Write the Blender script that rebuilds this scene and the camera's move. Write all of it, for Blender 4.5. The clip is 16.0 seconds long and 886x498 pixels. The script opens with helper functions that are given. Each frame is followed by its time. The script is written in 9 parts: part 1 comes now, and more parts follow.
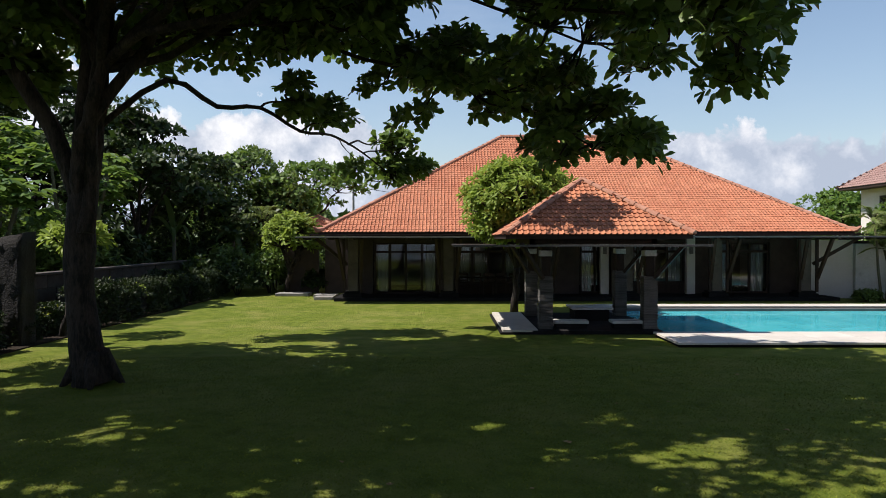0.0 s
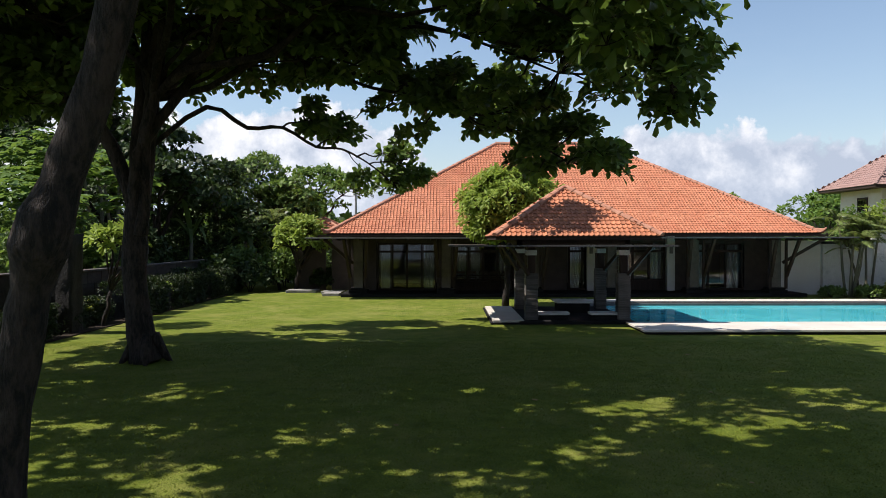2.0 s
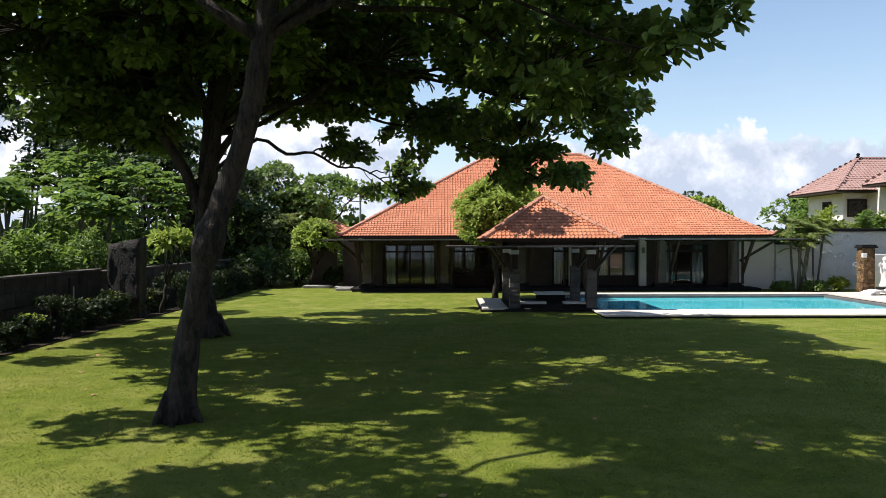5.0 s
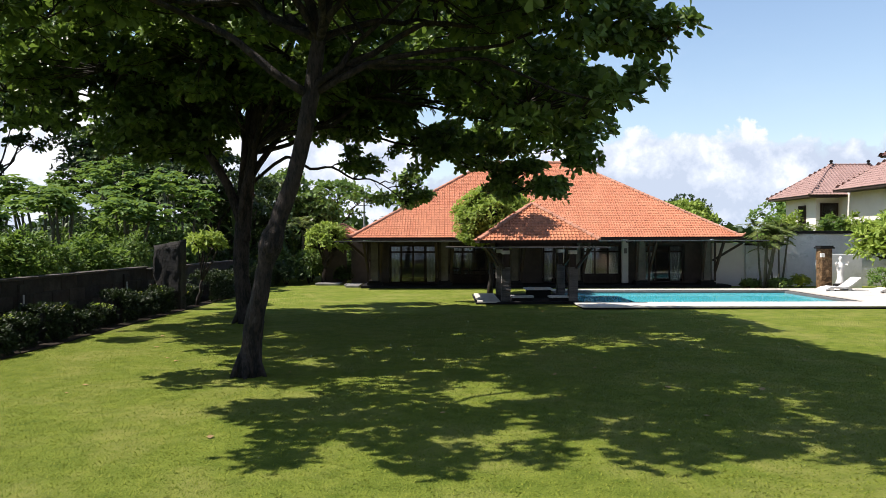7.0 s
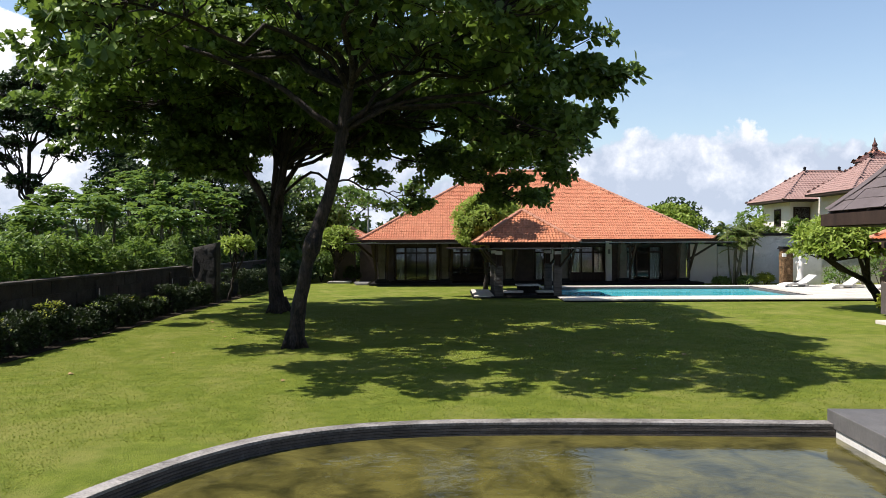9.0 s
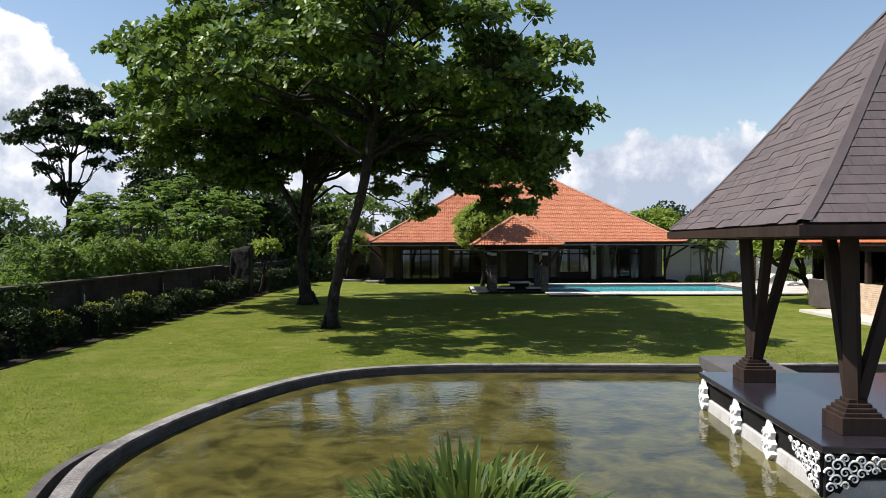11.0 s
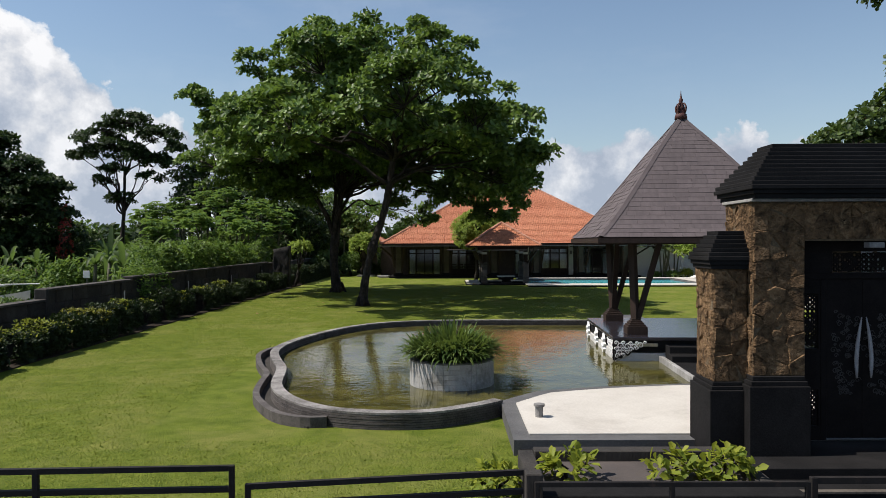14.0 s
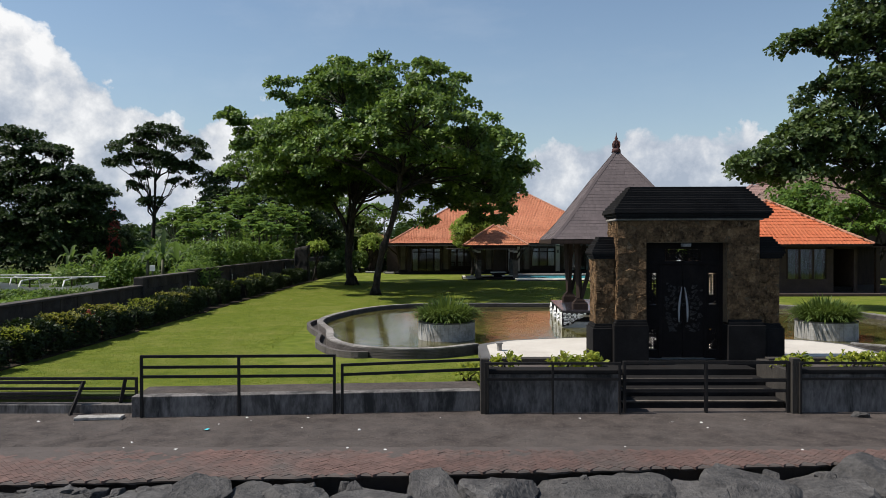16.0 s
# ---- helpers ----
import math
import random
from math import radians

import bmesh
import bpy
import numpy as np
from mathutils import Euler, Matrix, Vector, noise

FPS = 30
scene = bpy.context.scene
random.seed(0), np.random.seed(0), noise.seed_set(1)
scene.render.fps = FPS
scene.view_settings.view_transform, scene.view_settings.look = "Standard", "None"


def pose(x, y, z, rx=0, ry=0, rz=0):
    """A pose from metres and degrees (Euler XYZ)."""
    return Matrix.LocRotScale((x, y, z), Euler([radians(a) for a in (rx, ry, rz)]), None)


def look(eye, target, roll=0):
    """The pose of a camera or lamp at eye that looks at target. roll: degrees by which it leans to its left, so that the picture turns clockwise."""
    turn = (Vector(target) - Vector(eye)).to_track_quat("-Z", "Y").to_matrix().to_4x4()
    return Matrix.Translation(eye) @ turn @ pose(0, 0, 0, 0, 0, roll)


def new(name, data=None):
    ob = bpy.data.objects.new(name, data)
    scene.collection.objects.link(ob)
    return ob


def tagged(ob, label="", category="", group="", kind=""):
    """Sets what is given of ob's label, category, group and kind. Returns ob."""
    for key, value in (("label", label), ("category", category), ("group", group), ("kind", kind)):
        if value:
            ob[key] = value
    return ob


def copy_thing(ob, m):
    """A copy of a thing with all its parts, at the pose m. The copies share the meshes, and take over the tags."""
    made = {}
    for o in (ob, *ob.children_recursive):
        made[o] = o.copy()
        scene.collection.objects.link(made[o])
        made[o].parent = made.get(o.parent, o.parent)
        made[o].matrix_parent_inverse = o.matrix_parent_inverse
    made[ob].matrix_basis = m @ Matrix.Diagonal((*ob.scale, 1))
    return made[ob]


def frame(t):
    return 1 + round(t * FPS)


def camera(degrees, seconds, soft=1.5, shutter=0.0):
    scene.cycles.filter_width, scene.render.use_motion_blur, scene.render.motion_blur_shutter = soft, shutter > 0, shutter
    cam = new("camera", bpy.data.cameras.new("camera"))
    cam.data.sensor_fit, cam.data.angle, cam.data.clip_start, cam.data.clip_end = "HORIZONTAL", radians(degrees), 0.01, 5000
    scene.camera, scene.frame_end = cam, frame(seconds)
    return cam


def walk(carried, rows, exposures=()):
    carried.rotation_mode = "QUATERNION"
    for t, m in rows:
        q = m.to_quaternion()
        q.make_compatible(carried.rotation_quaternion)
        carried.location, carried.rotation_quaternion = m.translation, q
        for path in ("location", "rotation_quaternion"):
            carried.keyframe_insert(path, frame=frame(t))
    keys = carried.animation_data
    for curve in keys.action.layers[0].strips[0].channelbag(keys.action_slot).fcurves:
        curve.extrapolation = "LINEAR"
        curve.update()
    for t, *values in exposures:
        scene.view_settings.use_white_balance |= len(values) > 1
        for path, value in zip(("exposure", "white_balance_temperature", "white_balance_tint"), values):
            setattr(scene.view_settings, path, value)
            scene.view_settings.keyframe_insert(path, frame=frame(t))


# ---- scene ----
cam = camera(64.0, 16.0, 0.65)
METRES, EYE, TILT, LEAN, TURN = 22.3, 2.6, 0.0, 0.0, 0.2
ROWS = [
    (0.0, 0.0, 0.0000, 0.0, -0.00, -0.87, 0.07),
    (0.5, 0.0004, -0.0237, -0.0007, 0.00, -0.87, 0.07),
    (1.0, 0.0029, -0.0515, 0.0006, 0.01, -0.86, 0.07),
    (1.5, 0.0038, -0.0813, 0.0013, 0.02, -0.86, 0.08),
    (2.0, 0.0046, -0.1110, 0.0013, 0.04, -0.86, 0.08),
    (2.5, 0.005, -0.1409, 0.0023, 0.06, -0.86, 0.06),
    (3.0, 0.006, -0.1715, 0.0021, 0.06, -0.86, 0.1),
    (3.5, 0.0067, -0.2030, 0.0029, 0.06, -0.85, 0.14),
    (4.0, 0.0082, -0.2368, 0.0029, 0.07, -0.84, 0.14),
    (6.5, 0.0088, -0.4355, 0.0054, 0.09, -0.76, 0.15),
    (7.0, 0.0092, -0.4791, 0.0054, 0.10, -0.74, 0.15),
    (7.5, 0.0101, -0.5233, 0.0057, 0.11, -0.71, 0.2),
    (8.0, 0.0099, -0.5696, 0.0052, 0.10, -0.65, 0.24),
    (8.5, 0.0095, -0.6184, 0.0071, 0.10, -0.65, 0.23),
    (9.0, 0.0084, -0.6704, 0.007, 0.11, -0.62, 0.26),
    (11.5, 0.0036, -0.9670, 0.0116, 0.14, -0.50, 0.22),
    (12.0, 0.0031, -1.0328, 0.012, 0.15, -0.48, 0.23),
    (12.5, 0.0036, -1.1010, 0.0128, 0.16, -0.50, 0.24),
    (13.0, 0.0046, -1.1709, 0.0135, 0.17, -0.49, 0.23),
    (13.5, 0.0052, -1.2426, 0.0138, 0.17, -0.50, 0.21),
    (14.0, 0.0055, -1.3188, 0.0141, 0.17, -0.51, 0.21),
    (14.5, 0.0067, -1.3955, 0.0138, 0.18, -0.51, 0.23),
    (15.0, 0.0077, -1.4722, 0.0134, 0.17, -0.52, 0.22),
    (15.5, 0.0079, -1.5500, 0.0142, 0.15, -0.54, 0.21),
    (16.0, 0.01, -1.6237, 0.0156, 0.22, -0.56, 0.15),
]
walk(cam, [(t, pose(0, 0, EYE, TILT, LEAN, TURN) @ pose(METRES * x, METRES * y, METRES * z, 90 + pitch, roll, yaw)) for t, x, y, z, yaw, pitch, roll in ROWS],
     [(0.0, 0.60, 6480, 14), (4.0, 0.88, 6490, 14), (7.0, 1.0, 6490, 14), (9.0, 0.88, 6490, 14), (12.5, 0.50, 6470, 13), (14.0, 0.36, 6460, 12), (16.0, 0.34, 6500, 11)])

# ---- light ----
SUN_EL, SUN_AZ = radians(55), radians(-5)         # the sun stands over -x, a little towards -y
SUN = Vector((-math.cos(SUN_EL) * math.cos(SUN_AZ), math.cos(SUN_EL) * math.sin(SUN_AZ), math.sin(SUN_EL)))
sun_data = bpy.data.lights.new("sun", "SUN")
sun_data.energy, sun_data.angle, sun_data.color = 5.0, radians(0.55), (1.0, 0.945, 0.86)
sun_lamp = new("sun", sun_data)
sun_lamp.matrix_world = look(SUN * 60, (0, 0, 0))


def nodes_of(tree):
    def add(kind, **values):
        n = tree.nodes.new(kind)
        for k, v in values.items():
            if k in n.inputs:
                n.inputs[k].default_value = v
            else:
                setattr(n, k, v)
        return n

    def link(a, b):
        tree.links.new(a, b)
    return add, link


def ramp_of(node, stops):
    e = node.color_ramp.elements
    while len(e) < len(stops):
        e.new(0.5)
    for el, (p, c) in zip(e, stops):
        el.position, el.color = p, (c if len(c) == 4 else (*c, 1)) if not isinstance(c, (int, float)) else (c, c, c, 1)


def make_world():
    w = bpy.data.worlds.new("sky")
    scene.world = w
    w.use_nodes = True
    t = w.node_tree
    t.nodes.clear()
    add, link = nodes_of(t)
    sky = add("ShaderNodeTexSky", sky_type="NISHITA", sun_disc=False, sun_elevation=SUN_EL, sun_rotation=radians(270) + SUN_AZ, altitude=0.0, air_density=1.25, dust_density=0.25, ozone_density=2.0)
    co = add("ShaderNodeTexCoord")
    sep = add("ShaderNodeSeparateXYZ")
    link(co.outputs["Generated"], sep.inputs[0])

    def m(op, a, b=None, c=None, clamp=False):
        n = add("ShaderNodeMath", operation=op, use_clamp=clamp)
        for i, v in enumerate((a, b, c)):
            if v is None:
                continue
            if isinstance(v, (int, float)):
                n.inputs[i].default_value = v
            else:
                link(v, n.inputs[i])
        return n.outputs[0]
    # cumulus heaps along the horizon: billows under a wavering upper limit, higher over one bearing
    mp = add("ShaderNodeMapping")
    mp.inputs["Location"].default_value = (0.31, 0.12, 0.05)
    link(co.outputs["Generated"], mp.inputs[0])
    big = add("ShaderNodeTexNoise", Scale=9.0, Detail=10.0, Roughness=0.56, Distortion=0.15)
    link(mp.outputs[0], big.inputs["Vector"])
    small = add("ShaderNodeTexNoise", Scale=30.0, Detail=8.0, Roughness=0.6)
    link(mp.outputs[0], small.inputs["Vector"])
    puff = add("ShaderNodeTexVoronoi", Scale=17.0, feature="SMOOTH_F1")
    puff.inputs["Smoothness"].default_value = 0.35
    link(mp.outputs[0], puff.inputs["Vector"])
    wide = add("ShaderNodeTexNoise", Scale=2.6, Detail=3.0, Roughness=0.5)
    link(mp.outputs[0], wide.inputs["Vector"])
    z = sep.outputs["Z"]

    def heap(px, width, height):
        # a heap of cloud round one bearing
        d = m("DIVIDE", m("SUBTRACT", sep.outputs["X"], px), width)
        return m("MULTIPLY", m("EXPONENT", m("MULTIPLY", m("MULTIPLY", d, d), -1.0)), height)
    limit = m("ADD", m("ADD", 0.106, heap(-0.57, 0.24, 0.165)), m("ADD", heap(-0.17, 0.13, 0.075), heap(0.33, 0.2, 0.025)))
    limit = m("ADD", limit, m("MULTIPLY", m("SUBTRACT", wide.outputs[0], 0.45), 0.16))
    grain = m("ADD", m("MULTIPLY", big.outputs[0], 0.85), m("MULTIPLY", m("SUBTRACT", 0.42, puff.outputs["Distance"]), 0.26))
    grain = m("ADD", grain, m("MULTIPLY", m("SUBTRACT", small.outputs[0], 0.5), 0.42))
    dens = m("ADD", grain, m("MULTIPLY", m("SUBTRACT", limit, z), 7.0))
    mask = add("ShaderNodeValToRGB")
    ramp_of(mask, [(0.475, 0.0), (0.515, 0.7), (0.57, 1.0)])
    link(dens, mask.inputs[0])
    # thin veil high up
    mp2 = add("ShaderNodeMapping")
    mp2.inputs["Scale"].default_value = (1, 0.6, 3.5)
    link(co.outputs["Generated"], mp2.inputs[0])
    veil = add("ShaderNodeTexNoise", Scale=2.6, Detail=6.0, Roughness=0.6)
    link(mp2.outputs[0], veil.inputs["Vector"])
    vr = add("ShaderNodeValToRGB")
    ramp_of(vr, [(0.48, 0.0), (0.8, 0.22)])
    link(veil.outputs[0], vr.inputs[0])
    # bright crowns, greyer hollows and bases
    tone = m("ADD", m("MULTIPLY", big.outputs[0], 0.75), m("ADD", m("MULTIPLY", puff.outputs["Distance"], -0.35), m("ADD", m("MULTIPLY", m("SUBTRACT", small.outputs[0], 0.5), 0.95), m("MULTIPLY", z, 1.0))))
    tone = m("SUBTRACT", tone, m("MULTIPLY", sep.outputs["X"], 0.16))
    cl = add("ShaderNodeValToRGB")
    ramp_of(cl, [(0.16, (3.7, 4.2, 5.0)), (0.32, (5.2, 5.6, 6.2)), (0.46, (7.2, 7.35, 7.5)), (0.60, (9.2, 9.2, 9.1))])
    link(tone, cl.inputs[0])
    cover = m("MAXIMUM", mask.outputs[0], m("MULTIPLY", vr.outputs[0], m("MULTIPLY", z, 2.2, clamp=True)))
    mix = add("ShaderNodeMix", data_type="RGBA")
    link(cover, mix.inputs["Factor"])
    link(sky.outputs[0], mix.inputs["A"])
    link(cl.outputs[0], mix.inputs["B"])
    # pale haze towards the horizon
    hz = m("POWER", m("SUBTRACT", 1.0, m("DIVIDE", m("ABSOLUTE", z), 0.45), clamp=True), 1.6)
    mix2 = add("ShaderNodeMix", data_type="RGBA")
    link(m("MULTIPLY", hz, 0.34), mix2.inputs["Factor"])
    link(mix.outputs["Result"], mix2.inputs["A"])
    mix2.inputs["B"].default_value = (3.8, 4.75, 5.9, 1)
    bg = add("ShaderNodeBackground", Strength=0.086)
    link(mix2.outputs["Result"], bg.inputs["Color"])
    out = add("ShaderNodeOutputWorld")
    link(bg.outputs[0], out.inputs["Surface"])


make_world()

# ---- materials ----


def surface(name, dark, light, scale=3.0, fine=40.0, rough=0.7, bump=0.3, bump_scale=0.02, metal=0.0, spec=0.4, coord="Object", per_piece=0.0, stain=None, stain_scale=0.6, stain_at=(0.55, 0.75), stretch=(1, 1, 1), per_island=0.0, span=(0.34, 0.66)):
    """A surface of two colours mixed by noise at two scales, with fine relief, patches for wear stains or painted
    relief, and a tint of its own for each piece.
    """
    mt = bpy.data.materials.new(name)
    mt.use_nodes = True
    t = mt.node_tree
    t.nodes.clear()
    add, link = nodes_of(t)
    co = add("ShaderNodeTexCoord")
    mp = add("ShaderNodeMapping")
    mp.inputs["Scale"].default_value = stretch
    link(co.outputs[coord], mp.inputs[0])
    if per_piece:
        oi = add("ShaderNodeObjectInfo")
        link(oi.outputs["Location"], mp.inputs["Location"])
    a = add("ShaderNodeTexNoise", Scale=scale, Detail=6.0, Roughness=0.6)
    b = add("ShaderNodeTexNoise", Scale=fine, Detail=4.0, Roughness=0.65)
    for n in (a, b):
        link(mp.outputs[0], n.inputs["Vector"])
    s = add("ShaderNodeMath", operation="MULTIPLY_ADD")
    s.inputs[1].default_value = 0.55
    link(a.outputs[0], s.inputs[0])
    h = add("ShaderNodeMath", operation="MULTIPLY")
    h.inputs[1].default_value = 0.45
    link(b.outputs[0], h.inputs[0])
    link(h.outputs[0], s.inputs[2])
    r = add("ShaderNodeValToRGB")
    ramp_of(r, [(span[0], dark), (span[1], light)])
    link(s.outputs[0], r.inputs[0])
    colour = r.outputs[0]
    if stain:
        st = add("ShaderNodeTexNoise", Scale=stain_scale, Detail=8.0, Roughness=0.7, Distortion=0.4)
        link(mp.outputs[0], st.inputs["Vector"])
        sr = add("ShaderNodeValToRGB")
        ramp_of(sr, [(stain_at[0], 0.0), (stain_at[1], 1.0)])
        link(st.outputs[0], sr.inputs[0])
        mx = add("ShaderNodeMix", data_type="RGBA")
        link(sr.outputs[0], mx.inputs["Factor"])
        link(colour, mx.inputs["A"])
        mx.inputs["B"].default_value = (*stain, 1)
        colour = mx.outputs["Result"]
    for amount, source in ((per_piece, "piece"), (per_island, "island")):
        if amount:
            hv = add("ShaderNodeHueSaturation")
            mr = add("ShaderNodeMapRange")
            mr.inputs["To Min"].default_value, mr.inputs["To Max"].default_value = 1 - amount, 1 + amount
            if source == "piece":
                link(oi.outputs["Random"], mr.inputs["Value"])
            else:
                ge = add("ShaderNodeNewGeometry")
                link(ge.outputs["Random Per Island"], mr.inputs["Value"])
            link(mr.outputs[0], hv.inputs["Value"])
            link(colour, hv.inputs["Color"])
            colour = hv.outputs[0]
    p = add("ShaderNodeBsdfPrincipled")
    p.inputs["Roughness"].default_value, p.inputs["Metallic"].default_value = rough, metal
    p.inputs["Specular IOR Level"].default_value = spec
    link(colour, p.inputs["Base Color"])
    if bump:
        bp = add("ShaderNodeBump", Strength=bump, Distance=bump_scale)
        link(b.outputs[0], bp.inputs["Height"])
        link(bp.outputs[0], p.inputs["Normal"])
    o = add("ShaderNodeOutputMaterial")
    link(p.outputs[0], o.inputs["Surface"])
    return mt


def leaf_surface(name, dark, light, glow, share=0.35, rough=0.55, spec=0.2):
    """Leaves: each a little different, and letting some light through."""
    mt = bpy.data.materials.new(name)
    mt.use_nodes = True
    t = mt.node_tree
    t.nodes.clear()
    add, link = nodes_of(t)
    ge = add("ShaderNodeNewGeometry")
    r = add("ShaderNodeValToRGB")
    ramp_of(r, [(0.0, dark), (1.0, light)])
    link(ge.outputs["Random Per Island"], r.inputs[0])
    p = add("ShaderNodeBsdfPrincipled", Roughness=rough)
    p.inputs["Specular IOR Level"].default_value = spec
    link(r.outputs[0], p.inputs["Base Color"])
    tr = add("ShaderNodeBsdfTranslucent")
    tr.inputs["Color"].default_value = (*glow, 1)
    mx = add("ShaderNodeMixShader")
    mx.inputs[0].default_value = share
    link(p.outputs[0], mx.inputs[1])
    link(tr.outputs[0], mx.inputs[2])
    o = add("ShaderNodeOutputMaterial")
    link(mx.outputs[0], o.inputs["Surface"])
    return mt


def water_surface(name, dark, light, scale, ripple, tint=None, rough=0.03, spec=0.5):
    """Still water: what lies in it, under a clear rippled skin."""
    mt = bpy.data.materials.new(name)
    mt.use_nodes = True
    t = mt.node_tree
    t.nodes.clear()
    add, link = nodes_of(t)
    co = add("ShaderNodeTexCoord")
    a = add("ShaderNodeTexNoise", Scale=scale, Detail=8.0, Roughness=0.62, Distortion=0.6)
    link(co.outputs["Object"], a.inputs["Vector"])
    r = add("ShaderNodeValToRGB")
    ramp_of(r, [(0.36, dark), (0.62, light)])
    link(a.outputs[0], r.inputs[0])
    w = add("ShaderNodeTexNoise", Scale=7.0, Detail=3.0, Roughness=0.5, Distortion=0.3)
    link(co.outputs["Object"], w.inputs["Vector"])
    bp = add("ShaderNodeBump", Strength=ripple, Distance=0.02)
    link(w.outputs[0], bp.inputs["Height"])
    p = add("ShaderNodeBsdfPrincipled", Roughness=rough, IOR=1.33)
    p.inputs["Specular IOR Level"].default_value = spec
    link(r.outputs[0], p.inputs["Base Color"])
    link(bp.outputs[0], p.inputs["Normal"])
    o = add("ShaderNodeOutputMaterial")
    link(p.outputs[0], o.inputs["Surface"])
    return mt


def glass_surface(name, tint, rough=0.02):
    mt = bpy.data.materials.new(name)
    mt.use_nodes = True
    t = mt.node_tree
    t.nodes.clear()
    add, link = nodes_of(t)
    fr = add("ShaderNodeFresnel", IOR=1.5)
    tr = add("ShaderNodeBsdfTransparent")
    tr.inputs["Color"].default_value = (*tint, 1)
    gl = add("ShaderNodeBsdfGlossy", Roughness=rough)
    mx = add("ShaderNodeMixShader")
    link(fr.outputs[0], mx.inputs[0])
    link(tr.outputs[0], mx.inputs[1])
    link(gl.outputs[0], mx.inputs[2])
    o = add("ShaderNodeOutputMaterial")
    link(mx.outputs[0], o.inputs["Surface"])
    return mt


M_GRASS = surface("lawn_grass", (0.0613, 0.0974, 0.00987), (0.176, 0.206, 0.0306), 2.6, 34, 0.9, 1.0, 0.05, span=(0.34, 0.66), spec=0.08, stain=(0.198, 0.202, 0.052), stain_scale=0.55, stain_at=(0.46, 0.70))
M_FIELD = surface("field_ground", (0.04, 0.06, 0.016), (0.096, 0.112, 0.036), 0.4, 12, 0.95, 0.8, 0.06, spec=0.1, stain=(0.128, 0.096, 0.056), stain_scale=0.15)
M_ROAD = surface("asphalt", (0.0181, 0.0146, 0.0133), (0.0823, 0.0676, 0.0599), 2.6, 26, 0.92, 0.9, 0.012, spec=0.25, stain=(0.0867, 0.0753, 0.0683), stain_scale=0.45, stain_at=(0.45, 0.8))
M_BRICKPAVE = surface("paving_brick", (0.0629, 0.0391, 0.0331), (0.1, 0.0578, 0.0476), 4, 60, 0.9, 0.4, 0.006, per_piece=0.16, stain=(0.0595, 0.051, 0.0459), stain_scale=0.9, stain_at=(0.45, 0.72))
# earth coloured dark enough to pass for shade at the hedge foot
M_SHADE_STRIP = surface("shade_dark_earth", (0.012, 0.009, 0.007), (0.045, 0.035, 0.026), 3, 30, 0.95, 0.8, 0.03, spec=0.1)
M_MORTAR = surface("dirty_sand_joint", (0.045, 0.0378, 0.0342), (0.0855, 0.0702, 0.063), 2, 50, 0.95, 0.4, 0.01)
M_BASALT = surface("dark_basalt_rock", (0.0165, 0.0158, 0.0158), (0.09, 0.0848, 0.081), 2.8, 16, 0.8, 1.0, 0.05, per_piece=0.2, stain=(0.15, 0.143, 0.135), stain_scale=2.2, stain_at=(0.58, 0.8))
M_LAVA = surface("black_lava_stone", (0.007, 0.0068, 0.0068), (0.020, 0.019, 0.019), 2.0, 45, 0.85, 0.4, 0.01, spec=0.08)
M_LAVA_STEP = surface("grey_lava_step", (0.055, 0.053, 0.052), (0.12, 0.117, 0.113), 2.0, 45, 0.7, 0.3, 0.01)
M_TERRAZZO = surface("polished_black_floor", (0.012, 0.011, 0.014), (0.03, 0.027, 0.034), 1.0, 40, 0.18, 0.05, 0.004, spec=0.6)
# tan stone; its strong pale patches also paint the light on rough lumps
M_YELLOWSTONE = surface("yellow_field_stone", (0.033, 0.02, 0.0106), (0.242, 0.149, 0.0773), 5.0, 15, 0.9, 1.0, 0.11, per_piece=0.26, span=(0.36, 0.63), spec=0.15, stain=(0.309, 0.206, 0.115), stain_scale=7.0, stain_at=(0.56, 0.70))
M_STONEJOINT = surface("stone_wall_mortar", (0.0531, 0.0382, 0.0235), (0.186, 0.13, 0.0723), 3, 18, 0.95, 0.8, 0.04)
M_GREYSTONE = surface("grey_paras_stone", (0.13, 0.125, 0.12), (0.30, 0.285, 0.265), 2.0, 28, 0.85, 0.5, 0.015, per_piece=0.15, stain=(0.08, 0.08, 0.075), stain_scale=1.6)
# the grey stone again, darkened: the verandah's shade is put into its colour
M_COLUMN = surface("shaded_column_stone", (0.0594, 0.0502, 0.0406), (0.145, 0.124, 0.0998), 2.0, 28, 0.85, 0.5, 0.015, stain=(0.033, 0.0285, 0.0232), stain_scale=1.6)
M_BANDSTONE = surface("banded_slate", (0.030, 0.028, 0.027), (0.125, 0.115, 0.105), 2.2, 24, 0.85, 0.6, 0.015, per_piece=0.25, stain=(0.035, 0.032, 0.03), stain_scale=2.0, stretch=(1, 1, 5))
M_EDGE = surface("worn_grey_metal", (0.05, 0.0475, 0.045), (0.13, 0.125, 0.12), 3, 30, 0.7, 0.1, 0.004)
M_PIERSTONE = surface("dark_rough_stone", (0.00702, 0.00638, 0.00574), (0.0319, 0.0287, 0.0255), 2.0, 20, 0.9, 0.9, 0.04, stain=(0.00957, 0.00893, 0.00829), stain_scale=1.2)
M_PANEL = surface("dark_brown_panel", (0.026, 0.019, 0.016), (0.070, 0.050, 0.041), 2, 40, 0.75, 0.3, 0.006)
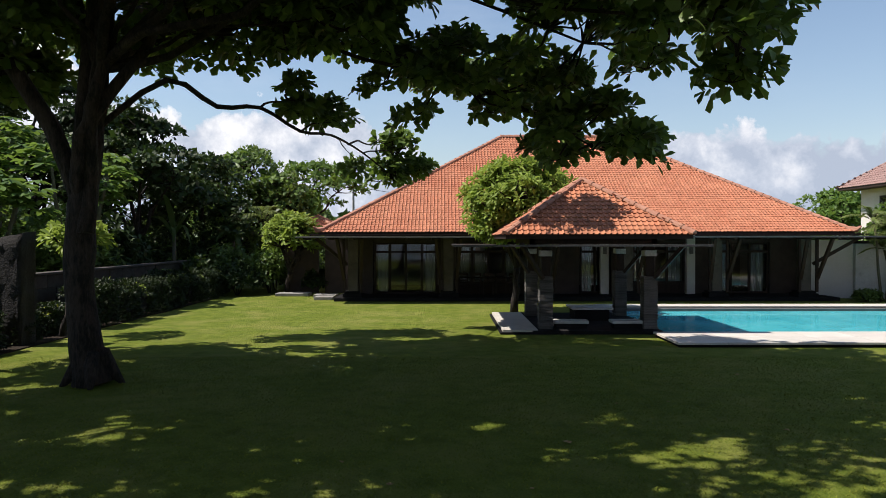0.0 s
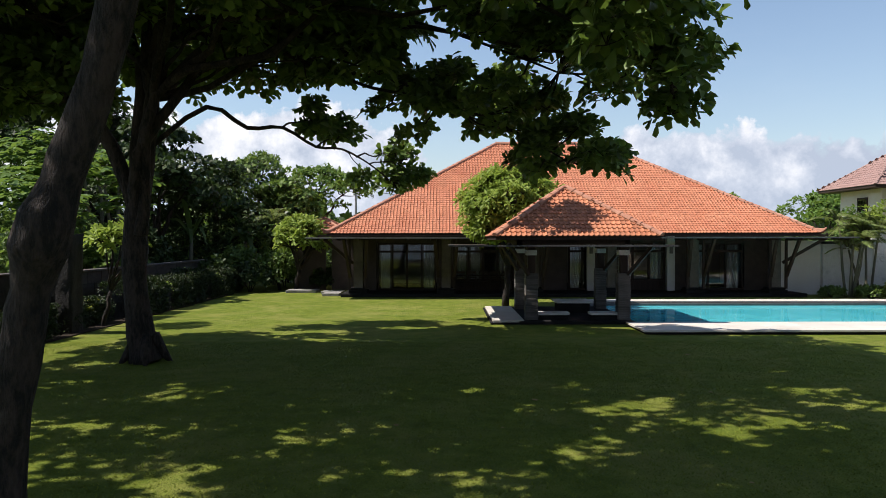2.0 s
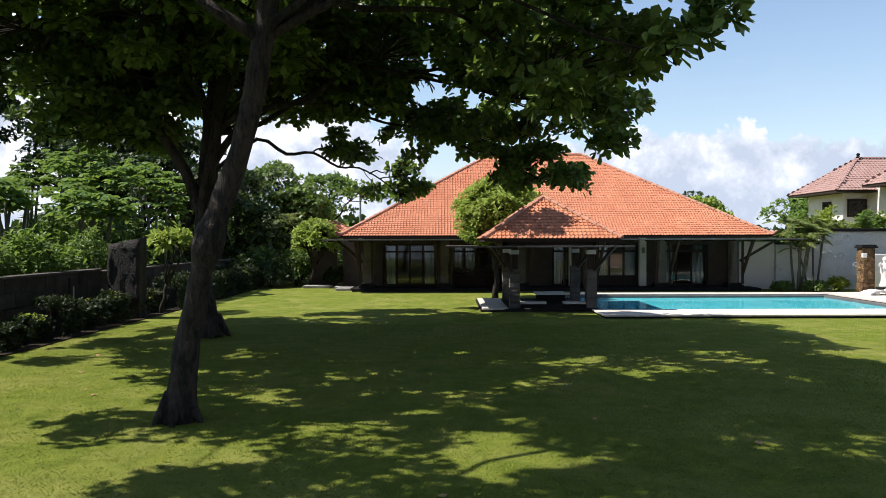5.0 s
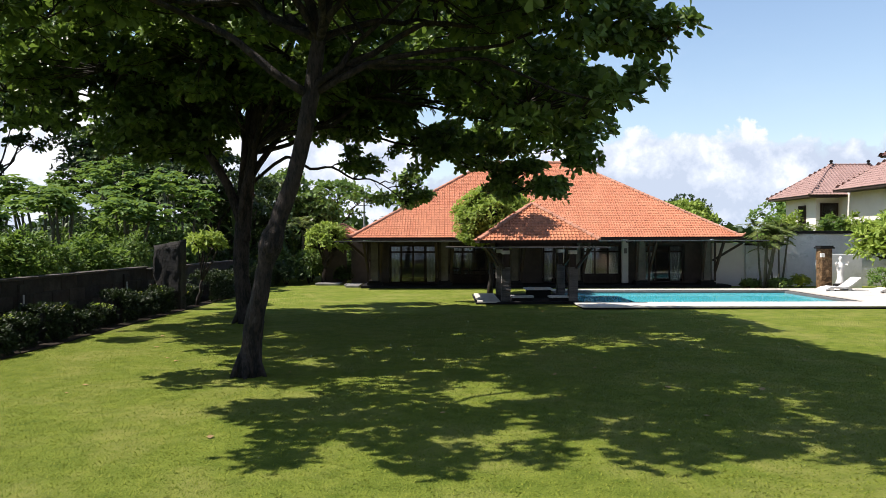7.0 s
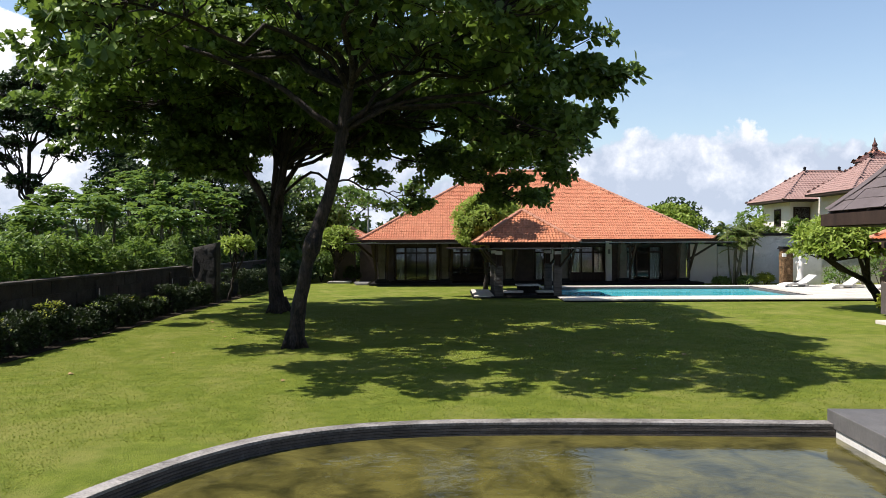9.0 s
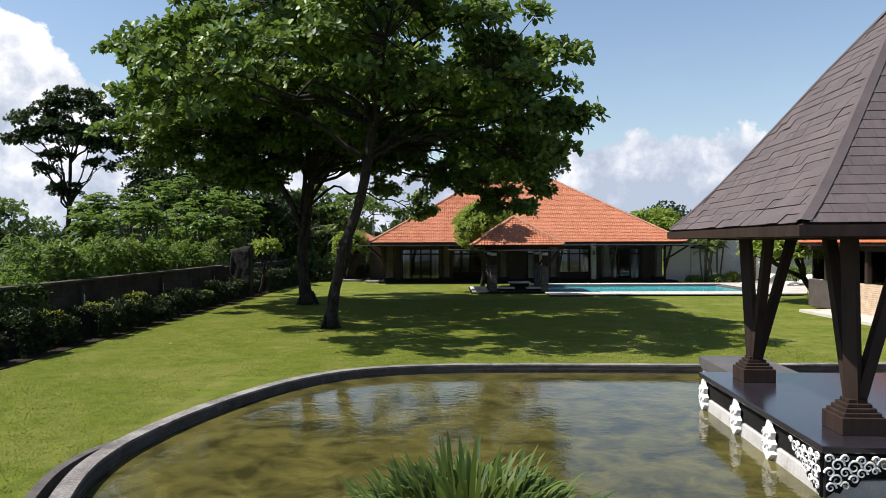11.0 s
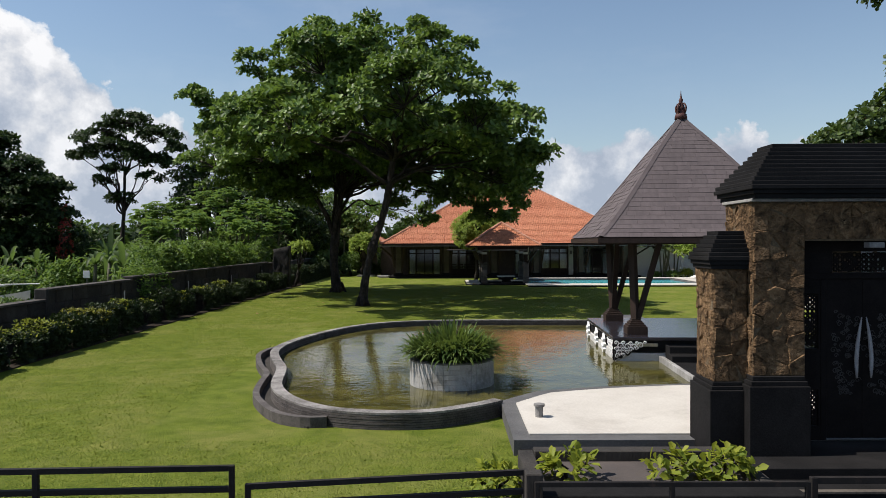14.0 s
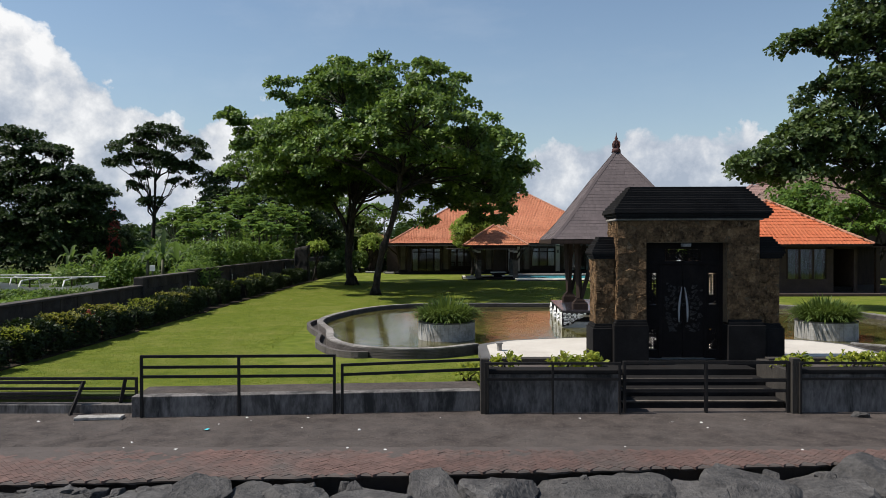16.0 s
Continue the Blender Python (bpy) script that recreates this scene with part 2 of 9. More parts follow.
M_CONCRETE = surface("weathered_concrete", (0.17, 0.165, 0.155), (0.40, 0.385, 0.36), 2.2, 30, 0.88, 0.4, 0.012, stain=(0.07, 0.066, 0.063), stain_scale=1.6, stain_at=(0.47, 0.66), stretch=(1.0, 1.0, 0.35))
M_DARKCONC = surface("blackened_concrete", (0.0126, 0.0109, 0.00928), (0.049, 0.0422, 0.0354), 1.6, 26, 0.9, 0.5, 0.015, stain=(0.0245, 0.0218, 0.0186), stain_scale=1.8, stain_at=(0.48, 0.66), stretch=(1.4, 1.4, 0.3))
M_WALLBLOCK = surface("blackened_wall_block", (0.0108, 0.00875, 0.00677), (0.0468, 0.0373, 0.0281), 1.6, 26, 0.9, 0.5, 0.015, per_piece=0.25, stain=(0.054, 0.047, 0.0389), stain_scale=1.8, stain_at=(0.48, 0.66))
M_DRIP = surface("drip_stained_concrete", (0.026, 0.0245, 0.0235), (0.20, 0.185, 0.175), 1.1, 7, 0.9, 0.3, 0.01, stain=(0.024, 0.023, 0.022), stain_scale=0.9, stain_at=(0.46, 0.60), stretch=(1.9, 1.9, 0.6), span=(0.36, 0.66))
M_GUESTWALL = surface("brown_timber_wall", (0.030, 0.0195, 0.0155), (0.064, 0.0425, 0.0335), 2, 40, 0.8, 0.3, 0.006)
M_GRIT = surface("lane_grit", (0.05, 0.043, 0.039), (0.14, 0.117, 0.102), 3, 30, 0.95, 0, per_island=0.5)
M_OLDCOPING = surface("blackened_coping", (0.0238, 0.02, 0.0169), (0.0825, 0.07, 0.0587), 1.6, 26, 0.9, 0.5, 0.015, stain=(0.163, 0.144, 0.125), stain_scale=1.4, stain_at=(0.56, 0.75))
M_CARVE = surface("worn_black_carving", (0.02, 0.018, 0.017), (0.060, 0.055, 0.051), 4, 40, 0.6, 0.3, 0.006)
M_RIMTOP = surface("worn_rim_top", (0.0527, 0.0468, 0.041), (0.269, 0.252, 0.234), 2.2, 30, 0.85, 0.4, 0.01, stain=(0.398, 0.374, 0.351), stain_scale=1.6, stain_at=(0.56, 0.74), span=(0.38, 0.62))
M_RIM = surface("stacked_slate", (0.024, 0.020, 0.018), (0.118, 0.103, 0.094), 3.0, 40, 0.85, 0.5, 0.01, stain=(0.22, 0.21, 0.20), stain_scale=2.0, stain_at=(0.6, 0.8))
M_COPING = surface("pale_coping", (0.34, 0.335, 0.32), (0.55, 0.54, 0.51), 2.0, 30, 0.85, 0.3, 0.01, stain=(0.16, 0.155, 0.15), stain_scale=2.2)
M_DECK = surface("cream_stone_paving", (0.4, 0.368, 0.32), (0.528, 0.496, 0.44), 1.2, 30, 0.8, 0.2, 0.006, per_piece=0.06, stain=(0.336, 0.304, 0.264), stain_scale=0.8)
M_TILE = surface("orange_clay_tile", (0.326, 0.109, 0.0508), (0.46, 0.193, 0.0994), 1.1, 30, 0.75, 0.25, 0.006, per_piece=0.22, per_island=0.0, stain=(0.267, 0.0793, 0.0385), stain_scale=1.5, stain_at=(0.6, 0.85))
M_TILE_FIELD = surface("orange_clay_tile_field", (0.363, 0.123, 0.0615), (0.466, 0.198, 0.107), 0.9, 30, 0.75, 0.25, 0.006, per_island=0.10, stain=(0.267, 0.0793, 0.0385), stain_scale=0.8, stain_at=(0.6, 0.85))
M_TILE_GUEST = surface("red_orange_clay_tile", (0.36, 0.088, 0.032), (0.46, 0.130, 0.052), 1.1, 30, 0.75, 0.25, 0.006, per_island=0.08)
M_CAP = surface("ridge_clay", (0.304, 0.122, 0.0717), (0.441, 0.228, 0.152), 3, 30, 0.8, 0.3, 0.006, per_island=0.15)
M_SHINGLE = surface("grey_brown_shingle", (0.0693, 0.0549, 0.0556), (0.108, 0.0869, 0.0869), 2.4, 45, 0.82, 0.35, 0.006, per_piece=0.10, stain=(0.116, 0.105, 0.101), stain_scale=1.3, stain_at=(0.6, 0.85))
M_SHINGLE_FIELD = surface("grey_brown_shingle_field", (0.0693, 0.0549, 0.0556), (0.108, 0.0869, 0.0869), 2.4, 45, 0.82, 0.35, 0.006, per_island=0.10)
M_PINKROOF = surface("faded_brown_roof", (0.232, 0.14, 0.12), (0.288, 0.188, 0.164), 0.8, 18, 0.85, 0.3, 0.01, per_island=0.04)
M_BROWNROOF = surface("dull_brown_roof", (0.115, 0.076, 0.060), (0.185, 0.128, 0.104), 0.9, 18, 0.85, 0.3, 0.01, per_island=0.12)
M_DARKWOOD = surface("dark_stained_wood", (0.016, 0.011, 0.009), (0.046, 0.029, 0.022), 3, 60, 0.65, 0.2, 0.004, spec=0.2, stretch=(3, 3, 0.4))
M_BLACKIRON = surface("black_painted_iron", (0.009, 0.008, 0.008), (0.024, 0.021, 0.019), 3, 50, 0.7, 0.2, 0.003, spec=0.2, stain=(0.09, 0.06, 0.045), stain_scale=4, stain_at=(0.62, 0.85))
M_WHITE = surface("white_plaster", (0.546, 0.528, 0.493), (0.686, 0.669, 0.634), 1.2, 30, 0.85, 0.2, 0.006, stain=(0.422, 0.405, 0.37), stain_scale=0.9)
M_CARVING = surface("white_carved_stone", (0.58, 0.58, 0.57), (0.80, 0.80, 0.79), 4, 40, 0.75, 0.4, 0.01, stain=(0.4, 0.4, 0.39), stain_scale=5)
M_CREAMWALL = surface("cream_house_wall", (0.493, 0.463, 0.425), (0.595, 0.565, 0.527), 0.8, 25, 0.85, 0.2, 0.006)
M_GREYWALL = surface("grey_relief_wall", (0.48, 0.475, 0.46), (0.66, 0.65, 0.635), 0.9, 18, 0.9, 0.9, 0.05, stain=(0.26, 0.255, 0.25), stain_scale=1.2)
M_PALEBRICK = surface("pale_brick", (0.42, 0.31, 0.21), (0.60, 0.47, 0.34), 3, 40, 0.85, 0.3, 0.008, per_piece=0.12, per_island=0.12)
M_REDBRICK = surface("red_brick", (0.24, 0.09, 0.06), (0.36, 0.15, 0.10), 3, 40, 0.85, 0.3, 0.008)
M_CURTAIN = surface("white_curtain", (0.66, 0.67, 0.66), (0.82, 0.82, 0.81), 2, 40, 0.9, 0.1, 0.01, stretch=(6, 6, 0.3))
# dark copy of the curtain: dimness behind tinted glass is put into the colour
M_CURTAIN_DIM = surface("dimmed_curtain", (0.045, 0.060, 0.054), (0.10, 0.122, 0.112), 2, 40, 0.9, 0.1, 0.01, stretch=(6, 6, 0.3))
M_INTERIOR = surface("room_wall", (0.20, 0.17, 0.14), (0.30, 0.26, 0.22), 0.8, 12, 0.9, 0.0)
M_BARK = surface("grey_brown_bark", (0.00583, 0.00424, 0.00318), (0.0451, 0.0318, 0.0239), 2.6, 11, 0.92, 1.0, 0.06, stretch=(2.2, 2.2, 0.7), span=(0.43, 0.60), stain=(0.115, 0.10, 0.082), stain_scale=1.8, stain_at=(0.58, 0.8))
M_STEM = surface("pale_green_stem", (0.066, 0.063, 0.0372), (0.12, 0.114, 0.075), 3, 30, 0.85, 0.4, 0.01)
M_LEAF = leaf_surface("broad_leaf", (0.020, 0.044, 0.012), (0.172, 0.255, 0.060), (0.18, 0.28, 0.042), 0.26, 0.45, 0.24)
M_LEAF_SEA = leaf_surface("sea_almond_leaf", (0.016, 0.034, 0.010), (0.085, 0.125, 0.034), (0.11, 0.17, 0.03), 0.22, 0.5, 0.3)
M_LEAF_DARK = leaf_surface("dark_leaf", (0.012, 0.026, 0.008), (0.044, 0.070, 0.018), (0.06, 0.11, 0.02), 0.16)
# hedge face leaves: the wall's shade is put into this near-black green
M_LEAF_HEDGE = leaf_surface("shaded_hedge_leaf", (0.0081, 0.0162, 0.00567), (0.0292, 0.0454, 0.013), (0.0405, 0.0729, 0.0121), 0.12)
M_LEAF_FRESH = leaf_surface("fresh_leaf", (0.0374, 0.0833, 0.0136), (0.111, 0.183, 0.0374), (0.212, 0.323, 0.051), 0.30)
M_LEAF_LIGHT = leaf_surface("light_leaf", (0.109, 0.169, 0.0218), (0.251, 0.317, 0.0601), (0.328, 0.437, 0.0656), 0.3)
# hedge top leaves: yellow-green, with sunlight put into the colour
M_LEAF_CREST = leaf_surface("sunlit_hedge_tip", (0.085, 0.092, 0.016), (0.25, 0.236, 0.048), (0.30, 0.30, 0.04), 0.3)
M_DOOR = surface("black_lacquered_wood", (0.006, 0.005, 0.005), (0.016, 0.013, 0.012), 4, 50, 0.8, 0.2, 0.004, spec=0.08)
M_LEAF_PALM = leaf_surface("palm_leaf", (0.068, 0.102, 0.0255), (0.162, 0.196, 0.0595), (0.255, 0.323, 0.068), 0.3)
M_LEAF_BANANA = leaf_surface("banana_leaf", (0.020, 0.044, 0.012), (0.075, 0.112, 0.034), (0.17, 0.27, 0.06), 0.30)
M_LEAF_YELLOW = leaf_surface("yellow_green_leaf", (0.102, 0.145, 0.017), (0.255, 0.272, 0.034), (0.34, 0.383, 0.0425), 0.35)
M_LEAF_RED = leaf_surface("red_leaf", (0.20, 0.02, 0.03), (0.38, 0.07, 0.05), (0.4, 0.08, 0.05), 0.3)
M_POND = water_surface("pond_water", (0.0286, 0.0273, 0.0091), (0.0962, 0.0858, 0.0234), 1.6, 0.20, rough=0.045, spec=0.5)
M_POOL = water_surface("pool_water", (0.0492, 0.41, 0.476), (0.0984, 0.525, 0.574), 0.5, 0.12)
M_SEA = water_surface("sea_water", (0.02, 0.09, 0.13), (0.05, 0.15, 0.20), 0.05, 0.6)
M_GLASS = glass_surface("window_glass", (0.90, 0.93, 0.94))
M_LITTER = surface("white_litter", (0.55, 0.55, 0.53), (0.75, 0.75, 0.74), 5, 40, 0.7, 0.1)
M_RED = surface("red_ornament", (0.042, 0.015, 0.013), (0.09, 0.032, 0.025), 5, 40, 0.7, 0.5, 0.01)
M_GILT = surface("gilt_lattice", (0.20, 0.17, 0.11), (0.42, 0.37, 0.26), 8, 60, 0.5, 0.4, 0.005)
M_IVORY = surface("ivory_tusk", (0.22, 0.21, 0.21), (0.36, 0.35, 0.35), 5, 40, 0.4, 0.1)

# ---- builders ----
PLACED = {}


def part(name, bm, material, parent=None, label="", smooth=False):
    """Links a bmesh, built in the world's metres, as one mesh under a thing or a part."""
    me = bpy.data.meshes.new(name)
    bm.to_mesh(me)
    bm.free()
    return fix(name, me, material, parent, label, smooth)


def fix(name, me, material, parent=None, label="", smooth=False):
    me.materials.append(material)
    if smooth:
        me.polygons.foreach_set("use_smooth", [True] * len(me.polygons))
    ob = new(name, me)
    if parent is not None:
        ob.parent = parent
        ob.matrix_parent_inverse = PLACED.get(parent.name, Matrix()).inverted()
    if label:
        tagged(ob, label)
    return ob


def thing(name, label, category, at=(0, 0, 0), group="", kind=""):
    ob = new(name)
    ob.empty_display_size = 0.1
    ob.location = at
    PLACED[ob.name] = Matrix.Translation(at)
    return tagged(ob, label, category, group, kind)


def piece(name, me, parent, m):
    """One of many alike pieces, which share a mesh."""
    ob = new(name, me)
    ob.parent = parent
    ob.matrix_parent_inverse = PLACED.get(parent.name, Matrix()).inverted()
    ob.matrix_basis = m
    return ob


def add_box(bm, x0, x1, y0, y1, z0, z1, m=None):
    c = [Vector(p) for p in ((x0, y0, z0), (x1, y0, z0), (x1, y1, z0), (x0, y1, z0), (x0, y0, z1), (x1, y0, z1), (x1, y1, z1), (x0, y1, z1))]
    v = [bm.verts.new(m @ p if m else p) for p in c]
    for f in ((3, 2, 1, 0), (4, 5, 6, 7), (0, 1, 5, 4), (1, 2, 6, 5), (2, 3, 7, 6), (3, 0, 4, 7)):
        bm.faces.new([v[i] for i in f])
    return v


def box(x0, x1, y0, y1, z0, z1, bevel=0.0, m=None):
    bm = bmesh.new()
    add_box(bm, x0, x1, y0, y1, z0, z1, m)
    if bevel:
        bmesh.ops.bevel(bm, geom=bm.edges[:], offset=bevel, segments=2, affect="EDGES", profile=0.5)
    return bm


def boxes(rows, bevel=0.0, m=None):
    bm = bmesh.new()
    for r in rows:
        add_box(bm, *r, m=m)
    if bevel:
        bmesh.ops.bevel(bm, geom=bm.edges[:], offset=bevel, segments=1, affect="EDGES")
    return bm


def beam(bm, a, b, w, h):
    """A squared bar from a to b."""
    a, b = Vector(a), Vector(b)
    d = b - a
    q = d.to_track_quat("Z", "Y").to_matrix().to_4x4()
    add_box(bm, -w / 2, w / 2, -h / 2, h / 2, 0, d.length, m=Matrix.Translation(a) @ q)


def tube(bm, pts, radii, sides=8, cap=True):
    pts = [Vector(p) for p in pts]
    rings, ref = [], Vector((0.3, 1, 0.2)).normalized()
    for i, p in enumerate(pts):
        d = (pts[min(i + 1, len(pts) - 1)] - pts[max(i - 1, 0)]).normalized()
        u = ref - d * ref.dot(d)
        u = u.normalized() if u.length > 1e-4 else d.orthogonal().normalized()
        w = d.cross(u)
        rings.append([bm.verts.new(p + (u * math.cos(k * math.tau / sides) + w * math.sin(k * math.tau / sides)) * radii[i]) for k in range(sides)])
    for a, b in zip(rings, rings[1:]):
        for k in range(sides):
            bm.faces.new((a[k], a[(k + 1) % sides], b[(k + 1) % sides], b[k]))
    if cap:
        bm.faces.new(list(reversed(rings[0])))
        bm.faces.new(rings[-1])


def lathe(bm, profile, centre=(0, 0, 0), sides=24):
    """A turned shape from (radius, height) rows."""
    cx, cy, cz = centre
    rings = [[bm.verts.new((cx + r * math.cos(k * math.tau / sides), cy + r * math.sin(k * math.tau / sides), cz + z)) for k in range(sides)] for r, z in profile]
    for a, b in zip(rings, rings[1:]):
        for k in range(sides):
            bm.faces.new((a[k], a[(k + 1) % sides], b[(k + 1) % sides], b[k]))
    bm.faces.new(list(reversed(rings[0])))
    bm.faces.new(rings[-1])


def fast_mesh(name, verts, quads, flat=False):
    """A mesh from arrays of corners and of four-cornered faces."""
    me = bpy.data.meshes.new(name)
    verts, quads = np.asarray(verts, dtype=np.float32), np.asarray(quads, dtype=np.int32)
    me.vertices.add(len(verts))
    me.vertices.foreach_set("co", verts.ravel())
    me.loops.add(quads.size)
    me.loops.foreach_set("vertex_index", quads.ravel())
    me.polygons.add(len(quads))
    me.polygons.foreach_set("loop_start", np.arange(0, quads.size, 4, dtype=np.int32))
    me.update(calc_edges=True)
    me.validate()
    if flat:
        me.polygons.foreach_set("use_smooth", [False] * len(me.polygons))
    return me


LEAF_V = np.array([(0, 0, 0), (0.17, 0.28, 0.03), (0.41, 0.68, 0.05), (0.27, 0.94, -0.03), (0, 1.03, -0.09), (-0.27, 0.94, -0.03), (-0.41, 0.68, 0.05), (-0.17, 0.28, 0.03), (0, 0.60, -0.03)])
LEAF_Q = np.array([(0, 1, 8, 7), (1, 2, 3, 8), (7, 8, 5, 6), (8, 3, 4, 5)])
LEAF2_V = np.array([(0, 0, 0), (0.22, 0.36, 0.05), (0.41, 0.80, 0.03), (0, 1.02, -0.08), (-0.41, 0.80, 0.03), (-0.22, 0.36, 0.05)])
LEAF2_Q = np.array([(0, 1, 2, 3), (0, 3, 4, 5)])
LEAF1_V = np.array([(0, 0, 0), (0.42, 0.55, 0.04), (0, 1.0, -0.06), (-0.42, 0.55, 0.04)])
LEAF1_Q = np.array([(0, 1, 2, 3)])
BLADE_V = np.array([(-0.5, 0, 0), (0.5, 0, 0), (-0.42, 0.45, 0.10), (0.42, 0.45, 0.10), (-0.12, 1.0, -0.06), (0.12, 1.0, -0.06)])
BLADE_Q = np.array([(0, 1, 3, 2), (2, 3, 5, 4)])


def scatter(pos, along, up, length, width, tv=LEAF_V, tq=LEAF_Q):
    """Arrays of leaves: each at pos, growing along, its face to up."""
    pos, along, up = (np.asarray(a, dtype=float) for a in (pos, along, up))
    n = len(pos)
    along /= np.linalg.norm(along, axis=1, keepdims=True) + 1e-9
    side = np.cross(along, up)
    side /= np.linalg.norm(side, axis=1, keepdims=True) + 1e-9
    nor = np.cross(side, along)
    L, W = np.asarray(length).reshape(-1, 1, 1), np.asarray(width).reshape(-1, 1, 1)
    v = pos[:, None, :] + side[:, None, :] * tv[None, :, 0:1] * W + along[:, None, :] * tv[None, :, 1:2] * L + nor[:, None, :] * tv[None, :, 2:3] * L
    q = tq[None] + (np.arange(n) * len(tv))[:, None, None]
    return v.reshape(-1, 3), q.reshape(-1, 4)


def rosettes(rng, tips, out, count=9, size=0.2, wide=0.75, droop=0.15, tv=LEAF2_V, tq=LEAF2_Q):
    """Leaves in whorls at the twig tips, spreading from the twig's way out."""
    tips, out = np.asarray(tips), np.asarray(out)
    n = len(tips)
    out = out / (np.linalg.norm(out, axis=1, keepdims=True) + 1e-9)
    ref = np.where(np.abs(out[:, 2:3]) > 0.9, np.array([[1.0, 0, 0]]), np.array([[0, 0, 1.0]]))
    u = np.cross(out, ref)
    u /= np.linalg.norm(u, axis=1, keepdims=True)
    w = np.cross(out, u)
    ang = rng.uniform(0, math.tau, (n, 1)) + np.arange(count)[None] * 2.4
    open_ = rng.uniform(0.35, 1.0, (n, count))
    d = (u[:, None] * np.cos(ang)[..., None] + w[:, None] * np.sin(ang)[..., None]) * open_[..., None] + out[:, None] * (1.05 - open_)[..., None]
    d = d.reshape(-1, 3)
    d[:, 2] -= droop * rng.uniform(0.2, 1.6, len(d))
    up = np.repeat(out, count, 0) * 0.7 + np.array([0, 0, 0.6]) + rng.normal(0, 0.3, (n * count, 3))
    p = np.repeat(tips, count, 0) + rng.normal(0, size * 0.18, (n * count, 3))
    L = size * rng.uniform(0.65, 1.25, n * count)
    return scatter(p, d, up, L, L * wide, tv, tq)


def join_arrays(chunks):
    vs, qs, base = [], [], 0
    for v, q in chunks:
        vs.append(v)
        qs.append(q + base)
        base += len(v)
    return np.concatenate(vs), np.concatenate(qs)


def bent(a, b, sag, steps, rng, wobble=0.0):
    """A path from a to b that bows by sag and wavers."""
    a, b = Vector(a), Vector(b)
    pts = []
    for i in range(steps + 1):
        f = i / steps
        p = a.lerp(b, f) + Vector((0, 0, sag * 4 * f * (1 - f)))
        if 0 < i < steps:
            p += Vector(rng.normal(0, wobble, 3))
        pts.append(p)
    return pts


def through_points(line, i, f):
    """A point at share f between corners i and i + 1 of a smooth curve."""
    a, b, c, d = line[max(0, i - 1)], line[i], line[i + 1], line[min(len(line) - 1, i + 2)]
    return 0.5 * (2 * b + (c - a) * f + (2 * a - 5 * b + 4 * c - d) * f * f + (3 * b - a - 3 * c + d) * f ** 3)


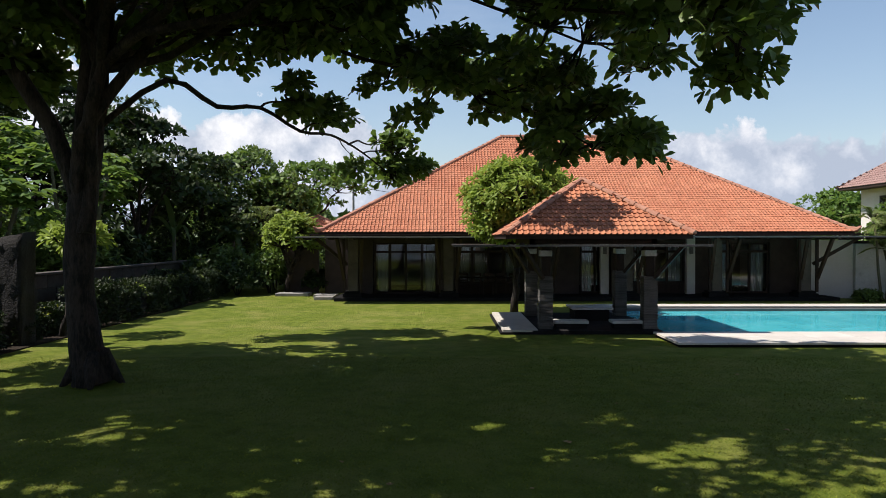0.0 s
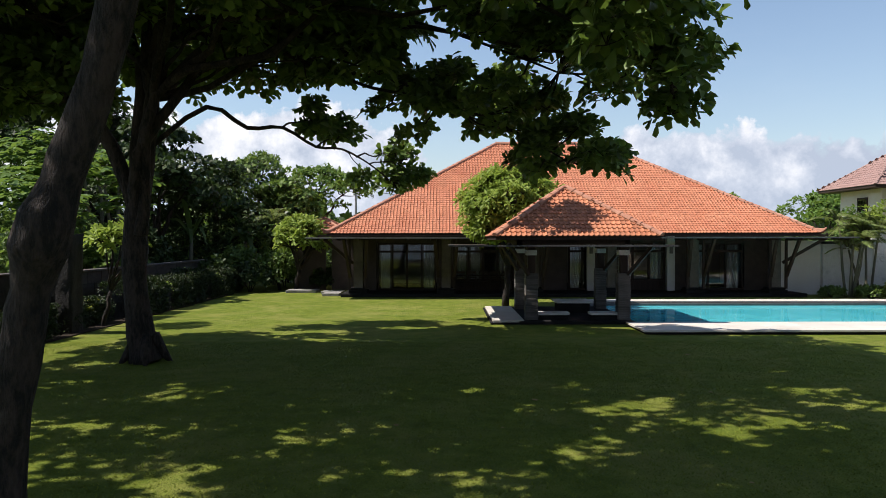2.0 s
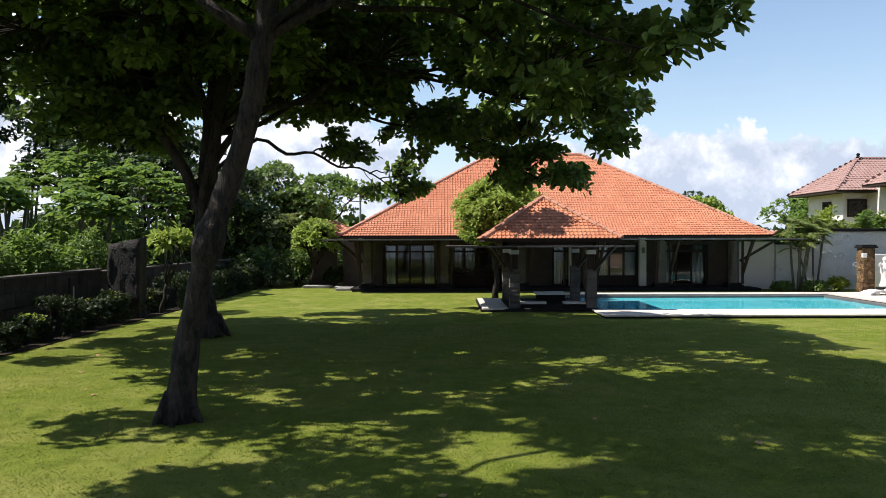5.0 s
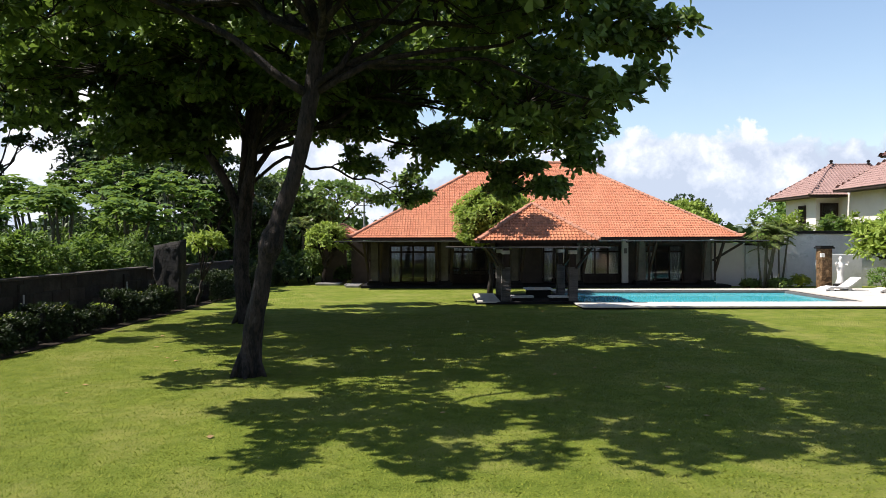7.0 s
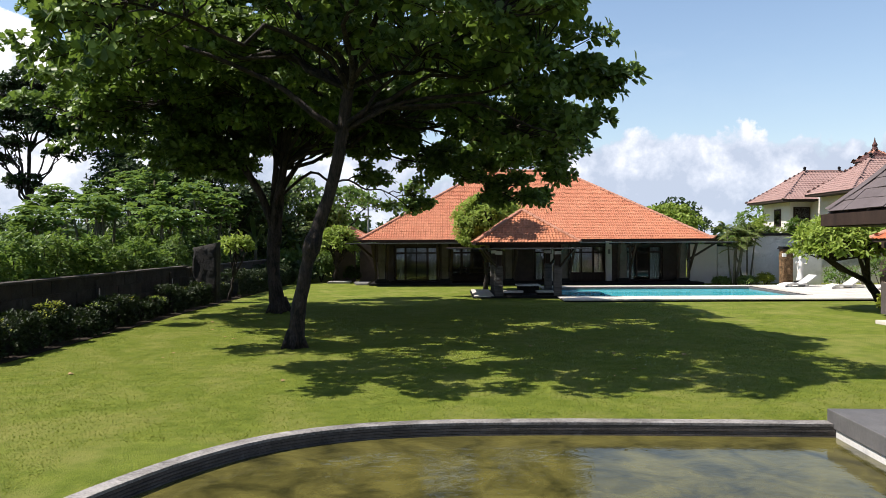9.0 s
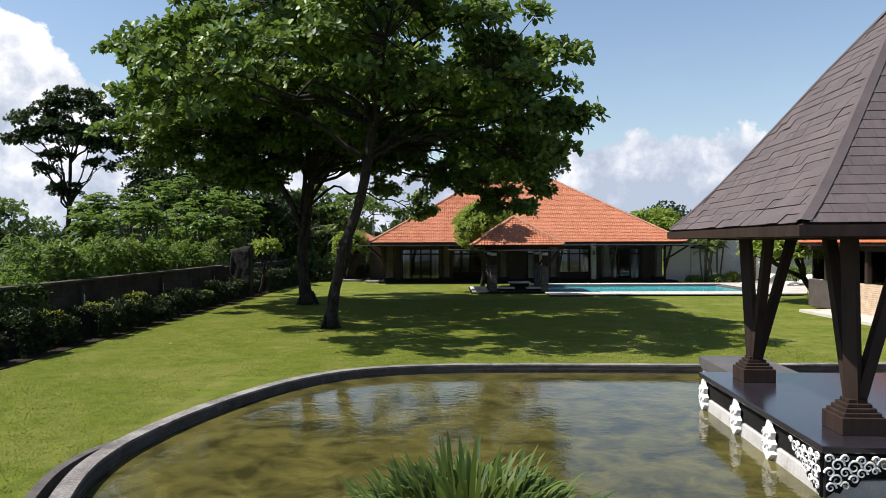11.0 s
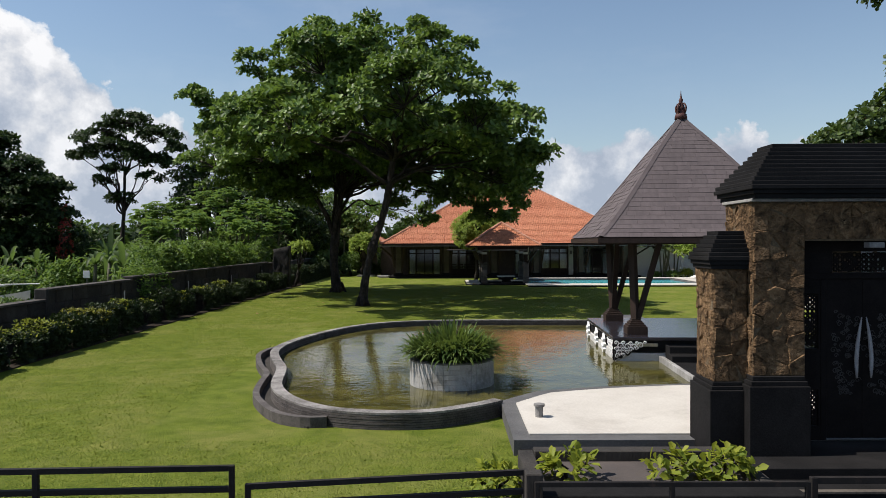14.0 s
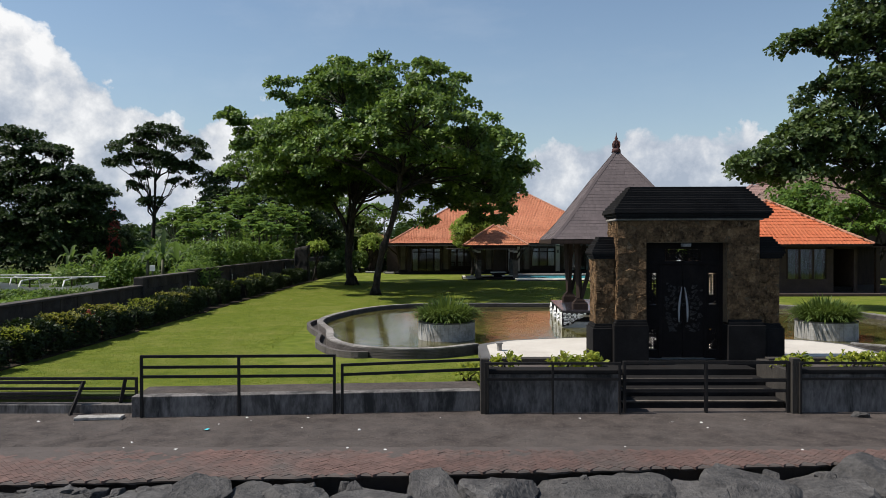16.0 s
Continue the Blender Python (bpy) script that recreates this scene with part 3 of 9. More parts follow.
def broad_tree(name, label, trunk, limbs, blobs, leaf, seed, density=1.0, leaf_size=0.2, leaves=9, bark=M_BARK, group="", wide=0.75, twig=0.014, upright=0.35, pad=0.62, whorls=14, shape=(LEAF2_V, LEAF2_Q)):
    """A tree: a tapered trunk (rows x, y, z, radius), limbs that reach into masses of leaves (x, y, z, rx, ry, rz) and twigs with whorls of leaves."""
    rng = np.random.default_rng(seed)
    base = trunk[0][:3]
    tree = thing(name, label, "tree", base, group)
    bm = bmesh.new()
    pts = [Vector(r[:3]) for r in trunk]
    rad = [r[3] for r in trunk]
    fine_pts, fine_rad = [], []
    for i in range(len(pts) - 1):
        n = max(2, int((pts[i + 1] - pts[i]).length / 0.2))
        for k in range(n + (i == len(pts) - 2)):
            f = k / n
            fine_pts.append(through_points(pts, i, f))
            fine_rad.append(rad[i] * (1 - f) + rad[i + 1] * f)
    tube(bm, fine_pts, fine_rad, 18)
    off = Vector((seed * 3.1, 0, 0))
    bm.normal_update()
    for v in bm.verts:
        lump = 0.16 * noise.noise(v.co * 1.7 + off) + 0.10 * noise.noise(v.co * 5.0 + off) + 0.05 * noise.noise(v.co * 13 + off)
        v.co += v.normal * lump * rad[0] * 0.8
    # roots that flare at the foot
    for k in range(5):
        a = k * math.tau / 5 + rng.uniform(-0.3, 0.3)
        o = Vector((math.cos(a), math.sin(a), 0))
        tube(bm, [pts[0] + o * rad[0] * 0.4 + Vector((0, 0, rad[0] * 1.6)), pts[0] + o * rad[0] * 0.95 + Vector((0, 0, rad[0] * 0.55)), pts[0] + o * rad[0] * 1.45 + Vector((0, 0, -0.04))], [rad[0] * 0.40, rad[0] * 0.30, rad[0] * 0.10], 7)
    part("trunk", bm, bark, tree, smooth=True)
    tips, outs = [], []
    wood = bmesh.new()
    for i, (bx, by, bz, rx, ry, rz) in enumerate(blobs):
        c = Vector((bx, by, bz))
        start, r0 = limbs[i][:2]
        start = Vector(start)
        end = c + Vector((0, 0, -rz * 0.25))
        span = (end - start).length
        bow = start + (end - start) * 0.35 + Vector((0, 0, span * rng.uniform(0.10, 0.24)))
        path = [start * (1 - f) ** 2 + bow * 2 * f * (1 - f) + end * f * f + Vector(rng.normal(0, span * 0.026, 3) if 0 < f < 1 else (0, 0, 0)) for f in (0, 1 / 6, 2 / 6, 3 / 6, 4 / 6, 5 / 6, 1)]
        path = [through_points(path, j, f) for j in range(6) for f in (0, 0.5)] + [end]
        if len(limbs[i]) > 2:
            line = [start, *(Vector(p) for p in limbs[i][2]), end]
            path = [through_points(line, j, f) for j in range(len(line) - 1) for f in (0, 0.33, 0.67)] + [end]
        tube(wood, path, [r0 * (1 - 0.72 * k / (len(path) - 1)) for k in range(len(path))], 8)
        # pads of whorls, most of them on the upper shell of the mass
        area = 4 * math.pi * (((rx * ry) ** 1.6 + (rx * rz) ** 1.6 + (ry * rz) ** 1.6) / 3) ** 0.625
        size = pad * (0.5 if rx < 0.6 else 0.8 if rz < 0.8 else 1.0)
        count = whorls // 2 if rx < 0.6 else whorls
        for j in range(max(2 if rx < 0.6 else 4, int(area * density / (math.pi * size * size)))):
            d = rng.normal(0, 1, 3)
            d /= np.linalg.norm(d)
            if d[2] < -0.45 and rng.uniform() < 0.6:
                d[2] = -d[2]
            f = rng.uniform(0.80, 1.06) if rng.uniform() < 0.8 else rng.uniform(0.35, 0.8)
            hub = c + Vector((d[0] * rx, d[1] * ry, d[2] * rz)) * f
            a = min(path[len(path) // 2:], key=lambda w: (w - hub).length)
            mid = bent(a, hub - Vector((0, 0, 0.12)), (hub - a).length * rng.uniform(-0.08, 0.12), 3, rng, 0.08)
            tube(wood, mid, [twig * 2.2, twig * 1.6, twig * 1.1, twig * 0.7], 5, cap=False)
            rad_p, tilt = size * rng.uniform(0.65, 1.25), Vector((d[0], d[1], 0)) * 0.30
            for k in range(count):
                r, th = math.sqrt((k + 0.5) / count), k * 2.4 + j
                e = Vector((math.cos(th) * r, math.sin(th) * r, 0)) * rad_p
                e.z = 0.30 * rad_p * (1 - r * r) - e.dot(tilt) - 0.10 * rad_p + rng.normal(0, 0.05)
                e.x += rng.normal(0, 0.06)
                e.y += rng.normal(0, 0.06)
                tips.append(hub + e)
                outs.append(Vector((d[0] * 0.4 + e.x * 1.1 / rad_p, d[1] * 0.4 + e.y * 1.1 / rad_p, 0.45 + upright + 0.35 * d[2] - 0.5 * r)))
                if k % 4 == 1:
                    tube(wood, [mid[-1], (mid[-1] + tips[-1]) / 2 - Vector((0, 0, 0.02)), tips[-1]], [twig * 0.7, twig * 0.55, twig * 0.4], 4, cap=False)
    part("branchwork", wood, bark, tree, smooth=True)
    v, q = rosettes(rng, [tuple(t) for t in tips], [tuple(o) for o in outs], leaves, leaf_size, wide, 0.15, *shape)
    fix("crown", fast_mesh("crown", v, q), leaf, tree)
    return tree


def ribbons(rng, base, heading, length, width, rise, droop, segs=5, fold=0.12):
    """Long leaves that rise and arch over. Arrays in, arrays of corners and faces out."""
    base, heading = np.asarray(base, float), np.asarray(heading, float)
    n = len(base)
    length, width, rise, droop = (np.broadcast_to(np.asarray(a, float), (n,)) for a in (length, width, rise, droop))
    d = np.stack([np.cos(heading), np.sin(heading), np.zeros(n)], 1)
    side = np.stack([-np.sin(heading), np.cos(heading), np.zeros(n)], 1)
    rows = []
    for i in range(segs + 1):
        f = i / segs
        c = base + d * (length * f * np.cos(rise) * (1 - 0.15 * droop * f))[:, None]
        c[:, 2] += length * (f * np.sin(rise) - droop * f * f)
        w = width * (math.sin(math.pi * (0.12 + 0.86 * f)) ** 0.7)
        lift = np.array([0, 0, 1.0])[None] * (fold * w)[:, None]
        rows.append(np.stack([c - side * w[:, None] / 2 + lift, c, c + side * w[:, None] / 2 + lift], 1))
    v = np.stack(rows, 1).reshape(n, -1, 3)
    q = np.array([(i * 3 + k, i * 3 + k + 1, i * 3 + k + 4, i * 3 + k + 3) for i in range(segs) for k in range(2)])
    q = q[None] + (np.arange(n) * v.shape[1])[:, None, None]
    return v.reshape(-1, 3), q.reshape(-1, 4)


# ---- ground ----
POOL = (5.9, 17.4, 19.0, 25.4)
LAWN = (-11.55, 40.0, -22.05, 60.0)
STAIR = (3.62, 6.98, -22.2, -20.6)


def sheet(name, x0, x1, y0, y1, z, material, label, hole=None, step=None, category="ground"):
    """A level sheet, with rectangles left out."""
    bm = bmesh.new()
    hole = hole or []
    xs = sorted({x0, x1, *(h[0] for h in hole), *(h[1] for h in hole)})
    ys = sorted({y0, y1, *(h[2] for h in hole), *(h[3] for h in hole)})
    grid = [[bm.verts.new((x, y, z)) for x in xs] for y in ys]
    for j in range(len(ys) - 1):
        for i in range(len(xs) - 1):
            if any(h[0] <= xs[i] < h[1] and h[2] <= ys[j] < h[3] for h in hole):
                continue
            bm.faces.new((grid[j][i], grid[j][i + 1], grid[j + 1][i + 1], grid[j + 1][i]))
    return tagged(part(name, bm, material), label, category, kind="structure")


sheet("ground", -2500, 2500, -22.2, 3500, -0.12, M_FIELD, "rough green field with bare earth, out to the horizon", [POOL, STAIR])
sheet("lawn", *LAWN, 0.0, M_GRASS, "closely mown bright green lawn", [POOL, STAIR], category="lawn")
sheet("road", -300, 300, -25.12, -22.0, -0.33, M_ROAD, "worn dark asphalt lane strewn with grit", category="road")
sheet("water", -2500, 2500, -3500, -29.0, -2.6, M_SEA, "blue sea under the rock bank", category="sea")


def make_pool():
    x0, x1, y0, y1 = POOL
    bm = bmesh.new()
    v = [bm.verts.new(p) for p in ((x0, y0, -0.03), (x1, y0, -0.03), (x1, y1, -0.03), (x0, y1, -0.03))]
    bm.faces.new(v)
    pool = tagged(part("swimming_pool_water", bm, M_POOL), "clear turquoise water of a long swimming pool", "pool", kind="structure")
    # dark stone lining above the water line
    part("pool_lining", boxes([(x0 - 0.25, x0, y0 - 0.25, y1 + 0.25, -0.6, 0.06), (x1, x1 + 0.35, y0 - 0.25, y1 + 0.25, -0.6, 0.06), (x0, x1, y0 - 0.25, y0, -0.6, 0.06), (x0, x1, y1, y1 + 0.25, -0.6, 0.06)]), M_LAVA_STEP, pool, "dark grey stone edge")
    deck = thing("pool_deck", "cream stone paving round the swimming pool on a black plinth", "paving", (12, 17.5, 0), kind="structure")
    part("plinth", boxes([(5.55, 27.0, 16.8, 18.75, 0.004, 0.075), (17.8, 27.0, 18.75, 27.0, 0.004, 0.075), (5.65, 17.8, 25.65, 26.6, 0.004, 0.075)]), M_LAVA, deck, "black stone plinth")
    rng = np.random.default_rng(4)
    for (a0, a1, b0, b1, w) in ((5.48, 27.05, 16.72, 18.72, 0.98), (17.8, 27.05, 18.76, 26.6, 0.98), (5.6, 17.76, 25.68, 26.6, 0.9)):
        nx, ny = max(1, round((a1 - a0) / 1.2)), max(1, round((b1 - b0) / w))
        sx, sy = (a1 - a0) / nx, (b1 - b0) / ny
        me = bpy.data.meshes.new("paving_slab")
        bm = box(-sx / 2 + 0.005, sx / 2 - 0.005, -sy / 2 + 0.005, sy / 2 - 0.005, 0, 0.05)
        bm.to_mesh(me)
        bm.free()
        me.materials.append(M_DECK)
        for i in range(nx):
            for j in range(ny):
                piece("paving_slab", me, deck, pose(a0 + (i + 0.5) * sx, b0 + (j + 0.5) * sy, 0.075 + rng.uniform(0, 0.003)))


make_pool()

# ---- clay tile roofs ----


def tile_mesh(name, w, l, material):
    """One flat clay tile with a raised roll at its side and a thick lower edge."""
    bm = bmesh.new()
    prof = [(-w / 2, 0.012), (-w * 0.30, 0.004), (w * 0.12, 0.006), (w * 0.25, 0.034), (w * 0.40, 0.038), (w * 0.53, 0.014)]
    rows = []
    for y, dz in ((0.0, 0.026), (l * 1.06, 0.0)):
        rows.append([bm.verts.new((x, y, z + dz)) for x, z in prof])
    rows.append([bm.verts.new((x, 0.004, z - 0.004)) for x, z in prof])
    for k in range(len(prof) - 1):
        bm.faces.new((rows[0][k], rows[0][k + 1], rows[1][k + 1], rows[1][k]))
        bm.faces.new((rows[2][k], rows[2][k + 1], rows[0][k + 1], rows[0][k]))
    me = bpy.data.meshes.new(name)
    bm.to_mesh(me)
    bm.free()
    me.materials.append(material)
    return me


def roof_frames(corners):
    """For a roof face (eave left, eave right, top right, top left, seen from outside): origin, along, up the slope, normal, and the left and right ends at any slope length."""
    a, b, c, d = [Vector(p) for p in corners]
    along = (b - a).normalized()
    up = ((d - a) - along * (d - a).dot(along)).normalized()
    length = (d - a).dot(up)
    l1, r0, r1 = (d - a).dot(along), (b - a).dot(along), (c - a).dot(along)
    return a, along, up, along.cross(up), length, l1, r0, r1


def lay_tiles(corners, w, l, sag=0.0):
    """Poses of tiles over a roof face, in courses from the eave up."""
    a, along, up, nor, length, l1, r0, r1 = roof_frames(corners)
    out, n = [], int(length / l)
    base = Matrix((along, up, nor)).transposed().to_4x4()
    for i in range(n + 1):
        s = i * l - 0.05
        f = max(0.0, (s + l * 0.5) / length)
        if f > 1:
            break
        x0, x1 = l1 * f, r0 + (r1 - r0) * f
        k = 0
        off = -(x0 % w) + w / 2
        x = x0 + off - w
        while x < x1 + w * 0.4:
            if x > x0 - w * 0.4:
                flare = sag * (1 - min(1, s / (length * 0.35))) ** 2 if sag else 0.0
                out.append(Matrix.Translation(a + along * x + up * s + nor * (0.01 + flare)) @ base)
            x += w
    return out


def tiles_field(poses, me, rng, name, material, jitter=1.0):
    """Many tiles as one mesh."""
    src = np.array([v.co[:] for v in me.vertices])
    q = np.array([p.vertices[:] for p in me.polygons])
    ms = np.array([[r[:] for r in m] for m in poses])
    jit = rng.normal(0, 0.003, (len(ms), 1, 3))
    v = np.einsum("nij,kj->nki", ms[:, :3, :3], src) + ms[:, None, :3, 3] + jit * jitter
    qq = q[None] + (np.arange(len(ms)) * len(src))[:, None, None]
    return fast_mesh(name, v.reshape(-1, 3), qq.reshape(-1, 4), True)


def caps(bm, a, b, r, step=0.36):
    """Overlapping half-round caps along a hip or ridge."""
    a, b = Vector(a), Vector(b)
    n = max(1, int((b - a).length / step))
    d = (b - a) / n
    side = d.cross(Vector((0, 0, 1))).normalized()
    up = side.cross(d).normalized()
    for i in range(n):
        p0, p1 = a + d * (i - 0.08), a + d * (i + 1.02)
        rings = []
        for p, rr in ((p0, r * 1.15), (p1, r * 0.9)):
            rings.append([bm.verts.new(p + side * rr * math.cos(k * math.pi / 5) + up * (rr * math.sin(k * math.pi / 5) * 0.9 + 0.01)) for k in range(6)])
        for k in range(5):
            bm.faces.new((rings[0][k], rings[0][k + 1], rings[1][k + 1], rings[1][k]))
        bm.faces.new(list(reversed(rings[0])))


def hip_roof(owner, x0, x1, y0, y1, ze, zr, tile_w, tile_l, pieces, seed, name="roof", ridge_axis="x", drop=0.12, field=M_TILE_FIELD, single=M_TILE, cap_r=0.11, horn=0.0, capping=M_CAP):
    """A hipped roof of clay tiles: core, courses of tiles on every side, caps on hips and ridge. pieces: how many tiles of the front and sides stand singly."""
    run = min(x1 - x0, y1 - y0) / 2
    if ridge_axis == "x":
        rl, rr = Vector((x0 + run, (y0 + y1) / 2, zr)), Vector((x1 - run, (y0 + y1) / 2, zr))
    else:
        rl, rr = Vector(((x0 + x1) / 2, y0 + run, zr)), Vector(((x0 + x1) / 2, y1 - run, zr))
    A, B, C, D = Vector((x0, y0, ze)), Vector((x1, y0, ze)), Vector((x1, y1, ze)), Vector((x0, y1, ze))
    if ridge_axis == "x":
        faces = [(A, B, rr, rl), (B, C, rr, rr), (C, D, rl, rr), (D, A, rl, rl)]
        hips = [(A, rl), (B, rr), (C, rr), (D, rl)]
    else:
        faces = [(A, B, rl, rl), (B, C, rr, rl), (C, D, rr, rr), (D, A, rl, rr)]
        hips = [(A, rl), (B, rl), (C, rr), (D, rr)]
    bm = bmesh.new()
    lo = [bm.verts.new(p - Vector((0, 0, drop))) for p in (A, B, C, D)]
    hi = [bm.verts.new(p - Vector((0, 0, 0.02))) for p in (A, B, C, D)]
    t0 = bm.verts.new(rl - Vector((0, 0, 0.03)))
    t1 = bm.verts.new(rr - Vector((0, 0, 0.03))) if (rr - rl).length > 0.01 else t0
    bm.faces.new(list(reversed(lo)))
    for k in range(4):
        bm.faces.new((lo[k], lo[(k + 1) % 4], hi[(k + 1) % 4], hi[k]))
    tops = [(0, 1, t1, t0), (1, 2, t1, t1), (2, 3, t0, t1), (3, 0, t0, t0)] if ridge_axis == "x" else [(0, 1, t0, t0), (1, 2, t1, t0), (2, 3, t1, t1), (3, 0, t0, t1)]
    for i, j, p, q in tops:
        vs = [hi[i], hi[j], p] + ([q] if q is not p else [])
        bm.faces.new(vs)
    roof = part(name, bm, M_DARKWOOD, owner, "hipped roof of orange clay tiles")
    rng = np.random.default_rng(seed)
    me = tile_mesh("roof_tile", tile_w, tile_l, single)
    me2 = tile_mesh("roof_tile_field", tile_w, tile_l, field)
    rest, single_count = [], 0
    for i, f in enumerate(faces):
        for m in lay_tiles(f, tile_w, tile_l):
            if single_count < pieces and i in (0, 1, 3):
                piece("roof_tile", me, roof, m @ pose(0, 0, 0, 0, 0, rng.uniform(-0.6, 0.6)))
                single_count += 1
            else:
                rest.append(m)
    if rest:
        tagged(fix("roof_tiles", tiles_field(rest, me2, rng, "roof_tiles", field), field, roof), kind="stuff")
    lines = [(a, b, cap_r) for a, b in hips] + ([(rl, rr, cap_r * 1.2)] if (rr - rl).length > 0.01 else [])
    lift = Vector((0, 0, 0.012))
    if pieces:
        for a, b, r in lines:
            n = max(1, int((b - a).length / 0.36))
            for i in range(n):
                bm = bmesh.new()
                caps(bm, a + (b - a) * i / n + lift, a + (b - a) * (i + 1) / n + lift, r, 10.0)
                part("ridge_cap", bm, capping, roof)
    else:
        bm = bmesh.new()
        for a, b, r in lines:
            caps(bm, a + lift, b + lift, r)
        tagged(part("ridge_capping", bm, capping, roof, "hip and ridge caps"), kind="stuff")
    if horn:
        for a, b in hips[:2]:
            bm = bmesh.new()
            o = (a - b)
            o.z = 0
            o.normalize()
            tube(bm, [a - o * 0.3 + Vector((0, 0, 0.1)), a + o * 0.1 + Vector((0, 0, 0.08)), a + o * horn + Vector((0, 0, 0.22))], [0.13, 0.11, 0.03], 6)
            part("eave_horn", bm, M_CAP, roof, "upturned clay corner end")
    return roof


# ---- house ----
HX0, HX1, HY0, HY1 = -5.2, 16.7, 29.0, 45.2
FLOOR = 0.15


def window_unit(n, x0, x1, y, z0, z1, bays, transom, owner, door=False, curtain=()):
    """A framed glazed front: outer frame, mullions, a transom bar, one pane a field."""
    unit = thing("window_%d" % n, "dark timber glazed doors with transom lights" if door else "dark timber framed window with transom lights", "window", ((x0 + x1) / 2, y, z0), kind="structure")
    f = 0.07
    rows = [(x0, x0 + f, y - 0.05, y + 0.05, z0, z1), (x1 - f, x1, y - 0.05, y + 0.05, z0, z1), (x0, x1, y - 0.052, y + 0.052, z1 - f, z1), (x0, x1, y - 0.052, y + 0.052, z0, z0 + 0.09), (x0, x1, y - 0.048, y + 0.048, transom - 0.05, transom + 0.05)]
    w = (x1 - x0) / bays
    for i in range(1, bays):
        rows.append((x0 + w * i - 0.05, x0 + w * i + 0.05, y - 0.045, y + 0.045, z0, z1))
    frame_part = part("window_frame", boxes(rows), M_DARKWOOD, unit)
    for i in range(bays):
        for a, b in ((z0 + 0.05, transom), (transom, z1 - 0.03)):
            bm = box(x0 + w * i + 0.02, x0 + w * (i + 1) - 0.02, y - 0.004, y + 0.004, a, b)
            g = part("pane", bm, M_GLASS, unit)
            g.visible_shadow = False
    for i in curtain:
        bm = bmesh.new()
        cx0, cx1 = x0 + w * i + 0.12, x0 + w * (i + 1) - 0.12
        m = 14
        vs = [[bm.verts.new((cx0 + (cx1 - cx0) * k / m, y + 0.2 + 0.04 * math.sin(k * 2.1), zz)) for k in range(m + 1)] for zz in (z0 + 0.06, z1 - 0.1)]
        for k in range(m):
            bm.faces.new((vs[0][k], vs[0][k + 1], vs[1][k + 1], vs[1][k]))
        bmesh.ops.solidify(bm, geom=bm.faces[:], thickness=0.01)
        tagged(part("curtain", bm, M_CURTAIN), "pale grey curtain hanging behind the glass", "curtain")
    return unit


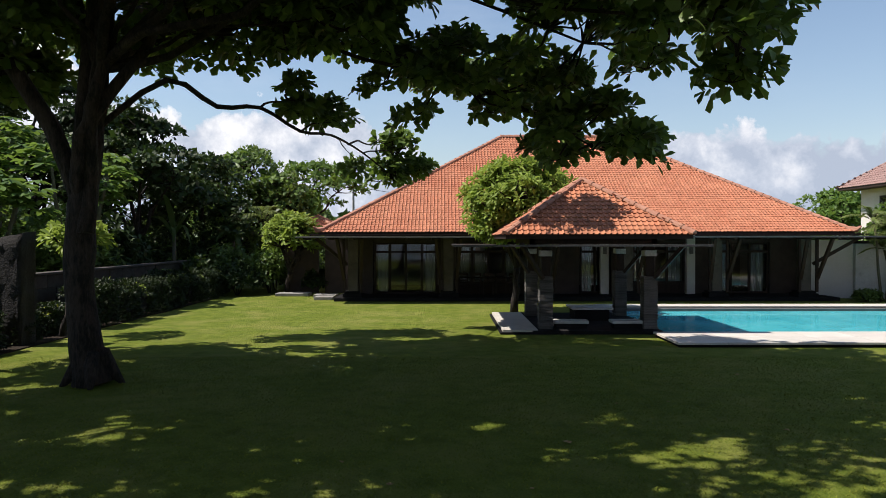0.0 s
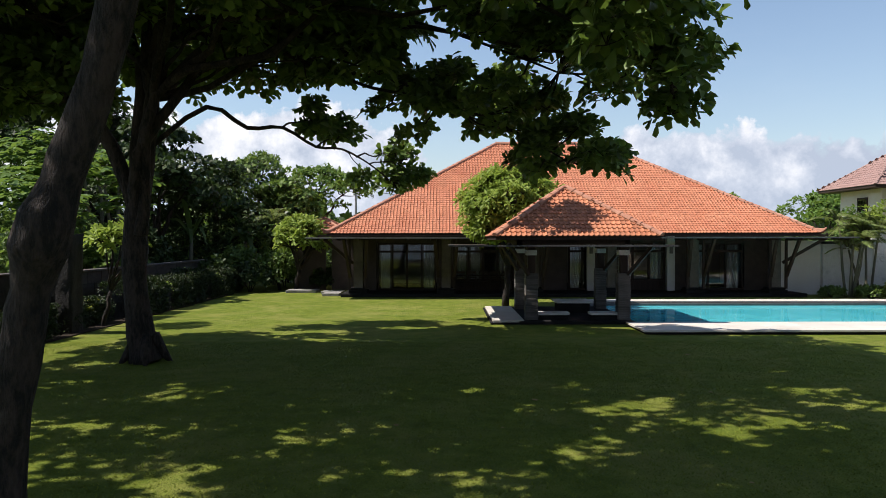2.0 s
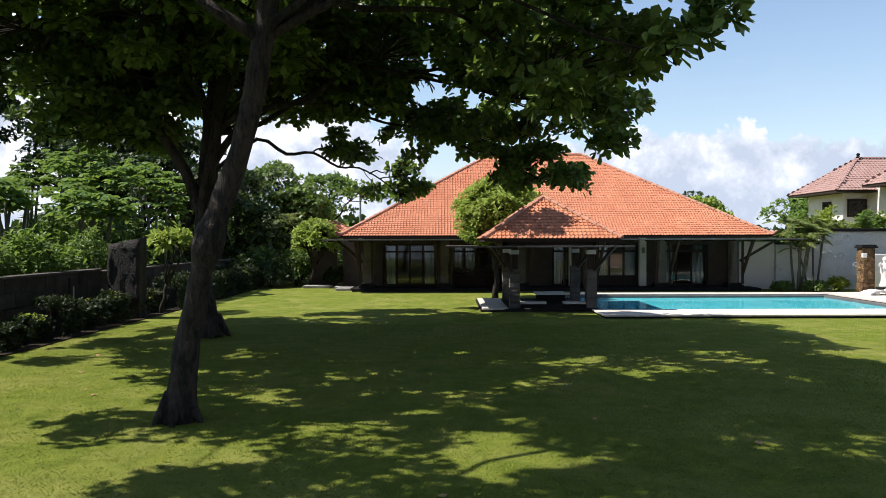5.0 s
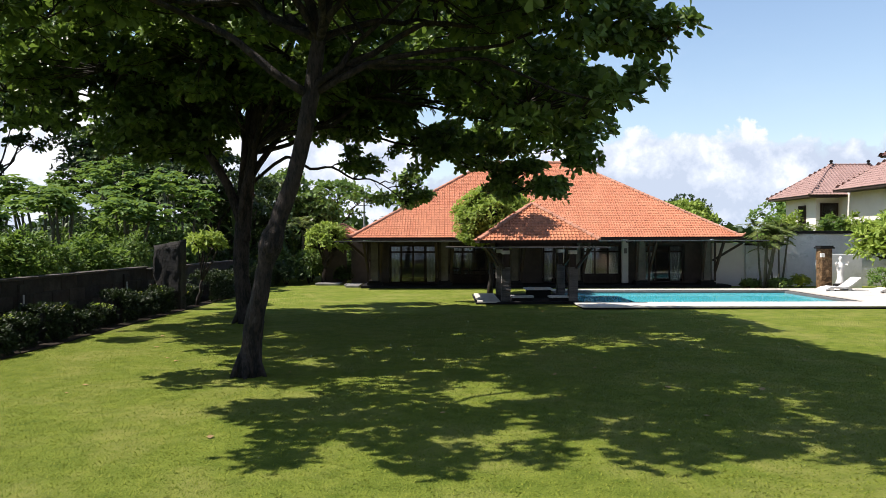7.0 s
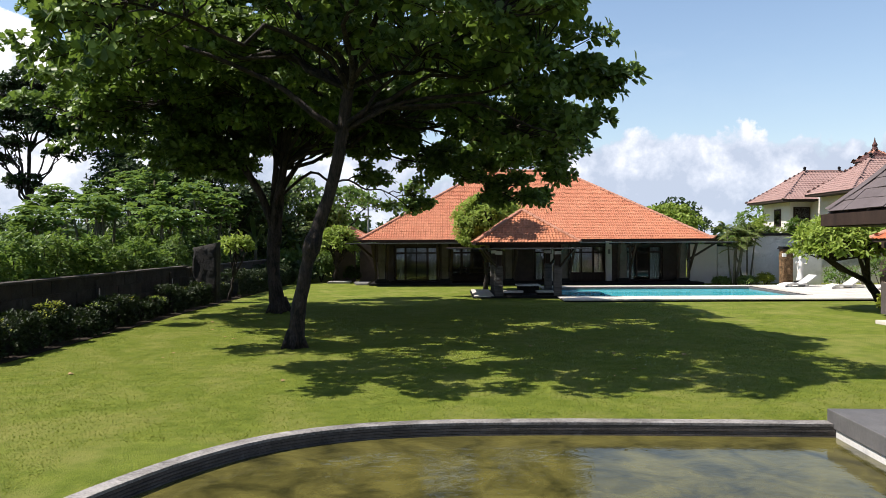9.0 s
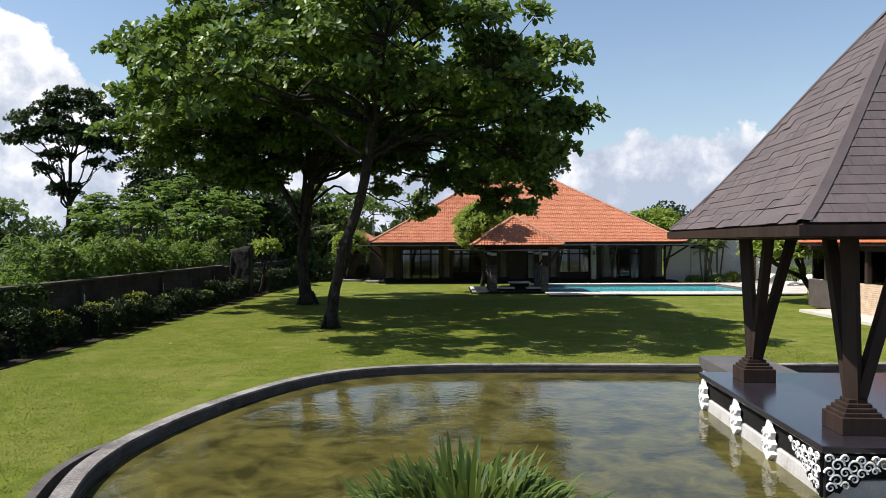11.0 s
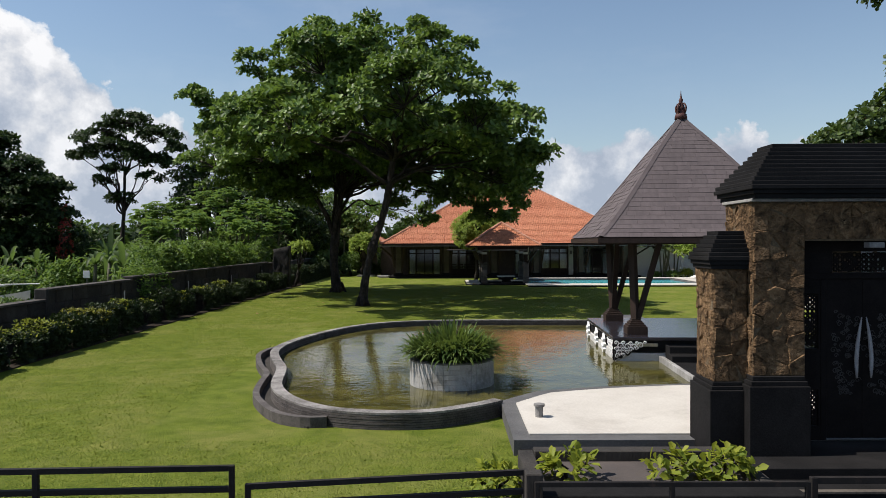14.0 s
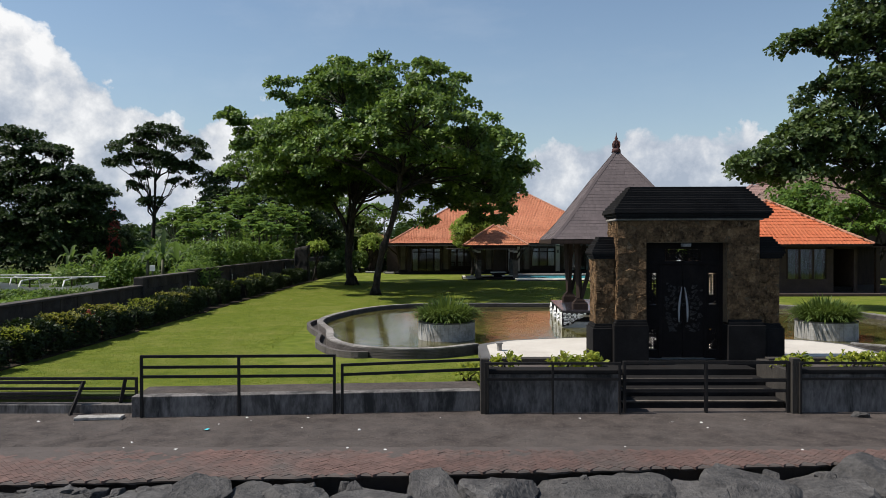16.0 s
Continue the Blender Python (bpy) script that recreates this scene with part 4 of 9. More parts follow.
def make_house():
    house = thing("house", "low villa with orange tiled hipped roof and dark verandah", "house", (5.7, 31, 0))
    hip_roof(house, HX0, HX1, HY0, HY1, 2.86, 7.85, 0.152, 0.200, 0, 11, horn=0.25)
    # terrace slab, back and side walls, ceiling
    part("terrace", box(-4.6, 16.2, 29.1, 45.0, 0.0, FLOOR, 0.02), M_LAVA, house, "dark stone terrace")
    for row in ([(-4.3, -3.2, 31.3, 31.5, FLOOR, 2.74), (-0.3, 0.45, 31.3, 31.5, FLOOR, 2.74), (3.3, 5.9, 31.3, 31.5, FLOOR, 2.74), (7.3, 8.2, 31.3, 31.5, FLOOR, 2.74), (10.6, 11.75, 31.3, 31.5, FLOOR, 2.74), (14.3, 15.6, 31.3, 31.5, FLOOR, 2.74), (-3.2, -0.3, 31.32, 31.48, 2.40, 2.74), (0.45, 3.3, 31.32, 31.48, 2.40, 2.74), (5.9, 7.3, 31.32, 31.48, 2.40, 2.74), (8.2, 10.6, 31.32, 31.48, 2.40, 2.74), (11.75, 14.3, 31.32, 31.48, 2.40, 2.74)]):
        part("wall_panel", box(*row), M_PANEL, house, "dark timber wall panel")
    part("side_wall", boxes([(-4.3, -4.1, 31.5, 44.8, FLOOR, 2.74), (15.4, 15.6, 31.5, 44.8, FLOOR, 2.74), (-4.1, 15.4, 44.6, 44.8, FLOOR, 2.74)]), M_CREAMWALL, house, "cream plaster walls")
    part("room_wall", boxes([(-4.05, 15.35, 37.0, 37.15, FLOOR, 2.7), (3.9, 4.05, 31.52, 36.98, FLOOR, 2.7), (7.9, 8.05, 31.52, 36.98, FLOOR, 2.7)]), M_INTERIOR, house)
    for x in (6.95, 10.72):
        pilaster = part("pilaster", box(x - 0.17, x + 0.19, 31.0, 31.29, FLOOR, 2.72, 0.008), M_WHITE, house, "white plaster pilaster")
        part("sconce", box(x - 0.07, x + 0.09, 30.94, 30.998, 1.9, 2.2, 0.01), M_GREYSTONE, pilaster, "carved stone wall lamp")
    # stone columns with black feet and timber struts
    for x in (-3.85, 0.12, 4.1, 7.6, 11.3, 15.0):
        c = part("column", box(x - 0.21, x + 0.21, 29.5, 29.92, 0.34, 2.7, 0.02), M_COLUMN, house, "weathered stone column, verandah shade in its colour")
        part("column_foot", boxes([(x - 0.42, x + 0.42, 29.3, 30.1, 0.02, 0.30), (x - 0.35, x + 0.35, 29.37, 30.03, 0.30, 0.40)], 0.015), M_LAVA, c, "stepped black stone foot")
        for s in (-1, 1):
            for a, b, w in (((x + s * 0.34, 29.30, 0.9), (x + s * 0.50, 28.4, 2.6), 0.12), ((x + s * 0.36, 29.36, 0.35), (x + s * 0.36, 29.36, 2.6), 0.10)):
                bm = bmesh.new()
                beam(bm, a, b, w, w)
                part("strut", bm, M_DARKWOOD, c, "dark timber strut")
    for a, b in (((15.3, 29.6, 1.5), (16.9, 29.0, 2.6)), ((-4.1, 29.6, 1.5), (-5.3, 29.0, 2.6))):
        bm = bmesh.new()
        beam(bm, a, b, 0.13, 0.13)
        part("corner_brace", bm, M_DARKWOOD, house, "slanting corner brace")
    # flat canopy of boards under the eave
    canopy = part("canopy", boxes([(-5.9, 17.75, 27.9, 29.2, 2.62, 2.66), (-5.6, 17.4, 29.2, 31.3, 2.72, 2.78)]), M_DARKWOOD, house, "flat dark boarded canopy")
    part("canopy_edge", box(-5.9, 17.75, 27.85, 27.9, 2.615, 2.675, 0.004), M_EDGE, canopy, "pale worn metal edge")
    for k in range(24):
        x = -5.6 + k * 1.0
        part("rafter", box(x - 0.03, x + 0.03, 27.91, 29.4, 2.54, 2.618), M_DARKWOOD, canopy, "dark canopy rafter")
    part("gutter", boxes([(-5.3, 16.8, 28.86, 28.98, 2.72, 2.78)]), M_DARKWOOD, house, "dark gutter board")
    part("side_screen", boxes([(-7.6, -6.05, 33.8, 33.95, 0.0, 2.6), (-5.75, -4.32, 33.8, 33.95, 0.0, 2.6), (-6.05, -5.75, 33.81, 33.94, 2.1, 2.6)]), M_PANEL, house, "dark timber screen wall")
    for x, y, wd, dp in ((-6.9, 32.2, 1.5, 0.9), (-5.3, 31.4, 1.0, 0.8), (-5.15, 30.2, 0.8, 0.8)):
        part("side_slab", box(x - wd / 2, x + wd / 2, y - dp / 2, y + dp / 2, 0.0, 0.13, 0.015), M_GREYSTONE, house, "grey stone step slab")
    spans = [(-3.15, -0.35, 4, True, (0, 3)), (0.5, 3.25, 4, False, (0, 1, 3)), (5.95, 7.25, 2, True, (0,)), (8.25, 10.55, 3, False, (0, 2)), (11.8, 14.25, 3, True, (0, 2))]
    for i, (a, b, bays, door, cur) in enumerate(spans):
        window_unit(i + 1, a, b, 31.4, FLOOR if door else FLOOR + 0.45, 2.4, bays, 2.0, house, door, cur)
        if not door:
            part("sill_wall", box(a - 0.05, b + 0.05, 31.32, 31.48, FLOOR, FLOOR + 0.45), M_DARKWOOD, house)
    return house


make_house()
shed = thing("side_building", "low side building with a brown tiled roof behind the villa", "house", (-7.6, 41, 0))
hip_roof(shed, -9.0, -5.6, 38.2, 43.0, 2.95, 3.85, 0.20, 0.26, 0, 19, drop=0.14)
part("wall", box(-8.5, -6.1, 38.8, 42.4, -0.1, 2.85), M_PANEL, shed, "dark brown walls")


def dining_chair(x, y, turn):
    chair = thing("dining_chair", "dark wooden dining chair on the terrace", "chair", (x, y, FLOOR), "chairs on the terrace")
    m = pose(x, y, FLOOR, 0, 0, turn)
    part("seat", box(-0.22, 0.22, -0.22, 0.22, 0.43, 0.47, 0.01, m), M_DARKWOOD, chair)
    part("backrest", boxes([(-0.22, 0.22, 0.19, 0.22, 0.85, 0.95), (-0.22, 0.22, 0.19, 0.22, 0.62, 0.68)], 0, m), M_DARKWOOD, chair)
    for sx in (-0.2, 0.2):
        part("leg", box(sx - 0.02, sx + 0.02, -0.2, -0.16, 0, 0.43, 0, m), M_DARKWOOD, chair)
        part("leg", box(sx - 0.02, sx + 0.02, 0.18, 0.22, 0, 0.95, 0, m), M_DARKWOOD, chair)


for k in range(5):
    dining_chair(0.75 + k * 0.55, 30.6 + 0.05 * (k % 2), 180)
table = thing("dining_table", "long dark wooden table on the terrace", "table", (1.8, 30.95, FLOOR))
part("tabletop", box(0.5, 3.2, 30.75, 31.15, FLOOR + 0.71, FLOOR + 0.75, 0.01), M_DARKWOOD, table)
for tx in (0.6, 3.1):
    part("leg", box(tx - 0.04, tx + 0.04, 30.9, 31.0, FLOOR, FLOOR + 0.71), M_DARKWOOD, table)


def make_gazebo():
    """The open pool pavilion with a small tiled roof."""
    g = thing("pool_gazebo", "open poolside gazebo with orange tiled roof and grey stone columns", "gazebo", (4.1, 21.3, 0))
    hip_roof(g, 1.6, 6.55, 18.75, 23.75, 2.70, 4.32, 0.155, 0.215, 296, 5, cap_r=0.10, horn=0.0)
    part("ceiling_frame", boxes([(2.3, 2.45, 19.3, 23.2, 2.42, 2.58), (5.6, 5.75, 19.3, 23.2, 2.42, 2.58), (2.3, 5.75, 19.3, 19.45, 2.425, 2.585), (2.3, 5.75, 23.05, 23.2, 2.425, 2.585)]), M_DARKWOOD, g)
    rng = np.random.default_rng(6)
    course = bpy.data.meshes.new("stone_course")
    bm = box(-0.19, 0.19, -0.19, 0.19, 0.002, 0.081, 0.008)
    bm.to_mesh(course)
    bm.free()
    course.materials.append(M_BANDSTONE)
    for x, y in ((2.76, 19.6), (5.62, 19.6), (2.76, 22.9), (5.62, 22.9)):
        c = part("column", box(x - 0.17, x + 0.17, y - 0.17, y + 0.17, 0.1, 1.545), M_BANDSTONE, g, "banded dark grey stone column")
        for k in range(17):
            piece("stone_course", course, c, pose(x + rng.uniform(-0.006, 0.006), y + rng.uniform(-0.006, 0.006), 0.1 + k * 0.085, 0, 0, rng.uniform(-1.2, 1.2)))
        part("upper_post", box(x - 0.12, x + 0.12, y - 0.12, y + 0.12, 1.55, 2.42, 0.008), M_DARKWOOD, c)
        part("carved_block", box(x - 0.165, x + 0.165, y - 0.17, y + 0.165, 2.10, 2.26, 0.01), M_GREYWALL, c, "carved pale stone block")
        bm = bmesh.new()
        s = -1 if x < 4 else 1
        beam(bm, (x + s * 0.1, y - 0.2, 1.5), (x + s * 0.75, y - 0.75, 2.45), 0.10, 0.10)
        part("strut", bm, M_DARKWOOD, c)
    part("floor", boxes([(1.48, 2.35, 19.05, 23.8, 0.004, 0.06), (2.35, 5.85, 19.05, 23.8, 0.004, 0.10)]), M_LAVA, g, "black stone floor")
    part("white_step", box(1.55, 2.5, 19.15, 23.7, 0.06, 0.125, 0.006), M_DECK, g, "cream stone step")
    part("canopy", boxes([(0.2, 6.9, 18.3, 18.9, 2.38, 2.42), (0.2, 1.5, 18.9, 24.2, 2.37, 2.41)]), M_DARKWOOD, g, "flat dark boarded canopy")
    part("canopy_edge", box(0.2, 6.9, 18.25, 18.3, 2.375, 2.43, 0.004), M_EDGE, g, "pale worn metal edge")
    bench = thing("stone_bench", "low pale stone bench slab in the gazebo", "bench", (3.4, 19.75, 0.1), "benches in the gazebo")
    part("slab", box(3.0, 3.95, 19.5, 20.0, 0.24, 0.32, 0.012), M_COPING, bench)
    part("foot", box(3.05, 3.9, 19.55, 19.95, 0.1, 0.24), M_LAVA, bench)
    copy_thing(bench, pose(5.0, 19.75, 0.1))
    tb = thing("stone_table", "rectangular stone bar table with a pale speckled top", "table", (4.4, 22.0, 0.1))
    part("slab", box(3.82, 5.05, 21.3, 22.5, 0.44, 0.50, 0.012), M_GREYWALL, tb, "pale speckled stone top")
    part("base", box(3.92, 4.95, 21.4, 22.4, 0.1, 0.44), M_LAVA, tb)
    return g


make_gazebo()


# ---- pond, planters and the sea-side pavilion ----
AXIS = 6.02


def pond_outline():
    """The west lobe of the pond, clockwise from the pavilion's back: a far arc, a curl on the lawn side and a near arc, then mirrored."""
    west = [(5.5, -5.3), (3.0, -5.18), (1.2, -5.15), (-0.2, -5.23), (-1.3, -5.5), (-2.3, -6.15), (-3.1, -7.35), (-3.75, -9.1), (-4.05, -10.6), (-4.08, -11.6), (-3.95, -12.4), (-3.66, -13.35), (-3.36, -14.2), (-3.2, -15.0), (-3.1, -15.65), (-2.95, -16.3), (-2.65, -17.0), (-2.23, -17.6), (-1.7, -18.05), (-1.15, -18.25), (-0.5, -18.32), (0.1, -18.18), (0.75, -17.75), (1.07, -17.45)]
    return west


WEST = pond_outline()


def smooth_line(pts, n=4):
    """A Catmull-Rom line through the points."""
    out = []
    for i in range(len(pts) - 1):
        p = [Vector(pts[max(0, min(len(pts) - 1, i + k))]) for k in (-1, 0, 1, 2)]
        for s in range(n):
            t = s / n
            out.append(0.5 * ((2 * p[1]) + (p[2] - p[0]) * t + (2 * p[0] - 5 * p[1] + 4 * p[2] - p[3]) * t * t + (3 * p[1] - p[0] - 3 * p[2] + p[3]) * t ** 3))
    out.append(Vector(pts[-1]))
    return out


def wall_along(line, width, z0, z1, slope=0.0):
    """A low wall along a line, both faces and top."""
    bm = bmesh.new()
    rings = []
    for i, p in enumerate(line):
        d = (line[min(i + 1, len(line) - 1)] - line[max(i - 1, 0)]).normalized()
        nrm = Vector((-d.y, d.x))
        a, b = p + nrm * width / 2, p - nrm * width / 2
        rings.append([bm.verts.new((a.x, a.y, z0)), bm.verts.new((b.x, b.y, z0)), bm.verts.new((b.x, b.y, z1)), bm.verts.new((a.x, a.y, z1))])
    for r, s in zip(rings, rings[1:]):
        for k in range(4):
            bm.faces.new((r[k], r[(k + 1) % 4], s[(k + 1) % 4], s[k]))
    bm.faces.new(rings[0])
    bm.faces.new(list(reversed(rings[-1])))
    bmesh.ops.recalc_face_normals(bm, faces=bm.faces[:])
    return bm


WATER = 0.09


def make_pond():
    pond = thing("pond", "shallow ornamental pond with murky olive water and a curving concrete rim", "pond", (6, -12, 0), kind="structure")
    loop = smooth_line(WEST, 4)
    loop2 = list(reversed([Vector((2 * AXIS - p.x, p.y)) for p in loop]))
    ring = loop + [Vector((AXIS, -16.4))] + loop2
    bm = bmesh.new()
    f = bm.faces.new([bm.verts.new((p.x, p.y, WATER)) for p in ring])
    bmesh.ops.triangulate(bm, faces=[f])
    bmesh.ops.recalc_face_normals(bm, faces=bm.faces[:])
    if sum(f.normal.z for f in bm.faces) < 0:
        bmesh.ops.reverse_faces(bm, faces=bm.faces[:])
    part("pond_water", bm, M_POND, pond, "murky olive pond water")
    for ln in (loop, loop2):
        rim = part("rim", wall_along(ln, 0.19, 0.0, 0.235), M_DARKCONC, pond, "weathered dark concrete rim")
        for k in range(6):
            part("slate_course", wall_along(ln, 0.213 - 0.008 * (k % 2), k * 0.039 + 0.002, k * 0.039 + 0.033), M_RIM, rim, "course of stacked slate")
        part("rim_top", wall_along(ln, 0.21, 0.235, 0.27), M_RIMTOP, rim, "pale worn rim top")
    # the outer channel that hugs the curl
    for side in (1, -1):
        ch = [Vector((AXIS + side * (x - AXIS), y)) for x, y in ((-4.22, -10.3), (-4.45, -11.0), (-4.47, -11.8), (-4.28, -12.6), (-3.98, -13.5), (-3.62, -14.4), (-3.50, -15.3), (-3.34, -16.3), (-3.06, -17.05), (-2.6, -17.85), (-2.1, -18.2), (-1.7, -18.2))]
        bed = [(p.x + side * 0.17, p.y) for p in ch[:-1]]
        part("channel_bed", wall_along(smooth_line(bed, 3), 0.24, 0.0, 0.03), M_DARKCONC, pond, "wet dark channel bed")
        part("channel_wall", wall_along(smooth_line([tuple(p) for p in ch], 3), 0.12, 0.0, 0.17), M_RIM, pond, "low outer channel wall")
    return pond


make_pond()


def round_planter(x, y, seed):
    p = thing("round_planter", "round white-tiled planter standing in the pond, stained at the foot", "planter", (x, y, 0.0), "round planters in the pond")
    r = 0.83
    bm = bmesh.new()
    lathe(bm, [(r - 0.012, 0.0), (r - 0.012, 0.58), (r - 0.13, 0.58), (r - 0.13, 0.48), (0.01, 0.50)], (x, y, 0), 48)
    body = part("body", bm, M_PLANTERTILE, p, "cement body")
    me = bpy.data.meshes.new("wall_tile")
    n, a = 48, math.tau / 48
    h = 0.0965
    bm = bmesh.new()
    w = r * a / 2 - 0.002
    add_box(bm, -w, w, -0.012, 0.0, 0.0015, h - 0.0015)
    bm.to_mesh(me)
    bm.free()
    me.materials.append(M_PLANTERTILE)
    rng = np.random.default_rng(seed)
    for j in range(6):
        for i in range(n):
            b = i * a
            piece("wall_tile", me, body, Matrix.Translation((x + math.sin(b) * r, y - math.cos(b) * r, 0.004 + j * h)) @ pose(0, 0, 0, rng.uniform(-0.4, 0.4), 0, math.degrees(b)))
    bm = bmesh.new()
    lathe(bm, [(r - 0.15, 0.48), (r - 0.15, 0.605), (r + 0.015, 0.605), (r + 0.015, 0.58), (r - 0.15, 0.58)], (x, y, 0), 48)
    part("rim", bm, M_LAVA_STEP, p, "grey worn rim")
    # strap-leaved lily clump that grows in it
    k = 1500
    rr = 0.64 * np.sqrt(rng.uniform(0, 1, k))
    th = rng.uniform(0, math.tau, k)
    base = np.stack([x + rr * np.cos(th), y + rr * np.sin(th), np.full(k, 0.50)], 1)
    lean = rr / 0.64
    head = th + rng.normal(0, 0.6, k)
    v, q = ribbons(rng, base, head, rng.uniform(1.25, 1.60, k) * (1 - 0.30 * lean), rng.uniform(0.034, 0.056, k), np.clip(1.36 - lean * 0.30 + rng.normal(0, 0.18, k), 0.78, 1.50), np.clip(0.50 + lean * 0.05 + rng.normal(0, 0.09, k), 0.33, 0.70), 8)
    clump = thing("strap_leaf_lily", "dense clump of long strap-leaved green lilies in a round planter", "plant", (x, y, 0.50), "lily clumps")
    fix("leaves", fast_mesh("leaves", v, q), M_LILY, clump)
    bm = bmesh.new()
    lathe(bm, [(r - 0.17, 0.0), (r - 0.25, 0.10), (0.02, 0.22)], (x, y, 0.48), 24)
    part("soil", bm, M_FIELD, clump)
    k = 6
    th = rng.uniform(0, math.tau, k)
    rr = rng.uniform(0.1, 0.5, k)
    b = np.stack([x + rr * np.cos(th), y + rr * np.sin(th), np.full(k, 0.6)], 1)
    for i in range(k):
        v, q = ribbons(rng, b[i:i + 1], th[i:i + 1], rng.uniform(0.70, 0.85, 1), np.full(1, 0.012), np.full(1, 1.3), np.full(1, 0.1), 4)
        fix("flower_stalk", fast_mesh("flower_stalk", v, q), M_STEM, clump, "thin pale flower stalk")


M_PLANTERTILE = surface("white_wall_tile", (0.258, 0.25, 0.235), (0.423, 0.415, 0.392), 3, 40, 0.6, 0.15, 0.004, per_piece=0.07, stain=(0.102, 0.0936, 0.0744), stain_scale=2.6, stain_at=(0.47, 0.72))
M_LILY = leaf_surface("lily_leaf", (0.0255, 0.0561, 0.0102), (0.106, 0.149, 0.034), (0.17, 0.238, 0.0425), 0.25)
round_planter(0.30, -15.13, 21)
round_planter(2 * AXIS - 0.30 - 0.2, -15.13, 22)

PAV = pose(6.42, -10.55, 0, 0, 0, -3.0)


